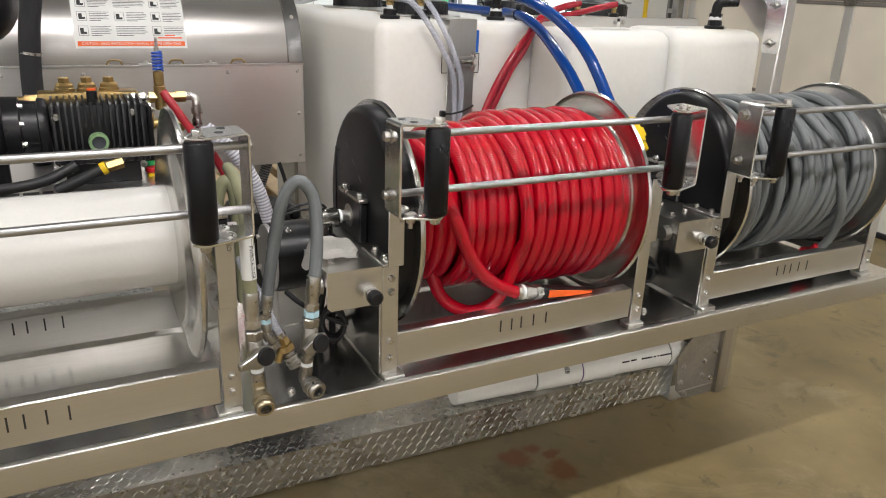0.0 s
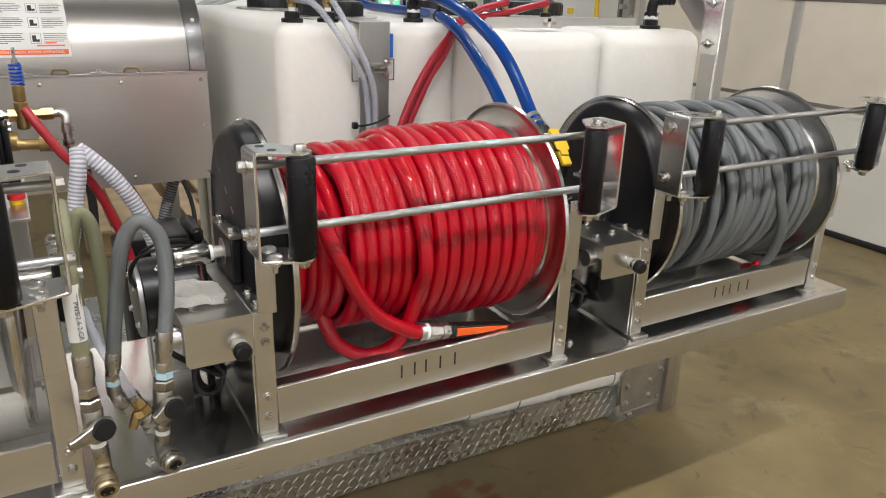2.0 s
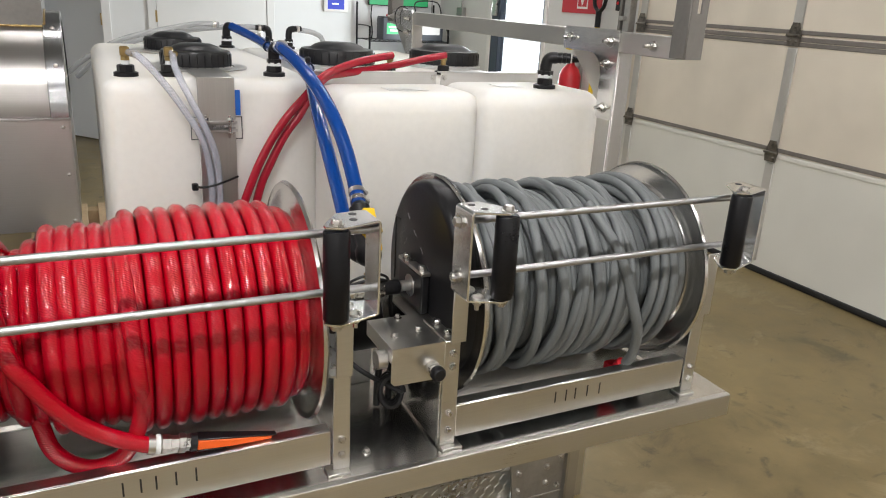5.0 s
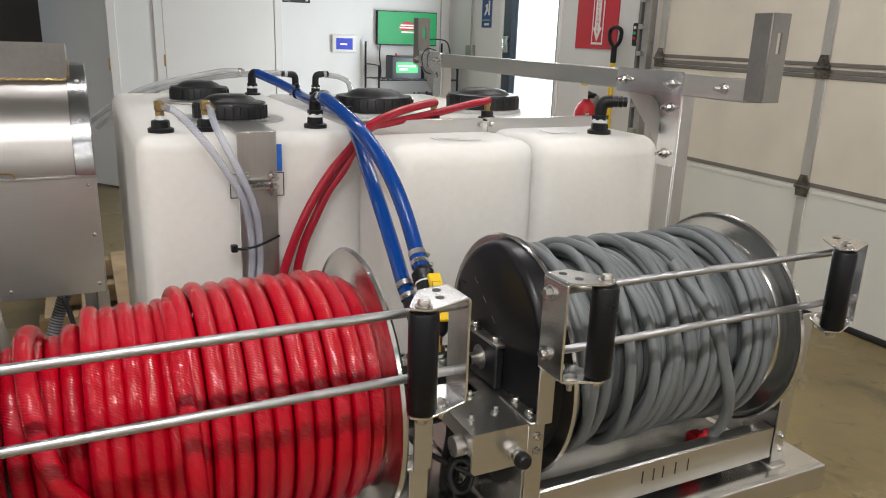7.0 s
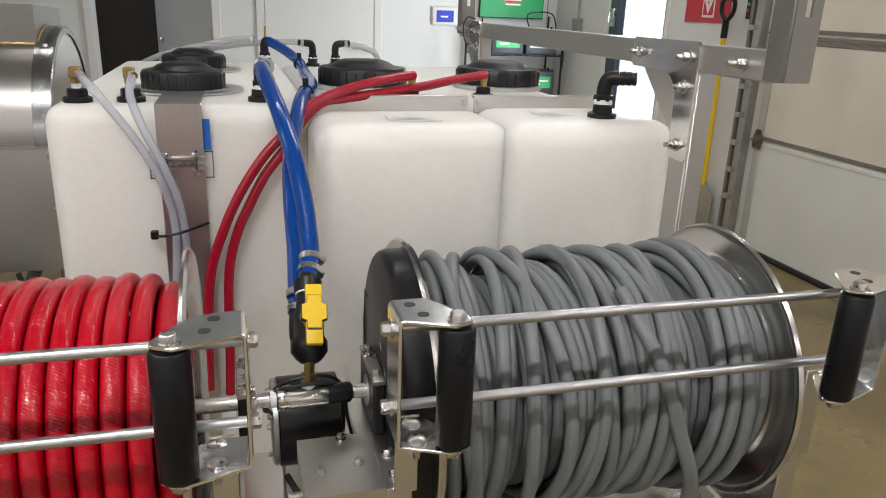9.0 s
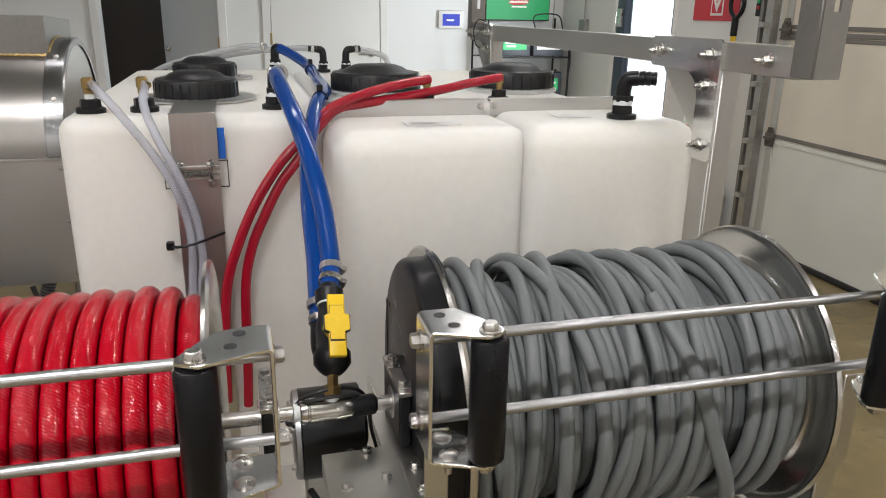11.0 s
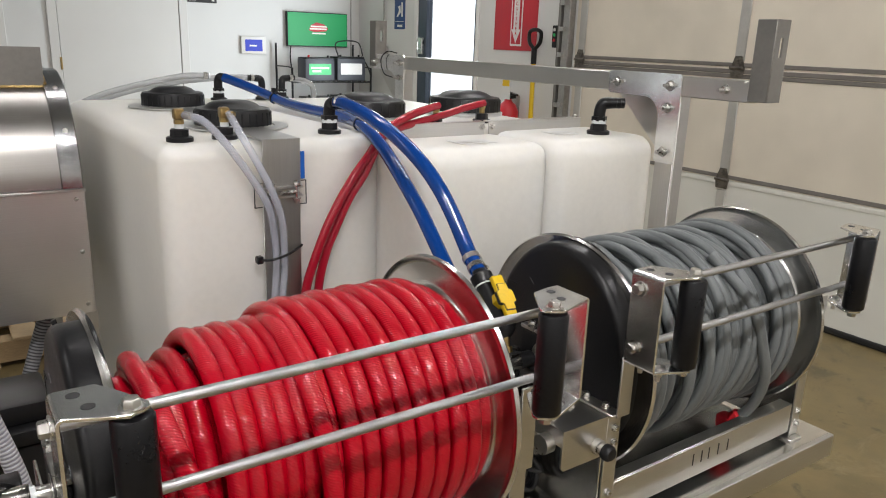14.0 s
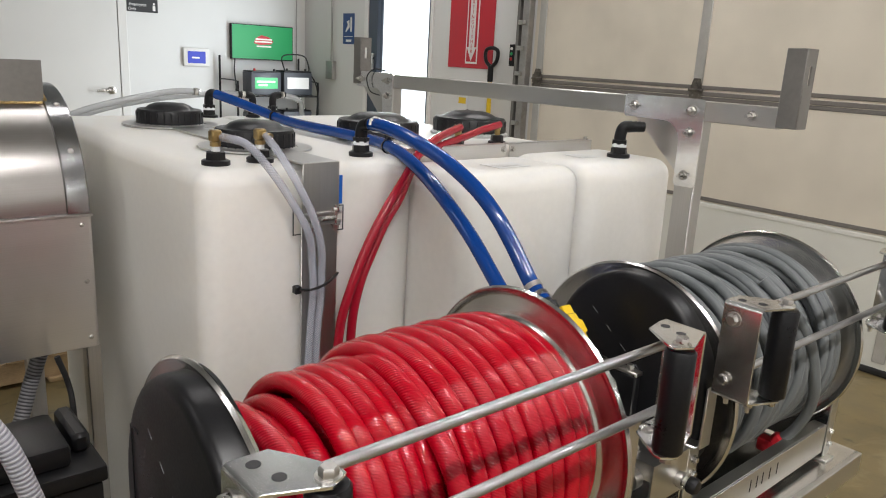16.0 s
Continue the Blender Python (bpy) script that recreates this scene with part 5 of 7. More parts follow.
part("glue_ring", along(PL * 0.5205, 0.0436, [(0.5205, 0.0472), (0.5232, 0.0472)]), material("purple_primer", (0.16, 0.09, 0.30), 0.5), pv, "purple primer ring")
up = (PN * 0.55 + Vector((0, 0, 0.83))).normalized()
for nm, f0, wid, n_, gap, mt_, rr_ in (("bar_code", 0.45, 0.018, 11, 0.0026, SIGN_BLACK, 0.0480),):
    bm = bm_new()
    for k in range(n_):
        a_ = radians(18 + k * 3.1)
        o_ = PN * math.cos(a_) + Vector((0, 0, math.sin(a_)))
        c_ = PA + PD * (PL * f0) + o_ * rr_
        t_ = Vector((0, 0, 1)) * math.cos(a_) - PN * math.sin(a_)
        q_ = [bm.verts.new(c_ + PD * sx * wid / 2 + t_ * sz * (0.0005 + 0.0003 * (k % 3)) + o_ * 0.0004) for sx, sz in ((-1, -1), (1, -1), (1, 1), (-1, 1))]
        bm.faces.new(q_)
    part(nm, bm, mt_, pv)
o_ = (PN * 0.96 + Vector((0, 0, 0.28))).normalized()
t_ = Vector((0, 0, 0.96)) - PN * 0.28
part("print", bars(bm_new(), PA + PD * (PL * 0.70) + o_ * 0.0437, PD, t_, [(0, 0.028, 0), (0.034, 0.022, 0.001), (0.075, 0.042, 0), (0.122, 0.010, 0), (0.138, 0.006, 0), (0.148, 0.045, 0)], 0.005), SIGN_BLACK, pv)

# ---------------------------------------------------------------- tanks
def tank(lo, hi, rad, label, seg=5, lean=0.0):
    bm = bm_new()
    box(bm, lo, hi, rad, seg)
    bmesh.ops.subdivide_edges(bm, edges=[e for e in bm.edges if e.calc_length() > 0.12], cuts=6, use_grid_fill=True)
    c = (Vector(lo) + Vector(hi)) / 2
    h = (Vector(hi) - Vector(lo)) / 2
    for v in bm.verts:
        p = Vector(((v.co.x - c.x) / h.x, (v.co.y - c.y) / h.y, (v.co.z - c.z) / h.z))
        # walls of moulded plastic swell a little between the corners
        k = 0.010 * (1 - p.x ** 2) * (1 - p.z ** 2)
        v.co.y += math.copysign(k, p.y) * (abs(p.y) > 0.8)
        k = 0.008 * (1 - p.y ** 2) * (1 - p.z ** 2)
        v.co.x += math.copysign(k, p.x) * (abs(p.x) > 0.8) * 0.6
    t = thing("water_tank", (c.x, c.y, lo[2]), label, "tank", group="plastic tanks on the skid")
    part("shell", bm, POLY, t)
    # moulding seam round the shell, a shallow raised line
    zz = lo[2] + 0.012
    part("foot_rim", box(bm_new(), (lo[0] + rad, lo[1] - 0.001, lo[2]), (hi[0] - rad, lo[1] + 0.02, zz), 0.003), POLY, t)
    return t


TT = 1.195
t1 = tank((0.748, 1.795, BZ), (1.240, 2.86, TT), 0.035, "tall milky-white plastic tank with two black lids")
t2 = tank((1.226, 1.865, BZ), (1.868, 2.86, TT - 0.004), 0.04, "wide milky-white plastic tank with two black lids")
tank((1.2195, 1.615, BZ), (1.592, 1.852, TT - 0.012), 0.045, "slim milky-white plastic tank with rounded corners")
tank((1.564, 1.590, BZ), (1.926, 1.852, TT - 0.006), 0.045, "slim milky-white plastic tank with a black elbow")


def lid(t, x, y, z, r, h=0.05):
    part("neck", lathe(bm_new(), (x, y, z - 0.004), (0, 0, 1), [(0, r * 1.08), (0.008, r * 1.08), (0.012, r * 0.96), (0.03, r * 0.96)], 40), POLY, t)
    bm = bm_new()
    n = 48
    prof = [(0.008, r * 1.0), (0.008, r * 1.02), (h * 0.74, r * 1.0), (h * 0.82, r * 0.97), (h * 0.84, r * 0.90), (h * 0.82, r * 0.80), (h * 0.90, r * 0.72), (h * 1.02, r * 0.62), (h * 1.12, r * 0.46), (h * 1.15, r * 0.2), (h * 1.15, 0)]
    lathe(bm, (x, y, z), (0, 0, 1), prof, n)
    ld = part("lid", bm, BLACK_PLASTIC, t, "black ribbed screw lid")
    for k in range(30):
        a = 2 * math.pi * k / 30
        c = Vector((x + r * 1.008 * math.cos(a), y + r * 1.008 * math.sin(a), z + h * 0.40))
        part("grip_rib", cyl(bm_new(), c - Vector((0, 0, h * 0.28)), c + Vector((0, 0, h * 0.30)), 0.0016, 6), BLACK_PLASTIC, ld)


lid(t1, 0.980, 2.545, TT, 0.083, 0.052)
lid(t1, 0.980, 2.050, TT, 0.085, 0.053)
lid(t2, 1.388, 2.158, TT, 0.106, 0.057)
lid(t2, 1.748, 2.192, TT, 0.107, 0.057)

# steel strap over the first tank, with its ring plates
st = thing("tank_strap", (0.982, 1.79, 0.6), "flat stainless strap with a spring latch over the tank", "strap")
bm = box(bm_new(), (0.942, 1.781, 0.11), (1.024, 1.7845, 1.088), 0.001)
part("strap", bm, STAINLESS_V, st)
bm = box(bm_new(), (0.942, 1.776, 1.095), (1.024, 1.7795, TT + 0.006), 0.001)
box(bm, (0.942, 1.7795, TT + 0.002), (1.024, 1.99, TT + 0.006), 0.001)
part("top_strap", bm, STAINLESS_V, st)
for y in (2.050, 2.545):
    bm = lathe(bm_new(), (0.982, y, TT + 0.002), (0, 0, 1), [(0, 0.092), (0, 0.122), (0.0035, 0.122), (0.0035, 0.092), (0, 0.092)], 48, close=False)
    if y > 2.2:
        box(bm, (0.942, 2.165, TT + 0.0025), (1.024, 2.44, TT + 0.0055))
    part("ring_plate", bm, STAINLESS, st)
bm = bm_new()
for z in (1.082, 1.101):
    box(bm, (0.940, 1.768, z - 0.003), (1.026, 1.777, z + 0.003), 0.001)
lt = part("latch", bm, STAINLESS, st)
for x in (0.957, 1.009):
    b_ = bm_new()
    cyl(b_, (x, 1.765, 1.066), (x, 1.765, 1.118), 0.0035, 8)
    bolt(b_, (x, 1.765, 1.104), (0, 0, 1), 0.007, 0.008)
    bolt(b_, (x, 1.765, 1.079), (0, 0, -1), 0.007, 0.008)
    part("draw_bolt", b_, ZINC, lt)
sp = [(0.958 + 0.05 * i / 120, 1.763 + 0.004 * math.cos(i * 0.9), 1.0915 + 0.004 * math.sin(i * 0.9)) for i in range(121)]
part("spring", tube(bm_new(), sp, 0.0012, 5), ZINC, lt)
mk = thing("tank_mark", (0.985, 1.79, 1.08), "thin black printed square on the tank behind the strap", "print")
bm = bm_new()
for z in (1.060, 1.110):
    box(bm, (0.925, 1.7835, z), (1.040, 1.7852, z + 0.0018))
for x in (0.925, 1.038):
    box(bm, (x, 1.7835, 1.060), (x + 0.0018, 1.7852, 1.1118))
part("outline", bm, SIGN_BLACK, mk)
tp = thing("blue_tape", (1.03, 1.79, 1.14), "strip of blue tape beside the strap", "tape")
part("strip", box(bm_new(), (1.0235, 1.7845, 1.114), (1.037, 1.7862, 1.172), 0.0005), STICKER_BLUE, tp)

# flat bar across the tank tops
fb = thing("hold_down_bar", (1.55, 1.858, 1.19), "two-piece stainless hold-down bar across the tank tops", "bar")
for a, b in ((1.232, 1.565), (1.578, 1.905)):
    bm = box(bm_new(), (a, 1.853, TT - 0.022), (b, 1.8565, TT + 0.014), 0.001)
    box(bm, (a, 1.8565, TT + 0.0105), (b, 1.878, TT + 0.014), 0.001)
    part("bar", bm, STAINLESS, fb)
for x in (1.556, 1.588):
    part("bolt", bolt(bm_new(), (x, 1.853, TT), (0, -1, 0), 0.006, 0.006), ZINC, fb)
part("bolt", bolt(bm_new(), (1.893, 1.867, TT + 0.014), (0, 0, 1), 0.006, 0.006), ZINC, fb)
for x, y, z, w in ((1.41, 1.70, TT - 0.0108, 0.10), (1.70, 1.72, TT - 0.0048, 0.07)):
    lb = thing("tank_label", (x, y, z), "pale printed label on the tank top", "label")
    part("paper", box(bm_new(), (x - w / 2, y - 0.03, z), (x + w / 2, y + 0.03, z + 0.0008)), LABEL_PAPER, lb)
    part("print", bars(bm_new(), (x - w / 2 + 0.01, y - 0.02, z + 0.0006), (1, 0, 0), (0, 1, 0), [(0, w * 0.5, 0.02), (0, w * 0.7, 0.008), (w * 0.1, w * 0.5, 0.0)], 0.004), STAINLESS, lb)


def bulkhead(x, y, z, label, r=0.026):
    t = thing("tank_fitting", (x, y, z), label, "fitting", group="tank fittings")
    bm = lathe(bm_new(), (x, y, z), (0, 0, 1), [(0, r), (0.008, r), (0.010, r * 0.85)], 28)
    lathe(bm, (x, y, z + 0.009), (0, 0, 1), [(0, r * 0.72), (0.014, r * 0.70), (0.016, r * 0.6)], 8)
    part("flange_nut", bm, BLACK_PLASTIC, t)
    return t


def brass_elbow(x, y, d, label):
    t = bulkhead(x, y, TT, label)
    bm = cyl(bm_new(), (x, y, TT + 0.024), (x, y, TT + 0.034), 0.0085, 14)
    part("thread_tape", bm, TAPE, t)
    bm = cyl(bm_new(), (x, y, TT + 0.034), (x, y, TT + 0.042), 0.010, 6)
    box(bm, (x - 0.010, y - 0.010, TT + 0.042), (x + 0.010, y + 0.010, TT + 0.064), 0.003)
    d = Vector(d).normalized()
    c = Vector((x, y, TT + 0.053))
    cyl(bm, c + d * 0.008, c + d * 0.026, 0.0065, 12)
    part("elbow", bm, BRASS, t, "brass hose elbow")
    return c + d * 0.014


pA = brass_elbow(0.803, 1.852, (0.6, -0.75, -0.1), "black tank fitting with a brass elbow")
pB = brass_elbow(0.895, 1.858, (0.45, -0.8, -0.1), "black tank fitting with a brass elbow")


def clear_line(start, pts, label):
    t = thing("clear_hose", start, label, "hose", group="clear hoses down the strap")
    part("hose", tube(bm_new(), spline([start] + pts, 9), 0.0078, 14), CLEAR_HOSE, t)


clear_line(pA, [(0.831, 1.785, 1.240), (0.867, 1.768, 1.197), (0.910, 1.762, 1.133), (0.944, 1.757, 1.068), (0.959, 1.768, 1.004), (0.963, 1.771, 0.942), (0.957, 1.772, 0.854), (0.950, 1.772, 0.70), (0.945, 1.772, 0.50)], "clear braided hose hanging down the tank strap")
clear_line(pB, [(0.902, 1.788, 1.215), (0.921, 1.757, 1.164), (0.949, 1.747, 1.100), (0.970, 1.753, 1.039), (0.979, 1.766, 0.980), (0.980, 1.771, 0.917), (0.974, 1.772, 0.855), (0.968, 1.772, 0.70), (0.963, 1.772, 0.50)], "second clear braided hose hanging down the tank strap")
tie = thing("cable_tie", (0.98, 1.76, 0.96), "black cable tie round the clear hoses", "cable tie")
bm = tube(bm_new(), spline([(0.925, 1.768, 0.955), (0.94, 1.746, 0.958), (0.965, 1.744, 0.962), (0.99, 1.752, 0.967), (1.024, 1.777, 0.972)], 6), 0.0028, 6)
box(bm, (0.918, 1.760, 0.947), (0.932, 1.775, 0.963), 0.002)
part("band", bm, BLACK_PLASTIC, tie)

# fitting of the first blue hose, black elbows
def barb_elbow(x, y, z, d, label, s=1.0, lift=0.0):
    t = bulkhead(x, y, z, label, 0.026 * s)
    part("seal", lathe(bm_new(), (x, y, z + 0.024 * s), (0, 0, 1), [(0, 0.0165 * s), (0.008 * s, 0.0165 * s)], 18), TAPE, t, "white sealing tape")
    d = Vector(d).normalized()
    top = z + 0.060 * s + lift
    c = Vector((x, y, top))
    bm = tube(bm_new(), spline([(x, y, z + 0.030 * s), (x, y, top - 0.012 * s), c + d * 0.006 * s + Vector((0, 0, 0.004 * s)), c + d * 0.024 * s + Vector((0, 0, 0.007 * s))], 5), 0.0135 * s, 14)
    cyl(bm, (x, y, z + 0.030 * s), (x, y, z + 0.040 * s), 0.018 * s, 6)
    part("elbow", bm, BLACK_PLASTIC, t, "black plastic elbow")
    bm = bm_new()
    e = c + d * 0.024 * s + Vector((0, 0, 0.007 * s))
    lathe(bm, e, d, [(0, 0.0115 * s), (0.010 * s, 0.013 * s), (0.011 * s, 0.011 * s), (0.020 * s, 0.013 * s), (0.021 * s, 0.011 * s), (0.030 * s, 0.012 * s), (0.031 * s, 0.008 * s)], 16)
    part("barb", bm, BLACK_PLASTIC, t)
    return e


barb_elbow(1.790, 1.676, TT - 0.006, (0.85, -0.5, 0), "black tank fitting with a barbed elbow", 1.1, 0.004)
eC = barb_elbow(1.136, 1.868, TT, (0.10, -0.95, 0.1), "black tank fitting feeding the blue hose", 1.0)
eR = barb_elbow(1.18, 2.755, TT - 0.002, (0.55, -0.6, -0.15), "black tank fitting feeding the second blue hose", 1.0, 0.01)


def clamp(t, p, d, r):
    d = Vector(d).normalized()
    bm = lathe(bm_new(), Vector(p) - d * 0.005, d, [(0, r), (0, r + 0.0016), (0.010, r + 0.0016), (0.010, r)], 20)
    s = d.cross(Vector((0.3, 0.2, 1))).normalized()
    c = Vector(p) + s * (r + 0.004)
    cyl(bm, c - d.cross(s) * 0.007, c + d.cross(s) * 0.007, 0.0045, 8)
    part("hose_clamp", bm, ZINC, t, "steel worm clamp")


BR = 0.0145
b1 = thing("blue_hose", eC, "glossy blue hose arching from the tank to the valve", "hose", group="blue hoses")
q = [eC + Vector((0.002, -0.01, 0.001)), (1.137, 1.78, 1.264), (1.142, 1.70, 1.249), (1.153, 1.61, 1.219), (1.165, 1.535, 1.178), (1.174, 1.485, 1.136), (1.181, 1.447, 1.091), (1.183, 1.414, 1.051), (1.182, 1.388, 1.025), (1.1745, 1.348, 1.0035)]
part("hose", tube(bm_new(), spline(q, 10), BR, 16), BLUE_HOSE, b1)
clamp(b1, (1.182, 1.386, 1.0235), (0.1, 0.75, 0.62), BR + 0.0005)
clamp(b1, (1.178, 1.364, 1.012), (0.2, 0.85, 0.5), BR + 0.0005)
clamp(b1, Vector(q[0]) + Vector((0.004, -0.008, 0)), (0.3, -0.9, 0), BR + 0.0005)
b2 = thing("blue_hose", eR, "glossy blue hose crossing the tank top down to the valve", "hose", group="blue hoses")
q = [eR, (1.235, 2.66, 1.246), (1.262, 2.55, 1.226), (1.266, 2.42, 1.213), (1.260, 2.27, 1.211), (1.257, 2.12, 1.211), (1.244, 1.97, 1.211), (1.216, 1.85, 1.206), (1.195, 1.74, 1.182), (1.177, 1.64, 1.143), (1.168, 1.54, 1.082), (1.167, 1.463, 1.013), (1.163, 1.40, 0.962), (1.162, 1.365, 0.94)]
part("hose", tube(bm_new(), spline(q, 10), BR, 16), BLUE_HOSE, b2)
clamp(b2, (1.162, 1.374, 0.9485), (0.0, 0.72, 0.65), BR + 0.0005)
clamp(b2, (1.162, 1.394, 0.9655), (0.0, 0.72, 0.65), BR + 0.0005)
for lab, at, d in (("black cable tie round the blue hose over the tank edge", (1.226, 1.89, 1.209), (0.25, 1, 0.05)), ("black cable tie on the blue hose behind the lids", (1.264, 2.50, 1.2195), (0.08, -1, -0.1))):
    tie = thing("cable_tie", at, lab, "cable tie")
    bm = lathe(bm_new(), at, d, [(0, 0.0147), (0, 0.0168), (0.005, 0.0168), (0.005, 0.0147)], 20)
    box(bm, (at[0] - 0.006, at[1] - 0.004, at[2] + 0.015), (at[0] + 0.006, at[1] + 0.009, at[2] + 0.030), 0.002)
    part("band", bm, BLACK_PLASTIC, tie)

# ball valve over the swivel of the gray reel
bv = thing("ball_valve", (1.165, 1.255, 0.90), "black ball valve with a yellow handle above the swivel", "valve")
vt, vb = Vector((1.1745, 1.350, 1.0065)), Vector((1.167, 1.262, 0.920))
ax = (vt - vb).normalized()
vl = (vt - vb).length
bm = lathe(bm_new(), (1.164, 1.252, 0.884), (vb - Vector((1.164, 1.252, 0.884))), [(0, 0.008), (0.006, 0.008), (0.006, 0.012), (0.018, 0.012), (0.018, 0.008), (0.036, 0.008)], 6)
part("nipple", bm, BRASS, bv, "brass nipple")
part("thread_tape", cyl(bm_new(), (1.164, 1.252, 0.884), (1.164, 1.252, 0.890), 0.0095, 14), TAPE, bv, "white thread tape")
prof = [(-0.006, 0.008), (-0.004, 0.013), (0.002, 0.020), (0.010, 0.0255), (0.026, 0.0255), (0.032, 0.021), (0.062, 0.021), (0.078, 0.0175), (0.092, 0.0165), (vl - 0.026, 0.0165), (vl - 0.024, 0.0195), (vl - 0.006, 0.0205), (vl - 0.003, 0.015), (vl + 0.004, 0.0135)]
part("body", lathe(bm_new(), vb, ax, prof, 12), BLACK_PLASTIC, bv)
part("seal", lathe(bm_new(), vb + ax * (vl - 0.0275), ax, [(0, 0.0166), (0, 0.0180), (0.003, 0.0180), (0.003, 0.0166)], 20), TAPE, bv, "white thread tape")
hc = Vector((1.176, 1.281, 0.979))
out = Vector((0.05, -1, 0.9)) - ax * Vector((0.05, -1, 0.9)).dot(ax)
out.normalize()
sd_ = ax.cross(out).normalized()
hd = part("handle_hub", lathe(bm_new(), hc - out * 0.018, out, [(0, 0.015), (0.008, 0.0185), (0.020, 0.0185), (0.022, 0.0165), (0.022, 0)], 8), YELLOW, bv, "yellow handle hub")
bm = bm_new()
box(bm, (-0.0115, -0.0045, -0.046), (0.0115, 0.0055, 0.043), 0.002, 2)
bmesh.ops.transform(bm, matrix=Matrix.Translation(hc + out * 0.002) @ Matrix((sd_, -out, ax)).transposed().to_4x4(), verts=bm.verts)
lv = part("handle", bm, YELLOW, bv, "yellow plastic lever")
cross = [(-0.009, -0.024), (0.009, -0.024), (0.0095, -0.013), (0.0165, -0.010), (0.0165, 0.010), (0.0095, 0.013), (0.009, 0.024)]
cross += [(-a, -b) for a, b in cross[1:]][:6]
for grow, rise, nm, mt_ in ((1.07, 0.0058, "groove", SIGN_BLACK), (1.0, 0.0080, "boss", YELLOW)):
    bm = prism(bm_new(), [(a * grow, b * grow) for a, b in cross[:12]], "y", -rise, 0.0, 0.0006)
    bmesh.ops.transform(bm, matrix=Matrix.Translation(hc + out * 0.002) @ Matrix((sd_, -out, ax)).transposed().to_4x4(), verts=bm.verts)
    part(nm, bm, mt_, lv)
bm = tube(bm_new(), spline([vb + ax * 0.012, vb + ax * 0.016 + Vector((0.004, 0.035, -0.018)), Vector((1.160, 1.335, 0.918)), Vector((1.162, 1.368, 0.943))], 6), 0.0145, 14)
part("side_port", bm, BLACK_PLASTIC, bv)

# red lines from the tank
def red_line(p0, pts, label):
    t = bulkhead(p0[0], p0[1], TT - 0.002, "black tank fitting with a brass barb", 0.024)
    bm = cyl(bm_new(), (p0[0], p0[1], TT + 0.02), (p0[0], p0[1], TT + 0.038), 0.0075, 12)
    cyl(bm, (p0[0], p0[1], TT + 0.036), (p0[0], p0[1], TT + 0.056), 0.0095, 6)
    part("barb", bm, BRASS, t)
    h = thing("red_supply_hose", (p0[0], p0[1], TT), label, "hose", group="red supply hoses")
    part("hose", tube(bm_new(), spline([(p0[0] + 0.004, p0[1] - 0.002, TT + 0.050)] + pts, 9), 0.0098, 14), RED_SUPPLY, h)


red_line((1.455, 1.915), [(1.40, 1.88, 1.240), (1.324, 1.843, 1.228), (1.240, 1.800, 1.203), (1.188, 1.776, 1.158), (1.134, 1.760, 1.106), (1.085, 1.756, 1.033), (1.048, 1.756, 0.953), (1.022, 1.758, 0.870), (1.010, 1.758, 0.75), (1.005, 1.758, 0.62)], "red hose running from the tank top down its front")
red_line((1.632, 1.955), [(1.56, 1.94, 1.234), (1.477, 1.915, 1.221), (1.38, 1.875, 1.211), (1.30, 1.838, 1.205), (1.250, 1.812, 1.199), (1.205, 1.784, 1.163), (1.172, 1.774, 1.114), (1.134, 1.770, 1.066), (1.101, 1.768, 1.005), (1.074, 1.768, 0.944), (1.056, 1.768, 0.86), (1.050, 1.768, 0.70), (1.045, 1.768, 0.60)], "second red hose running from the tank top down its front")

# rear fittings with vinyl hoses
def vinyl_line(e, d, pts, label):
    h = thing("vinyl_hose", e, label, "hose", group="vinyl hoses behind the tanks")
    part("hose", tube(bm_new(), spline([e] + pts, 8), 0.0092, 12), VINYL_HOSE, h)
    clamp(h, Vector(e) + Vector(d).normalized() * 0.012, d, 0.0098)


def rear_line(x, y, d, pts, label):
    vinyl_line(barb_elbow(x, y, TT - 0.002, d, "black tank fitting with a vinyl hose", 0.85, 0.012), d, pts, label)


vinyl_line(Vector((1.155, 2.762, 1.270)), (-1, 0.1, 0.05), [(1.10, 2.80, 1.269), (1.04, 2.84, 1.256), (0.915, 2.865, 1.226), (0.825, 2.90, 1.192), (0.73, 2.96, 1.13), (0.62, 3.03, 1.03)], "clear vinyl hose curving behind the tank")
rear_line(1.328, 2.762, (-1, 0.05, 0.05), [(1.24, 2.79, 1.264), (1.12, 2.84, 1.252), (1.00, 2.89, 1.229), (0.90, 2.94, 1.198), (0.80, 2.99, 1.15), (0.70, 3.05, 1.06)], "clear vinyl hose curving behind the tank")
rear_line(1.400, 2.765, (1, 0.1, 0.05), [(1.50, 2.79, TT + 0.055), (1.55, 2.84, TT + 0.02), (1.58, 2.90, TT - 0.1)], "short clear vinyl hose dropping behind the tank")

# ---------------------------------------------------------------- rack beside the tanks
rk2 = thing("ladder_rack", (1.89, 2.2, BZ), "stainless side rack of a post, a long beam and end stops", "rack")
PX0, PX1 = 1.878, 1.918
for y in (1.510, 2.762):
    bm = box(bm_new(), (PX0 + 0.004, y, 0.0), (PX0 + 0.010, y + 0.054, 1.300), 0.001)
    box(bm, (PX0 + 0.010, y, 0.0), (PX1 + 0.006, y + 0.006, 1.300), 0.001)
    part("post", bm, STAINLESS_V, rk2, "upright steel angle")
BEAM0, BEAM1 = 1.293, 1.341
part("beam", box(bm_new(), (PX0 + 0.0045, 1.326, BEAM0), (PX1, 3.02, BEAM1), 0.002), ALU, rk2)
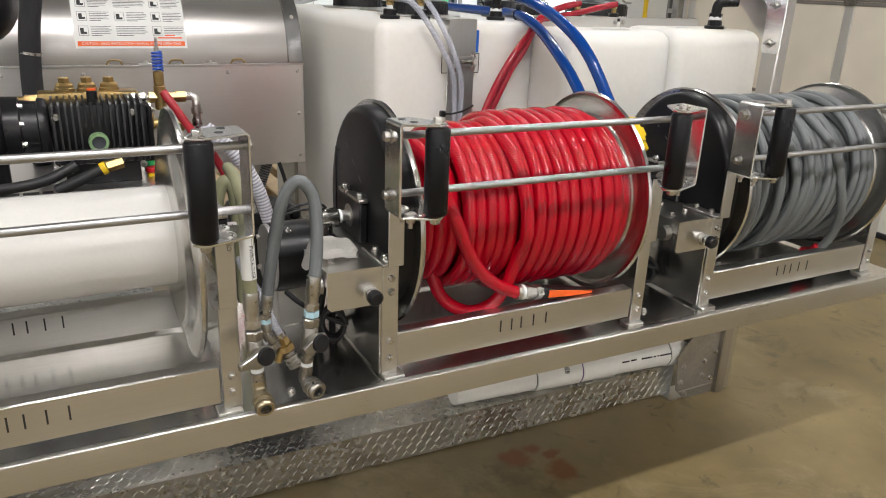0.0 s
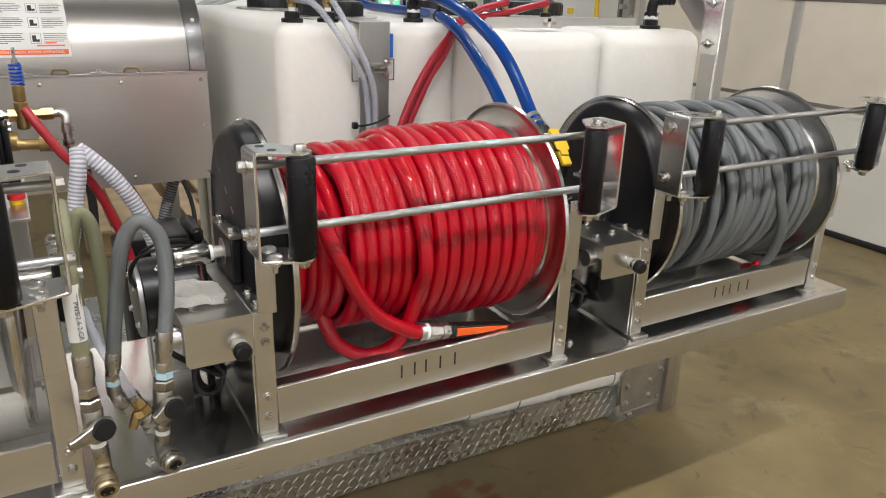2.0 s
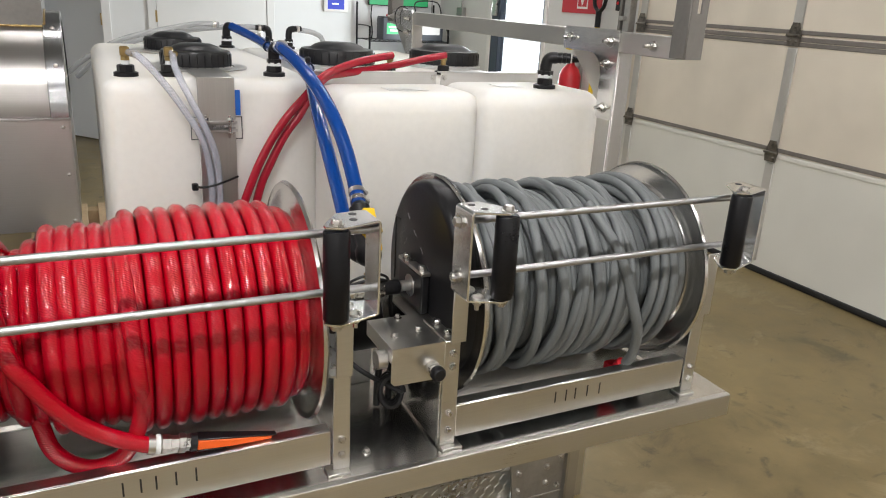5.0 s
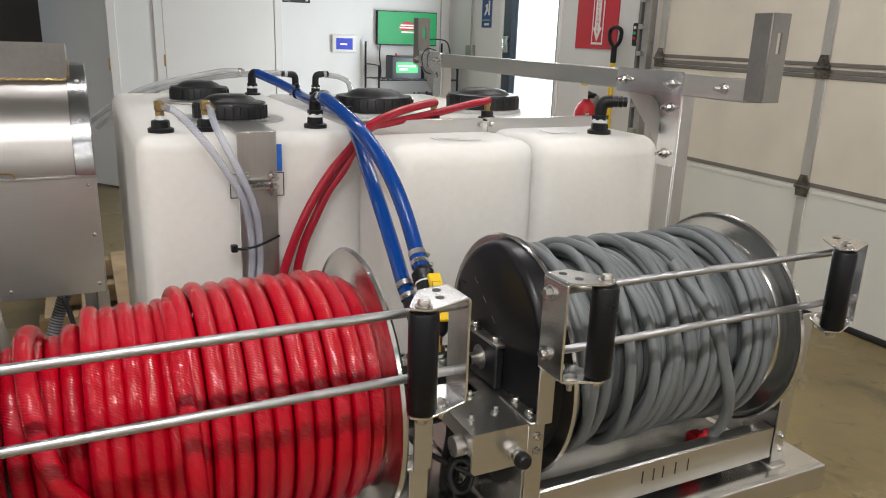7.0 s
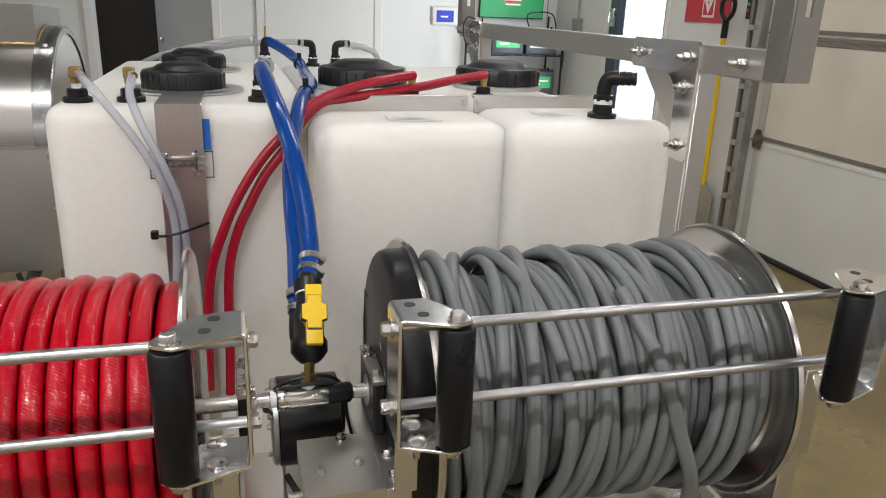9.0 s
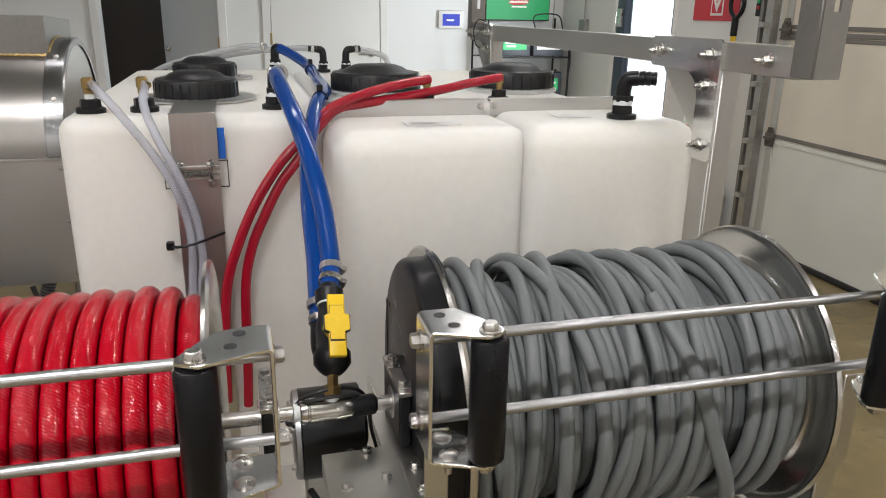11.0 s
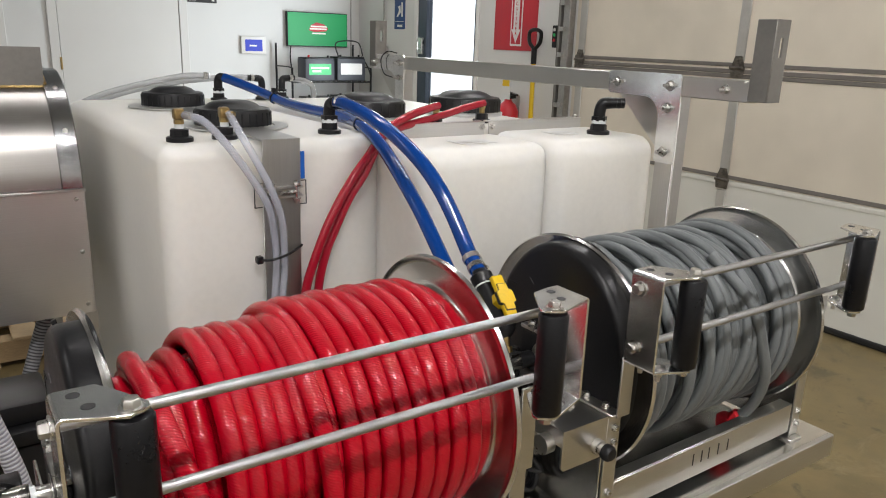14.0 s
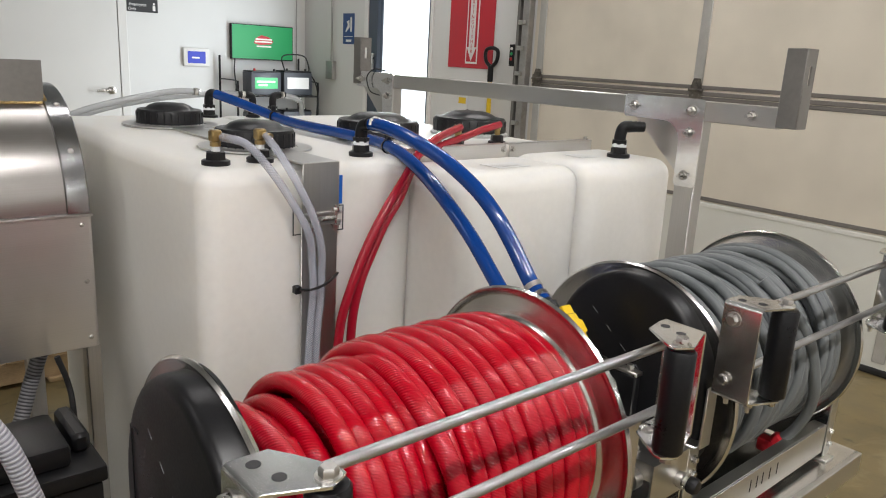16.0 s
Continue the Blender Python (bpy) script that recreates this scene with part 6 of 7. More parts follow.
for y in (1.510, 2.762):
    arm = y + 0.226
    out = [(y - 0.004, 1.136), (y + 0.002, 1.130), (y + 0.050, 1.130), (y + 0.056, 1.136), (y + 0.056, 1.235)]
    for k in range(7):
        a = math.pi * k / 12
        out.append((y + 0.056 + 0.050 * (1 - math.cos(a)), 1.235 + 0.052 * math.sin(a)))
    out += [(arm - 0.006, 1.288), (arm, 1.294), (arm, 1.339), (arm - 0.006, 1.345), (y + 0.002, 1.345), (y - 0.004, 1.339)]
    gp = part("gusset_plate", prism(bm_new(), out, "x", PX0, PX0 + 0.0042, 0.0008), BRACKET_ALU, rk2)
    part("brace", prism(bm_new(), [(y + 0.050, 1.165), (y + 0.062, 1.165), (y + 0.200, 1.292), (y + 0.050, 1.292)], "x", PX0 + 0.0105, PX0 + 0.0145), ALU, rk2)
    for by, bz in ((y + 0.028, 1.317), (y + 0.196, 1.317), (y + 0.030, 1.264), (y + 0.030, 1.158)):
        b_ = bolt(bm_new(), (PX0, by, bz), (-1, 0, 0), 0.0095, 0.011)
        cyl(b_, (PX0 - 0.011, by, bz), (PX0 - 0.024, by, bz), 0.0045, 8)
        part("bolt", b_, ZINC, gp)
for y in (1.283, 2.965):
    # a folded angle with a long slot in its narrow side
    part("end_plate", box(bm_new(), (PX0 - 0.003, y, BEAM0 + 0.004), (PX0 + 0.0012, y + 0.046, 1.469), 0.0015), DULL_STEEL, rk2, "dull folded steel end plate")
    bm = bm_new()
    xa, xb = PX0 + 0.0012, PX0 + 0.047
    for lo_, hi_ in (((xa, 1.297), (xb, 1.392)), ((xa, 1.432), (xb, 1.469)), ((xa, 1.392), (xa + 0.016, 1.432)), ((xb - 0.018, 1.392), (xb, 1.432))):
        box(bm, (lo_[0], y, lo_[1]), (hi_[0], y + 0.0042, hi_[1]))
    part("end_plate", bm, DULL_STEEL, rk2, "dull steel end plate with a slot")
    part("end_plate", box(bm_new(), (PX0 + 0.0012, y + 0.0042, BEAM0 + 0.004), (PX0 + 0.047, y + 0.046, BEAM0 + 0.008), 0.0006), DULL_STEEL, rk2)
b_ = bolt(bm_new(), (PX0 + 0.004, 1.388, 1.317), (-1, 0, 0), 0.0095, 0.011)
cyl(b_, (PX0 - 0.008, 1.388, 1.317), (PX0 - 0.026, 1.388, 1.317), 0.0045, 8)
part("bolt", b_, ZINC, rk2)

wl = thing("wire_loop", (1.876, 2.83, 1.34), "thin black wire looped at the far end of the rack", "wire")
part("wire", tube(bm_new(), spline([(1.874, 2.80, 1.352), (1.868, 2.86, 1.356), (1.866, 2.905, 1.325), (1.868, 2.885, 1.275), (1.874, 2.83, 1.262)], 7), 0.0022, 6), RUBBER, wl)

# ---------------------------------------------------------------- burner box and barrel behind the pump
hb = thing("burner_heater", (0.1, 2.4, BZ), "brushed stainless heater: a half barrel on a riveted box with legs", "water heater")
BXE = 0.664
part("front_panel", box(bm_new(), (-1.3, 2.176, 0.742), (BXE - 0.004, 2.180, 1.040), 0.001), PANEL, hb)
part("side_panel", box(bm_new(), (BXE - 0.004, 2.178, 0.742), (BXE, 2.70, 1.040), 0.001), PANEL, hb)
part("top_lip", box(bm_new(), (-1.3, 2.170, 1.040), (BXE + 0.002, 2.70, 1.046), 0.001), STAINLESS, hb)
part("bottom", box(bm_new(), (-1.3, 2.18, 0.742), (BXE - 0.005, 2.70, 0.746)), STAINLESS, hb)
for x, z in ((0.645, 1.022), (0.647, 0.895), (0.648, 0.765), (0.44, 1.022), (0.25, 1.022), (0.06, 1.022), (-0.13, 1.022), (0.45, 0.765), (0.25, 0.765), (0.05, 0.765)):
    part("rivet", button(bm_new(), (x, 2.176, z), (0, -1, 0), 0.0055), ZINC, hb)
by, bz_, br_ = 2.435, 1.047, 0.252
bm = bm_new()
ring = []
for x in (-1.3, BXE - 0.045):
    ring.append([bm.verts.new((x, by - br_ * math.cos(math.pi * k / 36), bz_ + br_ * math.sin(math.pi * k / 36))) for k in range(37)])
for k in range(36):
    bm.faces.new((ring[0][k], ring[0][k + 1], ring[1][k + 1], ring[1][k]))
part("barrel", bm, BARREL, hb, "rolled stainless half barrel")
bm = bm_new()
ring = []
for x, r in ((BXE - 0.046, br_ + 0.001), (BXE - 0.044, br_ + 0.006), (BXE - 0.003, br_ + 0.006), (BXE, br_ + 0.003), (BXE, br_ - 0.012)):
    ring.append([bm.verts.new((x, by - r * math.cos(math.pi * k / 36), bz_ + r * math.sin(math.pi * k / 36))) for k in range(37)])
for a, b in zip(ring, ring[1:]):
    for k in range(36):
        bm.faces.new((a[k], a[k + 1], b[k + 1], b[k]))
bn = part("end_band", bm, END_BAND, hb, "darker rolled end band")
a = radians(50)
for a in (30, 58, 100, 140):
    a = radians(a)
    part("rivet", button(bm_new(), (BXE - 0.022, by - (br_ + 0.006) * math.cos(a), bz_ + (br_ + 0.006) * math.sin(a)), (0, -math.cos(a), math.sin(a)), 0.006), ZINC, bn)
part("end_cap", prism(bm_new(), [(by - (br_ - 0.002) * math.cos(math.pi * k / 36), bz_ + (br_ - 0.002) * math.sin(math.pi * k / 36)) for k in range(37)], "x", BXE - 0.008, BXE - 0.004), STAINLESS, hb)
bm = prism(bm_new(), [(2.315, 1.235), (2.60, 1.235), (2.60, 1.345), (2.315, 1.358)], "x", 0.46, 0.622, 0.004)
ch = part("flue_box", bm, DULL_STEEL, hb, "dull stainless flue box with a welded seam")
part("weld", tube(bm_new(), [(0.458 + 0.004 * i, 2.312 + 0.0012 * math.sin(i * 2.1), 1.2685 + 0.0008 * math.sin(i * 1.3)) for i in range(41)], 0.0032, 6), BRASS, ch, "discoloured weld bead")
part("weld", tube(bm_new(), [(0.6235, 2.312 + 0.012 * i, bz_ + math.sqrt((br_ + 0.007) ** 2 - (by - 2.312 - 0.012 * i) ** 2)) for i in range(20)], 0.0035, 6), BRASS, ch, "discoloured weld bead")
for x in (0.14, 0.30, 0.47):
    bm = tube(bm_new(), spline([(x - 0.02, 2.178, 1.047), (x - 0.012, 2.172, 1.058), (x + 0.012, 2.172, 1.058), (x + 0.02, 2.178, 1.047)], 5), 0.0025, 6)
    part("wire_loop", bm, BRASS, hb, "brass wire loop")
for x in (0.22, 0.39):
    bm = box(bm_new(), (x - 0.02, 2.172, 1.046), (x + 0.02, 2.182, 1.050), 0.001)
    bolt(bm, (x, 2.178, 1.050), (0, 0, 1), 0.006, 0.005)
    part("clip", bm, STAINLESS, hb)
for x in (-1.0, 0.637):
    bm = box(bm_new(), (x, 2.182, BZ), (x + 0.004, 2.214, 0.742), 0.001)
    box(bm, (x, 2.182, BZ), (x + 0.03, 2.186, 0.742), 0.001)
    part("leg", bm, STAINLESS_V, hb)
part("leg", box(bm_new(), (0.60, 2.64, BZ), (0.64, 2.68, 0.742), 0.001), STAINLESS_V, hb)

hb.location += Vector((0.013, 0.036, 0.0))

# caution sheet, bent round the barrel
cs = thing("caution_label", (0.2, 2.2, 1.1), "white caution sheet with an orange band stuck on the barrel", "label")


def on_barrel(x, s, lift):
    """x along the barrel, s metres up its skin from where it leaves the box."""
    a = s / br_
    return Vector((x, by - (br_ + lift) * math.cos(a), bz_ + (br_ + lift) * math.sin(a)))


def patch(name, x0, x1, s0, s1, lift, mat, n=8):
    bm = bm_new()
    rows = [[bm.verts.new(on_barrel(x, s0 + (s1 - s0) * k / n, lift)) for x in (x0, x1)] for k in range(n + 1)]
    for a, b in zip(rows, rows[1:]):
        bm.faces.new((a[0], a[1], b[1], b[0]))
    return part(name, bm, mat, cs)


LX0, LX1 = 0.060, 0.343
patch("sheet", LX0, LX1, 0.042, 0.36, 0.0008, LABEL_PAPER, 16)
band = patch("orange_band", LX0 + 0.006, LX1 - 0.006, 0.048, 0.0605, 0.0014, ORANGE, 2)
m = on_barrel((LX0 + LX1) / 2, 0.054, 0.0018)
ang = 0.054 / br_
lettering("lettering", "CAUTION : READ INSTRUCTION MANUAL BEFORE OPERATING", 0.0088, m, (1, 0, 0), (0, math.sin(ang), math.cos(ang)), SIGN_WHITE, cs, 0.0002)
rngl = random.Random(7)
for c in range(3):
    x = LX0 + 0.012 + c * 0.092
    for r in range(7):
        s = 0.075 + r * 0.040
        if c != 1 or r % 3 == 1:
            patch("box_frame", x, x + 0.024, s, s + 0.026, 0.0012, INK, 2)
            patch("box_field", x + 0.001, x + 0.023, s + 0.001, s + 0.025, 0.0016, LABEL_PAPER, 2)
            patch("pictogram", x + 0.004, x + 0.013, s + 0.004, s + 0.020, 0.0020, SIGN_BLACK, 2)
            patch("pictogram", x + 0.012, x + 0.020, s + 0.004, s + 0.010, 0.0020, SIGN_BLACK, 2)
            tx = x + 0.03
        else:
            tx = x
        for ln in range(6):
            wl = (x + 0.084 - tx) * (rngl.uniform(0.8, 1.0) if ln else 0.5)
            patch("text_bar", tx, tx + wl, s + ln * 0.0048, s + ln * 0.0048 + 0.0016, 0.0013, INK if ln % 3 else SIGN_BLACK, 1)
patch("text_bar", LX1 - 0.075, LX1 - 0.012, 0.068, 0.0715, 0.0020, ORANGE, 1)
patch("text_bar", LX1 - 0.055, LX1 - 0.03, 0.0745, 0.078, 0.0020, ORANGE, 1)

cs.location += Vector((0.004, 0.036, 0.0))

# ---------------------------------------------------------------- pump
pm = thing("plunger_pump", (0.07, 1.78, 0.848), "black finned plunger pump with a brass head", "pump")
body = part("crankcase", box(bm_new(), (-0.018, 1.715, 0.892), (0.172, 1.808, 1.020), 0.006, 2), BLACK_PAINT, pm)
for k in range(15):
    x = -0.010 + k * 0.0122
    if 0.05 < x < 0.09:
        part("fin", prism(bm_new(), [(1.700, 0.975), (1.706, 1.028), (1.80, 1.028), (1.80, 1.018), (1.715, 1.018), (1.712, 0.975)], "x", x - 0.0022, x + 0.0022, 0.001), BLACK_PAINT, body)
    else:
        part("fin", prism(bm_new(), [(1.700, 0.895), (1.700, 1.018), (1.708, 1.028), (1.80, 1.028), (1.80, 1.018), (1.7155, 1.012), (1.7155, 0.895)], "x", x - 0.0022, x + 0.0022, 0.001), BLACK_PAINT, body)
part("side_cover", box(bm_new(), (0.172, 1.72, 0.905), (0.184, 1.80, 1.012), 0.006, 2), BLACK_PAINT, pm)
for y, z in ((1.73, 0.915), (1.79, 0.915), (1.73, 1.002), (1.79, 1.002)):
    part("bolt", bolt(bm_new(), (0.184, y, z), (1, 0, 0), 0.005, 0.005), ZINC, pm)
for x, z in ((-0.006, 0.998), (0.142, 1.003), (0.01, 0.885), (0.155, 0.889)):
    part("bolt", bolt(bm_new(), (x, 1.702, z), (0, -1, 0), 0.0055, 0.006), ZINC, pm)
bm = lathe(bm_new(), (0.0705, 1.716, 0.941), (0, -1, 0), [(0, 0.0205), (0.016, 0.0205), (0.018, 0.019), (0.018, 0.014), (0.012, 0.014)], 28, close=False)
sg = part("sight_ring", bm, material("pale_green_ring", (0.2, 0.32, 0.16), 0.4, var=0.1), pm, "pale green sight-glass ring")
part("sight_glass", cyl(bm_new(), (0.0705, 1.716, 0.941), (0.0705, 1.703, 0.941), 0.014, 24), BATTERY_GRAY, sg)
oc = part("oil_cap", cyl(bm_new(), (0.069, 1.74, 1.018), (0.069, 1.74, 1.046), 0.011, 12, 0.002), BLACK_PLASTIC, pm)
part("cap_top", cyl(bm_new(), (0.069, 1.74, 1.046), (0.069, 1.74, 1.050), 0.009, 16), ORANGE, oc, "orange cap insert")
hd = part("pump_head", box(bm_new(), (-0.035, 1.808, 0.945), (0.168, 1.868, 1.032), 0.005, 2), BRASS, pm, "cast brass pump head")
for x in (0.020, 0.065, 0.110):
    bm = lathe(bm_new(), (x, 1.838, 1.032), (0, 0, 1), [(0, 0.021), (0.006, 0.021), (0.008, 0.0185), (0.014, 0.0185), (0.018, 0.015)], 24)
    lathe(bm, (x, 1.838, 1.049), (0, 0, 1), [(0, 0.0125), (0.011, 0.0125), (0.013, 0.010)], 6)
    part("valve_cap", bm, BRASS, hd)
bm = cyl(bm_new(), (-0.035, 1.838, 1.015), (-0.06, 1.838, 1.015), 0.012, 6)
cyl(bm, (-0.06, 1.838, 1.015), (-0.095, 1.838, 1.015), 0.008, 12)
part("plug", bm, BRASS, hd)
bm = lathe(bm_new(), (0.168, 1.838, 0.958), (1, 0, 0), [(0, 0.016), (0.012, 0.016), (0.014, 0.020), (0.03, 0.020), (0.032, 0.014)], 18)
part("inlet", bm, BRASS, hd)
gb = part("gearbox", lathe(bm_new(), (-0.019, 1.765, 0.965), (-1, 0, 0), [(0, 0.060), (0.006, 0.064), (0.018, 0.064), (0.02, 0.058), (0.05, 0.060), (0.053, 0.068), (0.14, 0.070), (0.145, 0.06)], 36), BLACK_PAINT, pm, "black round gear housing")
for a in (20, 60, 300, 340, 130, 230):
    y, z = 1.765 - 0.061 * math.cos(radians(a)), 0.965 + 0.061 * math.sin(radians(a))
    part("bolt", bolt(bm_new(), (-0.072, y, z), (1, 0, 0), 0.0055, 0.008), ZINC, gb)
part("foot", box(bm_new(), (0.0, 1.72, 0.848), (0.15, 1.80, 0.893), 0.002), BLACK_PAINT, pm)
bd = thing("bed_plate", (0.0, 1.8, 0.84), "stainless bed plate with round holes under the pump", "plate")
part("plate", box(bm_new(), (-1.0, 1.64, 0.842), (0.197, 2.02, 0.848), 0.001), STAINLESS, bd)
for x, y in ((0.155, 1.71), (0.158, 1.665), (0.19, 1.68)):
    part("hole", lathe(bm_new(), (x - 0.04, y, 0.8482), (0, 0, 1), [(0, 0.007), (0.0003, 0.007)], 16), INK, bd)
for x in (-0.9, 0.15):
    part("stand", box(bm_new(), (x, 1.74, BZ), (x + 0.04, 1.80, 0.842), 0.002), STAINLESS_V, bd)
part("print", bars(bm_new(), (-0.12, 1.665, 0.8482), (1, 0, 0), (0, 1, 0), [(0, 0.03, 0), (0.036, 0.03, 0), (0.072, 0.02, 0)], 0.02), SIGN_BLACK, bd)
sl = thing("signal_stack", (0.175, 1.80, 0.848), "small green and red push switches", "switch")
for z, r, mt in ((0.848, 0.014, BLACK_PLASTIC), (0.862, 0.012, GREEN_LABEL), (0.875, 0.013, BLACK_PLASTIC)):
    part("ring", cyl(bm_new(), (0.178, 1.80, z), (0.178, 1.80, z + 0.012), r, 20, 0.001), mt, sl)
for z, r, mt in ((0.848, 0.013, YELLOW), (0.858, 0.0165, RED_PLASTIC)):
    part("ring", cyl(bm_new(), (0.178, 1.755, z), (0.178, 1.755, z + 0.010), r, 20, 0.001), mt, sl)

# unloader and its fittings
un = thing("unloader_valve", (0.213, 1.80, 1.0), "brass unloader valve with a blue spring and steel fittings", "valve")
bm = bm_new()
x = 0.140
for ln, r, n_ in ((0.012, 0.009, 14), (0.010, 0.012, 6), (0.008, 0.009, 14), (0.010, 0.012, 6), (0.010, 0.008, 14)):
    cyl(bm, (x, 1.806, 1.018), (x + ln, 1.806, 1.018), r, n_)
    x += ln
part("nipple", bm, ZINC, un)
bm = cyl(bm_new(), (0.188, 1.803, 1.018), (0.268, 1.803, 1.018), 0.0105, 6)
cyl(bm, (0.188, 1.803, 1.018), (0.204, 1.803, 1.018), 0.0135, 6)
cyl(bm, (0.246, 1.803, 1.018), (0.268, 1.803, 1.018), 0.0135, 6)
cyl(bm, (0.213, 1.80, 0.990), (0.213, 1.80, 1.045), 0.013, 16, 0.002)
cyl(bm, (0.213, 1.80, 1.045), (0.213, 1.80, 1.076), 0.0115, 16, 0.002)
part("body", bm, BRASS, un)
part("spring", tube(bm_new(), [(0.2135 + 0.010 * math.cos(i * 0.6), 1.80 + 0.010 * math.sin(i * 0.6), 1.077 + 0.042 * i / 62) for i in range(63)], 0.0028, 6), BLUE_PLASTIC, un, "blue coil spring")
part("stem", cyl(cyl(bm_new(), (0.214, 1.80, 1.07), (0.214, 1.80, 1.128), 0.006, 10), (0.214, 1.80, 1.128), (0.2145, 1.80, 1.150), 0.0032, 8), ZINC, un)
bm = tube(bm_new(), spline([(0.268, 1.803, 1.018), (0.282, 1.803, 1.018), (0.290, 1.80, 1.010), (0.2905, 1.797, 0.998)], 5), 0.0095, 12)
lathe(bm, (0.2905, 1.797, 1.000), (0, 0, -1), [(0, 0.0105), (0.008, 0.0105), (0.008, 0.0125), (0.022, 0.0125), (0.024, 0.010), (0.034, 0.010), (0.034, 0.0125), (0.050, 0.0125), (0.052, 0.008), (0.07, 0.008)], 14)
part("elbow_coupling", bm, ZINC, un, "plated elbow and quick coupling")
bm = cyl(bm_new(), (0.195, 1.82, 0.955), (0.272, 1.82, 0.950), 0.011, 14)
cyl(bm, (0.235, 1.82, 0.953), (0.262, 1.82, 0.951), 0.0165, 12)
part("suction_tee", bm, BRASS, un)
rb_ = thing("red_bypass_hose", (0.22, 1.78, 1.0), "red rubber hose running down from the unloader", "hose")
part("hose", tube(bm_new(), spline([(0.218, 1.786, 1.032), (0.240, 1.77, 0.995), (0.272, 1.76, 0.942), (0.315, 1.755, 0.885), (0.350, 1.752, 0.80), (0.374, 1.75, 0.711), (0.385, 1.75, 0.60)], 8), 0.0095, 12), material("red_rubber_hose", (0.36, 0.015, 0.025), 0.4, var=0.1, uv=True), rb_)

# suction hoses
for pts, lab in (([(0.300, 1.735, 0.955), (0.296, 1.72, 0.92), (0.284, 1.715, 0.86), (0.268, 1.71, 0.79), (0.252, 1.71, 0.72), (0.24, 1.71, 0.62)], "ribbed white suction hose hanging from the fittings"),
                 ([(0.300, 1.745, 0.952), (0.325, 1.73, 0.93), (0.365, 1.722, 0.883), (0.404, 1.72, 0.808), (0.428, 1.72, 0.725), (0.45, 1.72, 0.63), (0.46, 1.72, 0.55)], "ribbed white suction hose curving down"),
                 ([(0.585, 2.30, 0.745), (0.568, 2.30, 0.70), (0.550, 2.30, 0.65), (0.528, 2.29, 0.59), (0.500, 2.27, 0.52), (0.46, 2.24, 0.45), (0.41, 2.20, 0.40)], "ribbed gray suction hose under the heater")):
    t = thing("suction_hose", pts[0], lab, "hose", group="ribbed suction hoses")
    part("hose", tube(bm_new(), spline(pts, 9), 0.0165, 14), RIBBED_GRAY if "gray" in lab else RIBBED, t)
for pts, r, lab in (([(0.325, 1.95, 0.86), (0.328, 1.94, 0.78), (0.325, 1.93, 0.70), (0.33, 1.92, 0.60), (0.335, 1.92, 0.40), (0.34, 1.93, 0.118)], 0.010, "black rubber hose hanging behind the pump"), ([(0.575, 2.15, 0.76), (0.59, 2.14, 0.70), (0.592, 2.12, 0.64), (0.59, 2.11, 0.50), (0.592, 2.11, 0.30), (0.59, 2.12, 0.117)], 0.006, "black cable hanging under the heater"),
                    ([(-0.2, 1.64, 0.872), (-0.118, 1.635, 0.872), (-0.04, 1.64, 0.882), (0.02, 1.66, 0.905)], 0.011, "black corrugated hose beside the pump"), ([(-0.02, 1.64, 0.860), (0.02, 1.635, 0.878), (0.07, 1.635, 0.900)], 0.012, "short black hose with a yellow band")):
    t = thing("black_hose", pts[0], lab, "hose", group="black hoses")
    part("hose", tube(bm_new(), spline(pts, 8), r, 12), RUBBER, t)
    if "yellow" in lab:
        part("band", cyl(bm_new(), (0.066, 1.635, 0.8985), (0.076, 1.635, 0.903), 0.0135, 16), YELLOW, t, "yellow hose band")
        part("fitting", cyl(bm_new(), (0.076, 1.635, 0.903), (0.108, 1.64, 0.910), 0.012, 6), BRASS, t, "brass fitting")
ep = thing("wrapped_exhaust_pipe", (-0.045, 1.95, 0.9), "black wrapped pipe rising behind the pump", "pipe")
part("pipe", tube(bm_new(), spline([(-0.045, 1.95, 0.85), (-0.044, 1.95, 1.02), (-0.035, 1.95, 1.14), (-0.018, 1.95, 1.24), (0.0, 1.95, 1.36)], 9), 0.0225, 16), material("black_heat_wrap", (0.018, 0.018, 0.02), 0.8, var=0.3, scale=30, fine=60, bump=0.6, uv=True, stretch=(4, 1, 1)), ep)
part("clamp", cyl(bm_new(), (-0.0375, 1.95, 1.100), (-0.0365, 1.95, 1.106), 0.0238, 20), ZINC, ep)
af = thing("air_filter", (-0.12, 1.72, 1.0), "round black engine air filter housing", "air filter")
part("housing", lathe(bm_new(), (-0.14, 1.64, 1.225), (0.15, 1, 0), [(0, 0.0), (0, 0.07), (0.01, 0.082), (0.03, 0.088), (0.09, 0.088), (0.10, 0.07)], 32), BLACK_PLASTIC, af)
part("stand", cyl(bm_new(), (-0.13, 1.70, 0.846), (-0.13, 1.70, 1.16), 0.03, 16), BLACK_PAINT, af)

bb = thing("battery_box", (0.47, 1.96, BZ), "black plastic battery box with a stepped lid", "battery box")
part("box", box(bm_new(), (0.375, 1.86, BZ), (0.575, 2.08, 0.615), 0.008, 2), BLACK_PLASTIC, bb)
part("lid", box(box(bm_new(), (0.368, 1.853, 0.617), (0.582, 2.087, 0.650), 0.006, 2), (0.385, 1.88, 0.650), (0.530, 2.04, 0.695), 0.012, 2), BLACK_PLASTIC, bb)
part("strap_lug", box(bm_new(), (0.540, 1.92, 0.6505), (0.572, 2.06, 0.690), 0.008), BLACK_PLASTIC, bb)

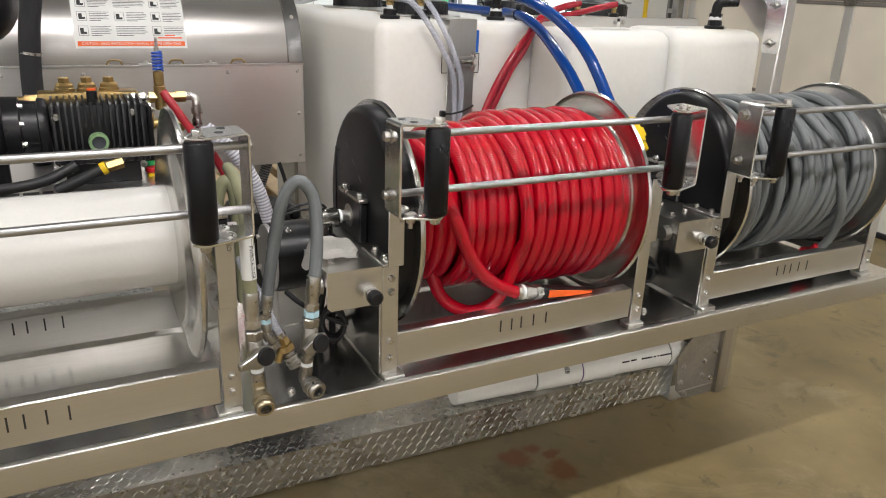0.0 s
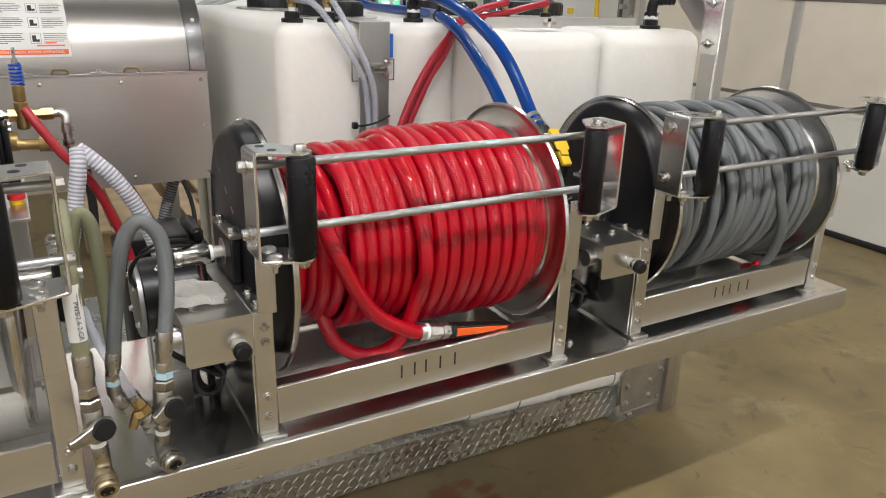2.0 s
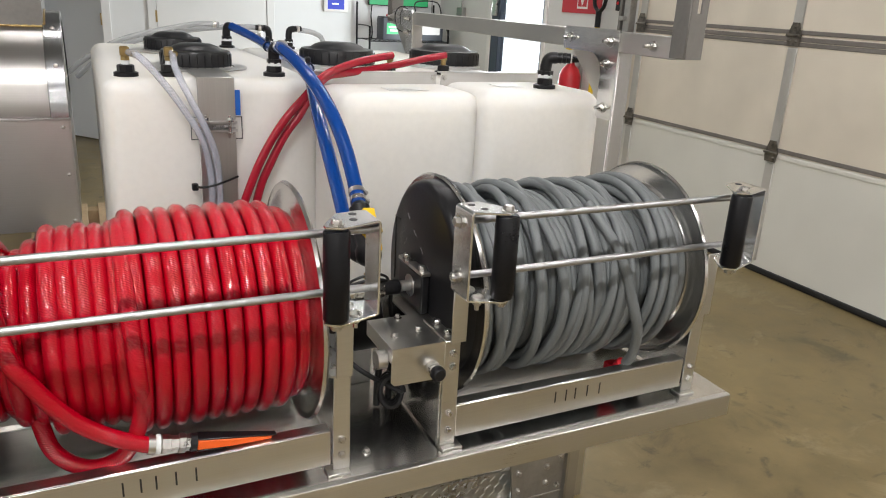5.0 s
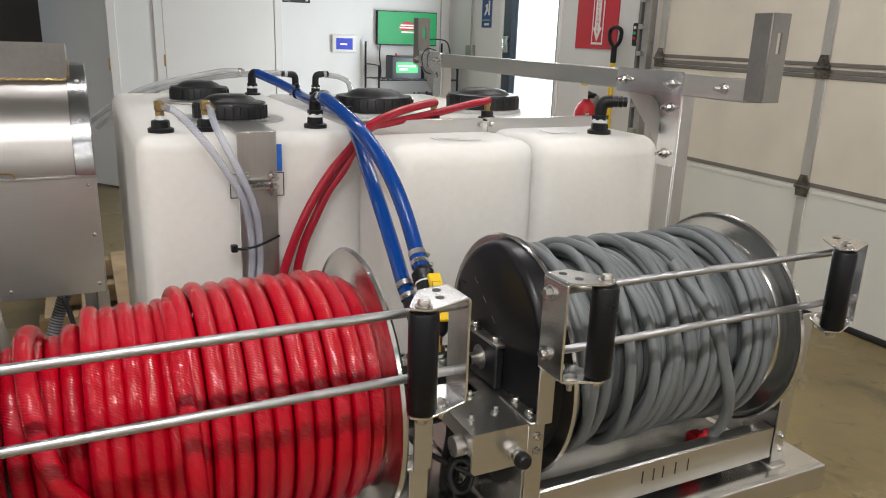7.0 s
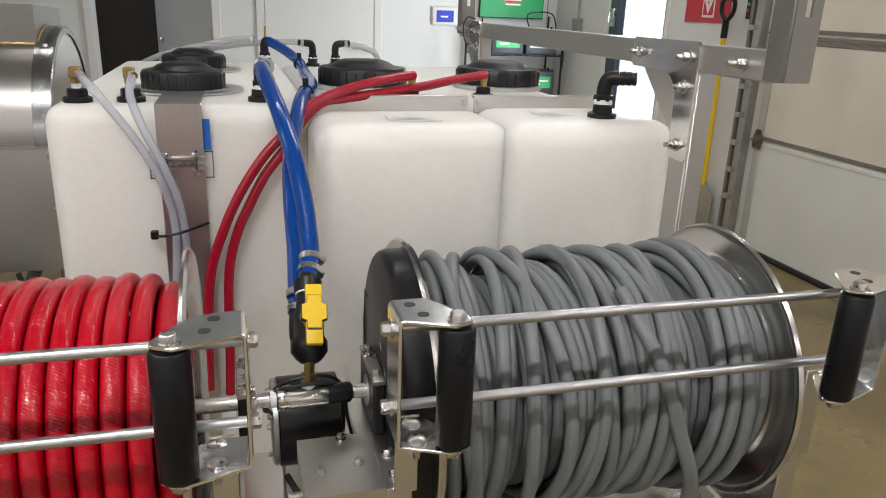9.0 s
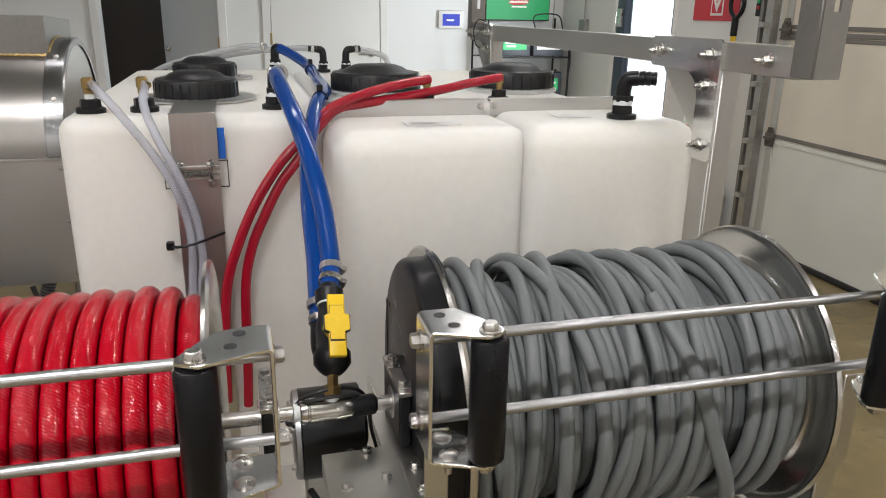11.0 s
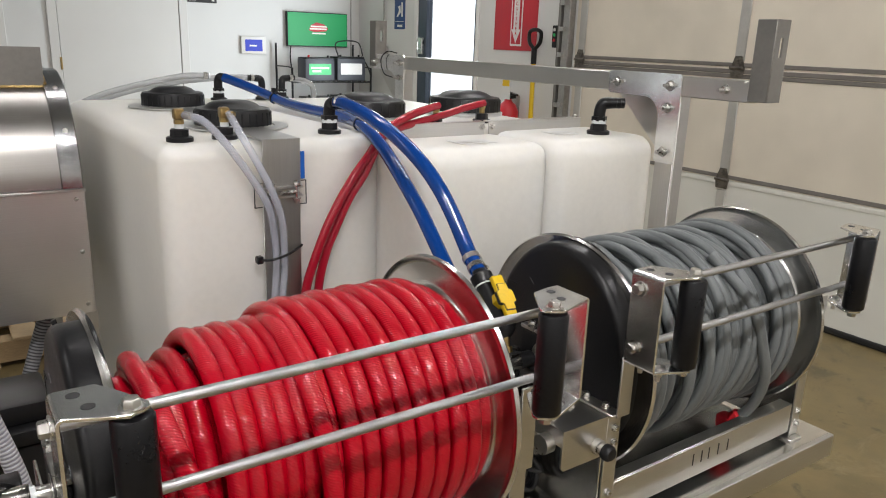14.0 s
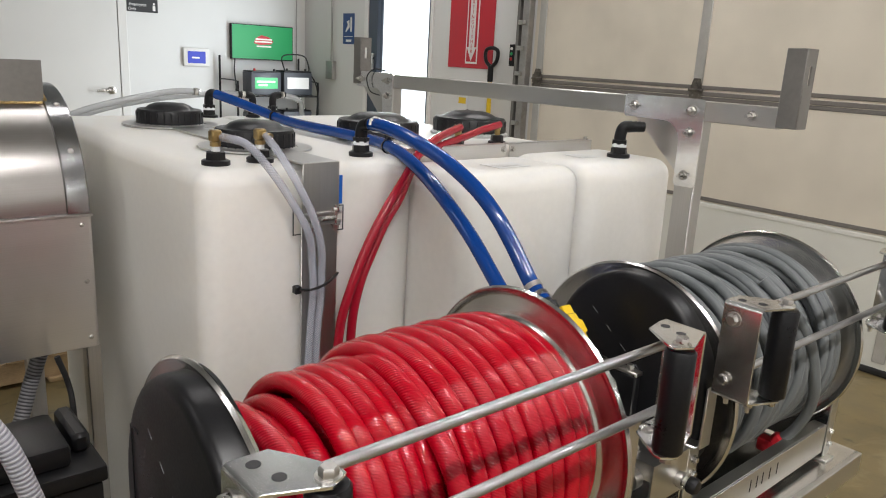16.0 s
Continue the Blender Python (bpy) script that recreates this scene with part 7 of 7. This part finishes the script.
# pallet on the floor behind
pl = thing("wooden_pallet", (0.85, 4.25, 0), "pale wooden pallet on the floor behind the machine", "pallet")
for k in range(7):
    part("deck_board", box(bm_new(), (0.42 + k * 0.155, 3.75, 0.115), (0.52 + k * 0.155, 4.75, 0.132), 0.003), WOOD, pl)
for y in (3.77, 4.2, 4.65):
    part("stringer", box(bm_new(), (0.40, y, 0.02), (1.46, y + 0.09, 0.114), 0.003), WOOD, pl)
for k in range(3):
    part("bottom_board", box(bm_new(), (0.42 + k * 0.46, 3.75, 0.0), (0.52 + k * 0.46, 4.75, 0.019), 0.003), WOOD, pl)

# ---------------------------------------------------------------- hose ends with valves on the shelf
def swaged(t, a, b, r=0.0125):
    """A crimped hose ferrule from a down to b, with its nut."""
    a, b = Vector(a), Vector(b)
    ln = (b - a).length
    part("ferrule", lathe(bm_new(), a, b - a, [(0, r * 0.92), (0.003, r), (ln * 0.55, r), (ln * 0.6, r * 0.86), (ln * 0.8, r * 0.86)], 18), ZINC, t)
    part("nut", lathe(bm_new(), a + (b - a) * 0.8, b - a, [(0, r * 1.02), (ln * 0.2, r * 1.02)], 6), ZINC, t)


def stop_valve(x, y, z, lever, label, slant=0.0):
    """An upright plated ball valve: hex ends, round body, side bonnet with a flat lever and a round cap."""
    t = thing("stop_valve", (x, y, z), label, "valve", group="steel stop valves")
    ax = Vector((-slant, 0, -1)).normalized()
    top = Vector((x, y, z)) - ax * 0.034
    part("end_nut", lathe(bm_new(), top - ax * 0.001, ax, [(0, 0.0125), (0.002, 0.0145), (0.014, 0.0145), (0.016, 0.0125)], 6), STEEL_VALVE, t)
    part("body", lathe(bm_new(), top + ax * 0.015, ax, [(0, 0.0125), (0.002, 0.0138), (0.042, 0.0138), (0.048, 0.0115), (0.050, 0.0115)], 24), STEEL_VALVE, t)
    out = Vector((0.30, -0.92, 0.12)).normalized()
    c = Vector((x, y, z - 0.004))
    part("bonnet", lathe(bm_new(), c + out * 0.006, out, [(0, 0.0135), (0.016, 0.0135), (0.018, 0.012)], 22), STEEL_VALVE, t)
    u = Vector((-0.95, -0.28, -0.22 if lever < 0 else -0.30)).normalized()
    w = out.cross(u).normalized()
    bm = bm_new()
    ln = abs(lever)
    prof = [(0.010, 0.012), (-0.004, 0.0155), (-0.016, 0.010), (-0.016, -0.010), (-0.004, -0.0155), (0.010, -0.012), (ln * 0.9, -0.007), (ln, -0.009), (ln * 1.04, 0.004), (ln * 0.9, 0.006)]
    lo_ = [bm.verts.new(c + out * 0.022 + u * a + w * b) for a, b in prof]
    hi_ = [bm.verts.new(c + out * 0.031 + u * a * 0.97 + w * b * 0.94) for a, b in prof]
    bm.faces.new(lo_)
    bm.faces.new(list(reversed(hi_)))
    for k in range(len(prof)):
        bm.faces.new((lo_[k], lo_[(k + 1) % len(prof)], hi_[(k + 1) % len(prof)], hi_[k]))
    bmesh.ops.recalc_face_normals(bm, faces=bm.faces[:])
    _bevel(bm, bm.verts[:], 0.0012)
    part("lever", bm, STEEL_VALVE, t)
    part("cap", lathe(bm_new(), c + out * 0.030, out, [(0, 0.0150), (0.004, 0.0150), (0.006, 0.0138), (0.0065, 0)], 28), BLACK_PLASTIC, t, "round black plastic cap")
    return t


def coupler(t, p, d, mat, s=1.12):
    """A quick coupler socket with its knurled sleeve; p is the hind end."""
    d = Vector(d).normalized()
    p = Vector(p)
    prof = [(0, 0.009), (0.001, 0.0115), (0.007, 0.0115), (0.008, 0.0135), (0.010, 0.0142), (0.013, 0.0135), (0.0135, 0.0122), (0.017, 0.0122), (0.0175, 0.0142), (0.020, 0.0148), (0.0225, 0.0142), (0.023, 0.0128), (0.0255, 0.0128), (0.026, 0.0142), (0.029, 0.0138), (0.0305, 0.0125), (0.0305, 0.0085), (0.020, 0.0080), (0.020, 0)]
    c = part("coupler", lathe(bm_new(), p, d, [(a * s, b * s) for a, b in prof], 28), mat, t, "quick coupler socket")
    part("bore", lathe(bm_new(), p + d * 0.0215 * s, d, [(0, 0.0078 * s), (0.0006, 0.0078 * s)], 20), SIGN_BLACK, c)
    for k in range(6):
        a = 2 * math.pi * k / 6
        e1 = d.cross(Vector((0, 0, 1))).normalized()
        e2 = d.cross(e1)
        bm = bm_new()
        bmesh.ops.create_icosphere(bm, subdivisions=1, radius=0.0018, matrix=Matrix.Translation(p + d * 0.027 * s + (e1 * math.cos(a) + e2 * math.sin(a)) * 0.0082 * s))
        part("locking_ball", bm, ZINC, c)


STEEL_VALVE = material("satin_plated_steel", (0.36, 0.345, 0.315), 0.3, 1.0, var=0.1, scale=18, fine=140, bump=0.05)
NICKEL_BRASS = material("worn_nickel_brass", (0.42, 0.36, 0.25), 0.3, 1.0, var=0.15, scale=25, fine=140, bump=0.05)
# first line: white printed hose into a valve over the shelf's edge
l1 = thing("leader_hose", (0.229, 1.055, 0.62), "gray leader hose with a white printed sleeve", "hose")
part("hose", tube(bm_new(), spline([(0.292, 1.40, 0.66), (0.290, 1.40, 0.78), (0.288, 1.40, 0.838), (0.284, 1.40, 0.888), (0.272, 1.40, 0.914), (0.260, 1.40, 0.905), (0.250, 1.40, 0.868), (0.246, 1.40, 0.80), (0.244, 1.40, 0.70)], 8), 0.0125, 14), OLIVE_HOSE, l1, "olive rubber hose arching behind")
part("hose", tube(bm_new(), spline([(0.236, 1.20, 0.99), (0.2335, 1.13, 0.985), (0.2315, 1.085, 0.96), (0.2305, 1.062, 0.93), (0.2295, 1.056, 0.885)], 7), 0.0098, 12), OLIVE_HOSE, l1)
sleeve = part("sleeve", cyl(bm_new(), (0.2285, 1.060, 0.926), (0.2292, 1.055, 0.850), 0.0112, 18), LABEL_PAPER, l1, "white printed sleeve")
lettering("lettering", "PWS-2-6-2-GR", 0.0085, (0.2322, 1.0440, 0.880), (0.02, -0.08, -1), (0.97, 0.2, 0), SIGN_BLACK, l1, 0.0002)
part("hose", cyl(bm_new(), (0.2293, 1.055, 0.853), (0.2297, 1.055, 0.828), 0.0105, 16), OLIVE_HOSE, l1)
swaged(l1, (0.2298, 1.055, 0.829), (0.2305, 1.055, 0.768), 0.0128)
sv1 = stop_valve(0.2322, 1.055, 0.728, -0.044, "steel stop valve with a black cap, hanging over the shelf edge", -0.03)
part("nipple", lathe(bm_new(), (0.2330, 1.055, 0.699), (0.06, -0.05, -1), [(0, 0.0095), (0.012, 0.0095), (0.012, 0.0118), (0.026, 0.0118), (0.026, 0.0095), (0.031, 0.0095)], 12), STEEL_VALVE, sv1)
part("thread_tape", cyl(bm_new(), (0.2332, 1.055, 0.697), (0.2336, 1.0545, 0.689), 0.0104, 14), TAPE, sv1, "white thread tape")
part("elbow", tube(bm_new(), spline([(0.2347, 1.0535, 0.674), (0.2350, 1.052, 0.662), (0.2350, 1.046, 0.654), (0.2348, 1.038, 0.650)], 5), 0.0112, 14), NICKEL_BRASS, sv1, "brass elbow")
coupler(sv1, (0.2340, 1.044, 0.6515), (0.02, -0.94, -0.28), NICKEL_BRASS)
# second line: the gray loop
l2 = thing("loop_hose", (0.3, 1.1, 0.62), "gray hose bent into a tall loop between two valves", "hose")
q = [(0.335, 1.064, 0.828), (0.344, 1.078, 0.872), (0.3495, 1.092, 0.918), (0.3475, 1.100, 0.955), (0.335, 1.103, 0.9775), (0.321, 1.105, 0.982), (0.306, 1.108, 0.966), (0.294, 1.112, 0.930), (0.285, 1.118, 0.875), (0.278, 1.122, 0.83), (0.272, 1.125, 0.785)]
part("hose", tube(bm_new(), spline(q, 9), 0.0104, 14), GRAY_HOSE, l2)
swaged(l2, (0.3345, 1.064, 0.836), (0.3285, 1.063, 0.777), 0.0118)
swaged(l2, (0.2722, 1.125, 0.790), (0.2665, 1.124, 0.746), 0.0112)
part("thread_tape", cyl(bm_new(), (0.3283, 1.063, 0.776), (0.3275, 1.063, 0.766), 0.0128, 6), material("pale_blue_tape", (0.42, 0.62, 0.70), 0.5), l2, "pale blue thread tape")
part("thread_tape", cyl(bm_new(), (0.2664, 1.124, 0.747), (0.2660, 1.124, 0.739), 0.0105, 14), material("pale_blue_seal", (0.42, 0.62, 0.70), 0.5), l2, "pale blue thread tape")
sv2 = stop_valve(0.3235, 1.063, 0.729, 0.030, "steel stop valve with a black cap under the looped hose", 0.09)
part("nipple", lathe(bm_new(), (0.3195, 1.063, 0.697), (-0.10, 0, -1), [(0, 0.0085), (0.006, 0.0085), (0.006, 0.0105), (0.012, 0.0105), (0.012, 0.0085), (0.02, 0.0085), (0.02, 0.0108), (0.034, 0.0108)], 12), STEEL_VALVE, sv2)
part("thread_tape", cyl(bm_new(), (0.3180, 1.063, 0.683), (0.3174, 1.063, 0.675), 0.0100, 14), TAPE, sv2, "pale thread tape")
part("elbow", tube(bm_new(), spline([(0.3160, 1.063, 0.668), (0.3145, 1.062, 0.656), (0.3155, 1.058, 0.650), (0.319, 1.050, 0.6485)], 5), 0.0112, 14), STEEL_VALVE, sv2)
coupler(sv2, (0.3150, 1.056, 0.6505), (0.28, -0.92, -0.16), STEEL_VALVE)
# third line: small brass valve lying behind
l3 = thing("brass_hose_end", (0.29, 1.12, 0.64), "clear hose with a brass coupler lying on the shelf", "hose end")
part("hose", tube(bm_new(), spline([(0.245, 1.20, 0.83), (0.252, 1.165, 0.805), (0.262, 1.13, 0.787), (0.275, 1.125, 0.751), (0.291, 1.125, 0.709)], 8), 0.0075, 12), CLEAR_HOSE, l3)
dd = Vector((0.35, -0.05, -0.9)).normalized()
p = Vector((0.289, 1.125, 0.715))
part("clamp", lathe(bm_new(), p, dd, [(0, 0.0078), (0, 0.0095), (0.009, 0.0095), (0.009, 0.0078)], 16), ZINC, l3)
part("brass_body", lathe(bm_new(), p + dd * 0.009, dd, [(0, 0.008), (0.004, 0.0105), (0.016, 0.0105), (0.016, 0.0135), (0.028, 0.0135), (0.028, 0.010), (0.032, 0.010)], 6), BRASS, l3)
part("brass_side_port", cyl(bm_new(), p + dd * 0.022, p + dd * 0.022 + Vector((-0.012, 0.0, -0.034)), 0.007, 12), BRASS, l3)
coupler(l3, p + dd * 0.041, dd + Vector((0.05, -0.25, 0)), STEEL_VALVE, 1.0)
part("tee", lathe(bm_new(), (0.266, 1.124, 0.739), (0.05, 0, -1), [(0, 0.0085), (0.004, 0.0105), (0.016, 0.0105), (0.018, 0.008), (0.022, 0.008)], 10), STEEL_VALVE, l3)
part("tee_branch", lathe(bm_new(), (0.266, 1.124, 0.722), (0.45, -0.05, -0.8), [(0, 0.008), (0.006, 0.0105), (0.016, 0.0105), (0.017, 0.008), (0.024, 0.008), (0.025, 0.010), (0.036, 0.010)], 10), STEEL_VALVE, l3)

# rag on the lock box
rg = thing("rag", (0.385, 1.165, 0.83), "crumpled white cotton rag on the lock box", "rag")
bm = bm_new()
N = 56
grid = []
for i in range(N):
    for j in range(N):
        u, v = i / (N - 1) * 2 - 1, j / (N - 1) * 2 - 1
        n1, n2 = noise.noise(Vector((u * 1.3, v * 1.5, 2.0))), noise.noise(Vector((u * 2.6 + 5, v * 2.4, 7.0)))
        fold = math.sin(2.6 * u + 5.4 * v + 2.6 * n1 + 0.8) * 0.5 + 0.5
        px_ = 0.389 + 0.046 * u + 0.008 * n2
        py_ = 1.158 + 0.030 * v + 0.008 * math.sin(4 * u + 2) * (1 - abs(v)) + 0.006 * n1
        pz_ = 0.8305 + (0.010 + 0.022 * fold) * (1 - v ** 4 * 0.85) * (1 - u ** 6 * 0.6) + 0.003 * n2
        if px_ < 0.361:
            k = 0.361 - px_
            pz_ -= k * 1.5
            px_ += k * 0.25
            py_ -= k * 0.35
        grid.append(bm.verts.new((px_, py_, pz_)))
for i in range(N - 1):
    for j in range(N - 1):
        bm.faces.new((grid[i * N + j], grid[(i + 1) * N + j], grid[(i + 1) * N + j + 1], grid[i * N + j + 1]))
bmesh.ops.solidify(bm, geom=bm.faces[:], thickness=0.0014)
for f in bm.faces:
    f.smooth = True
part("cloth", bm, CLOTH, rg)
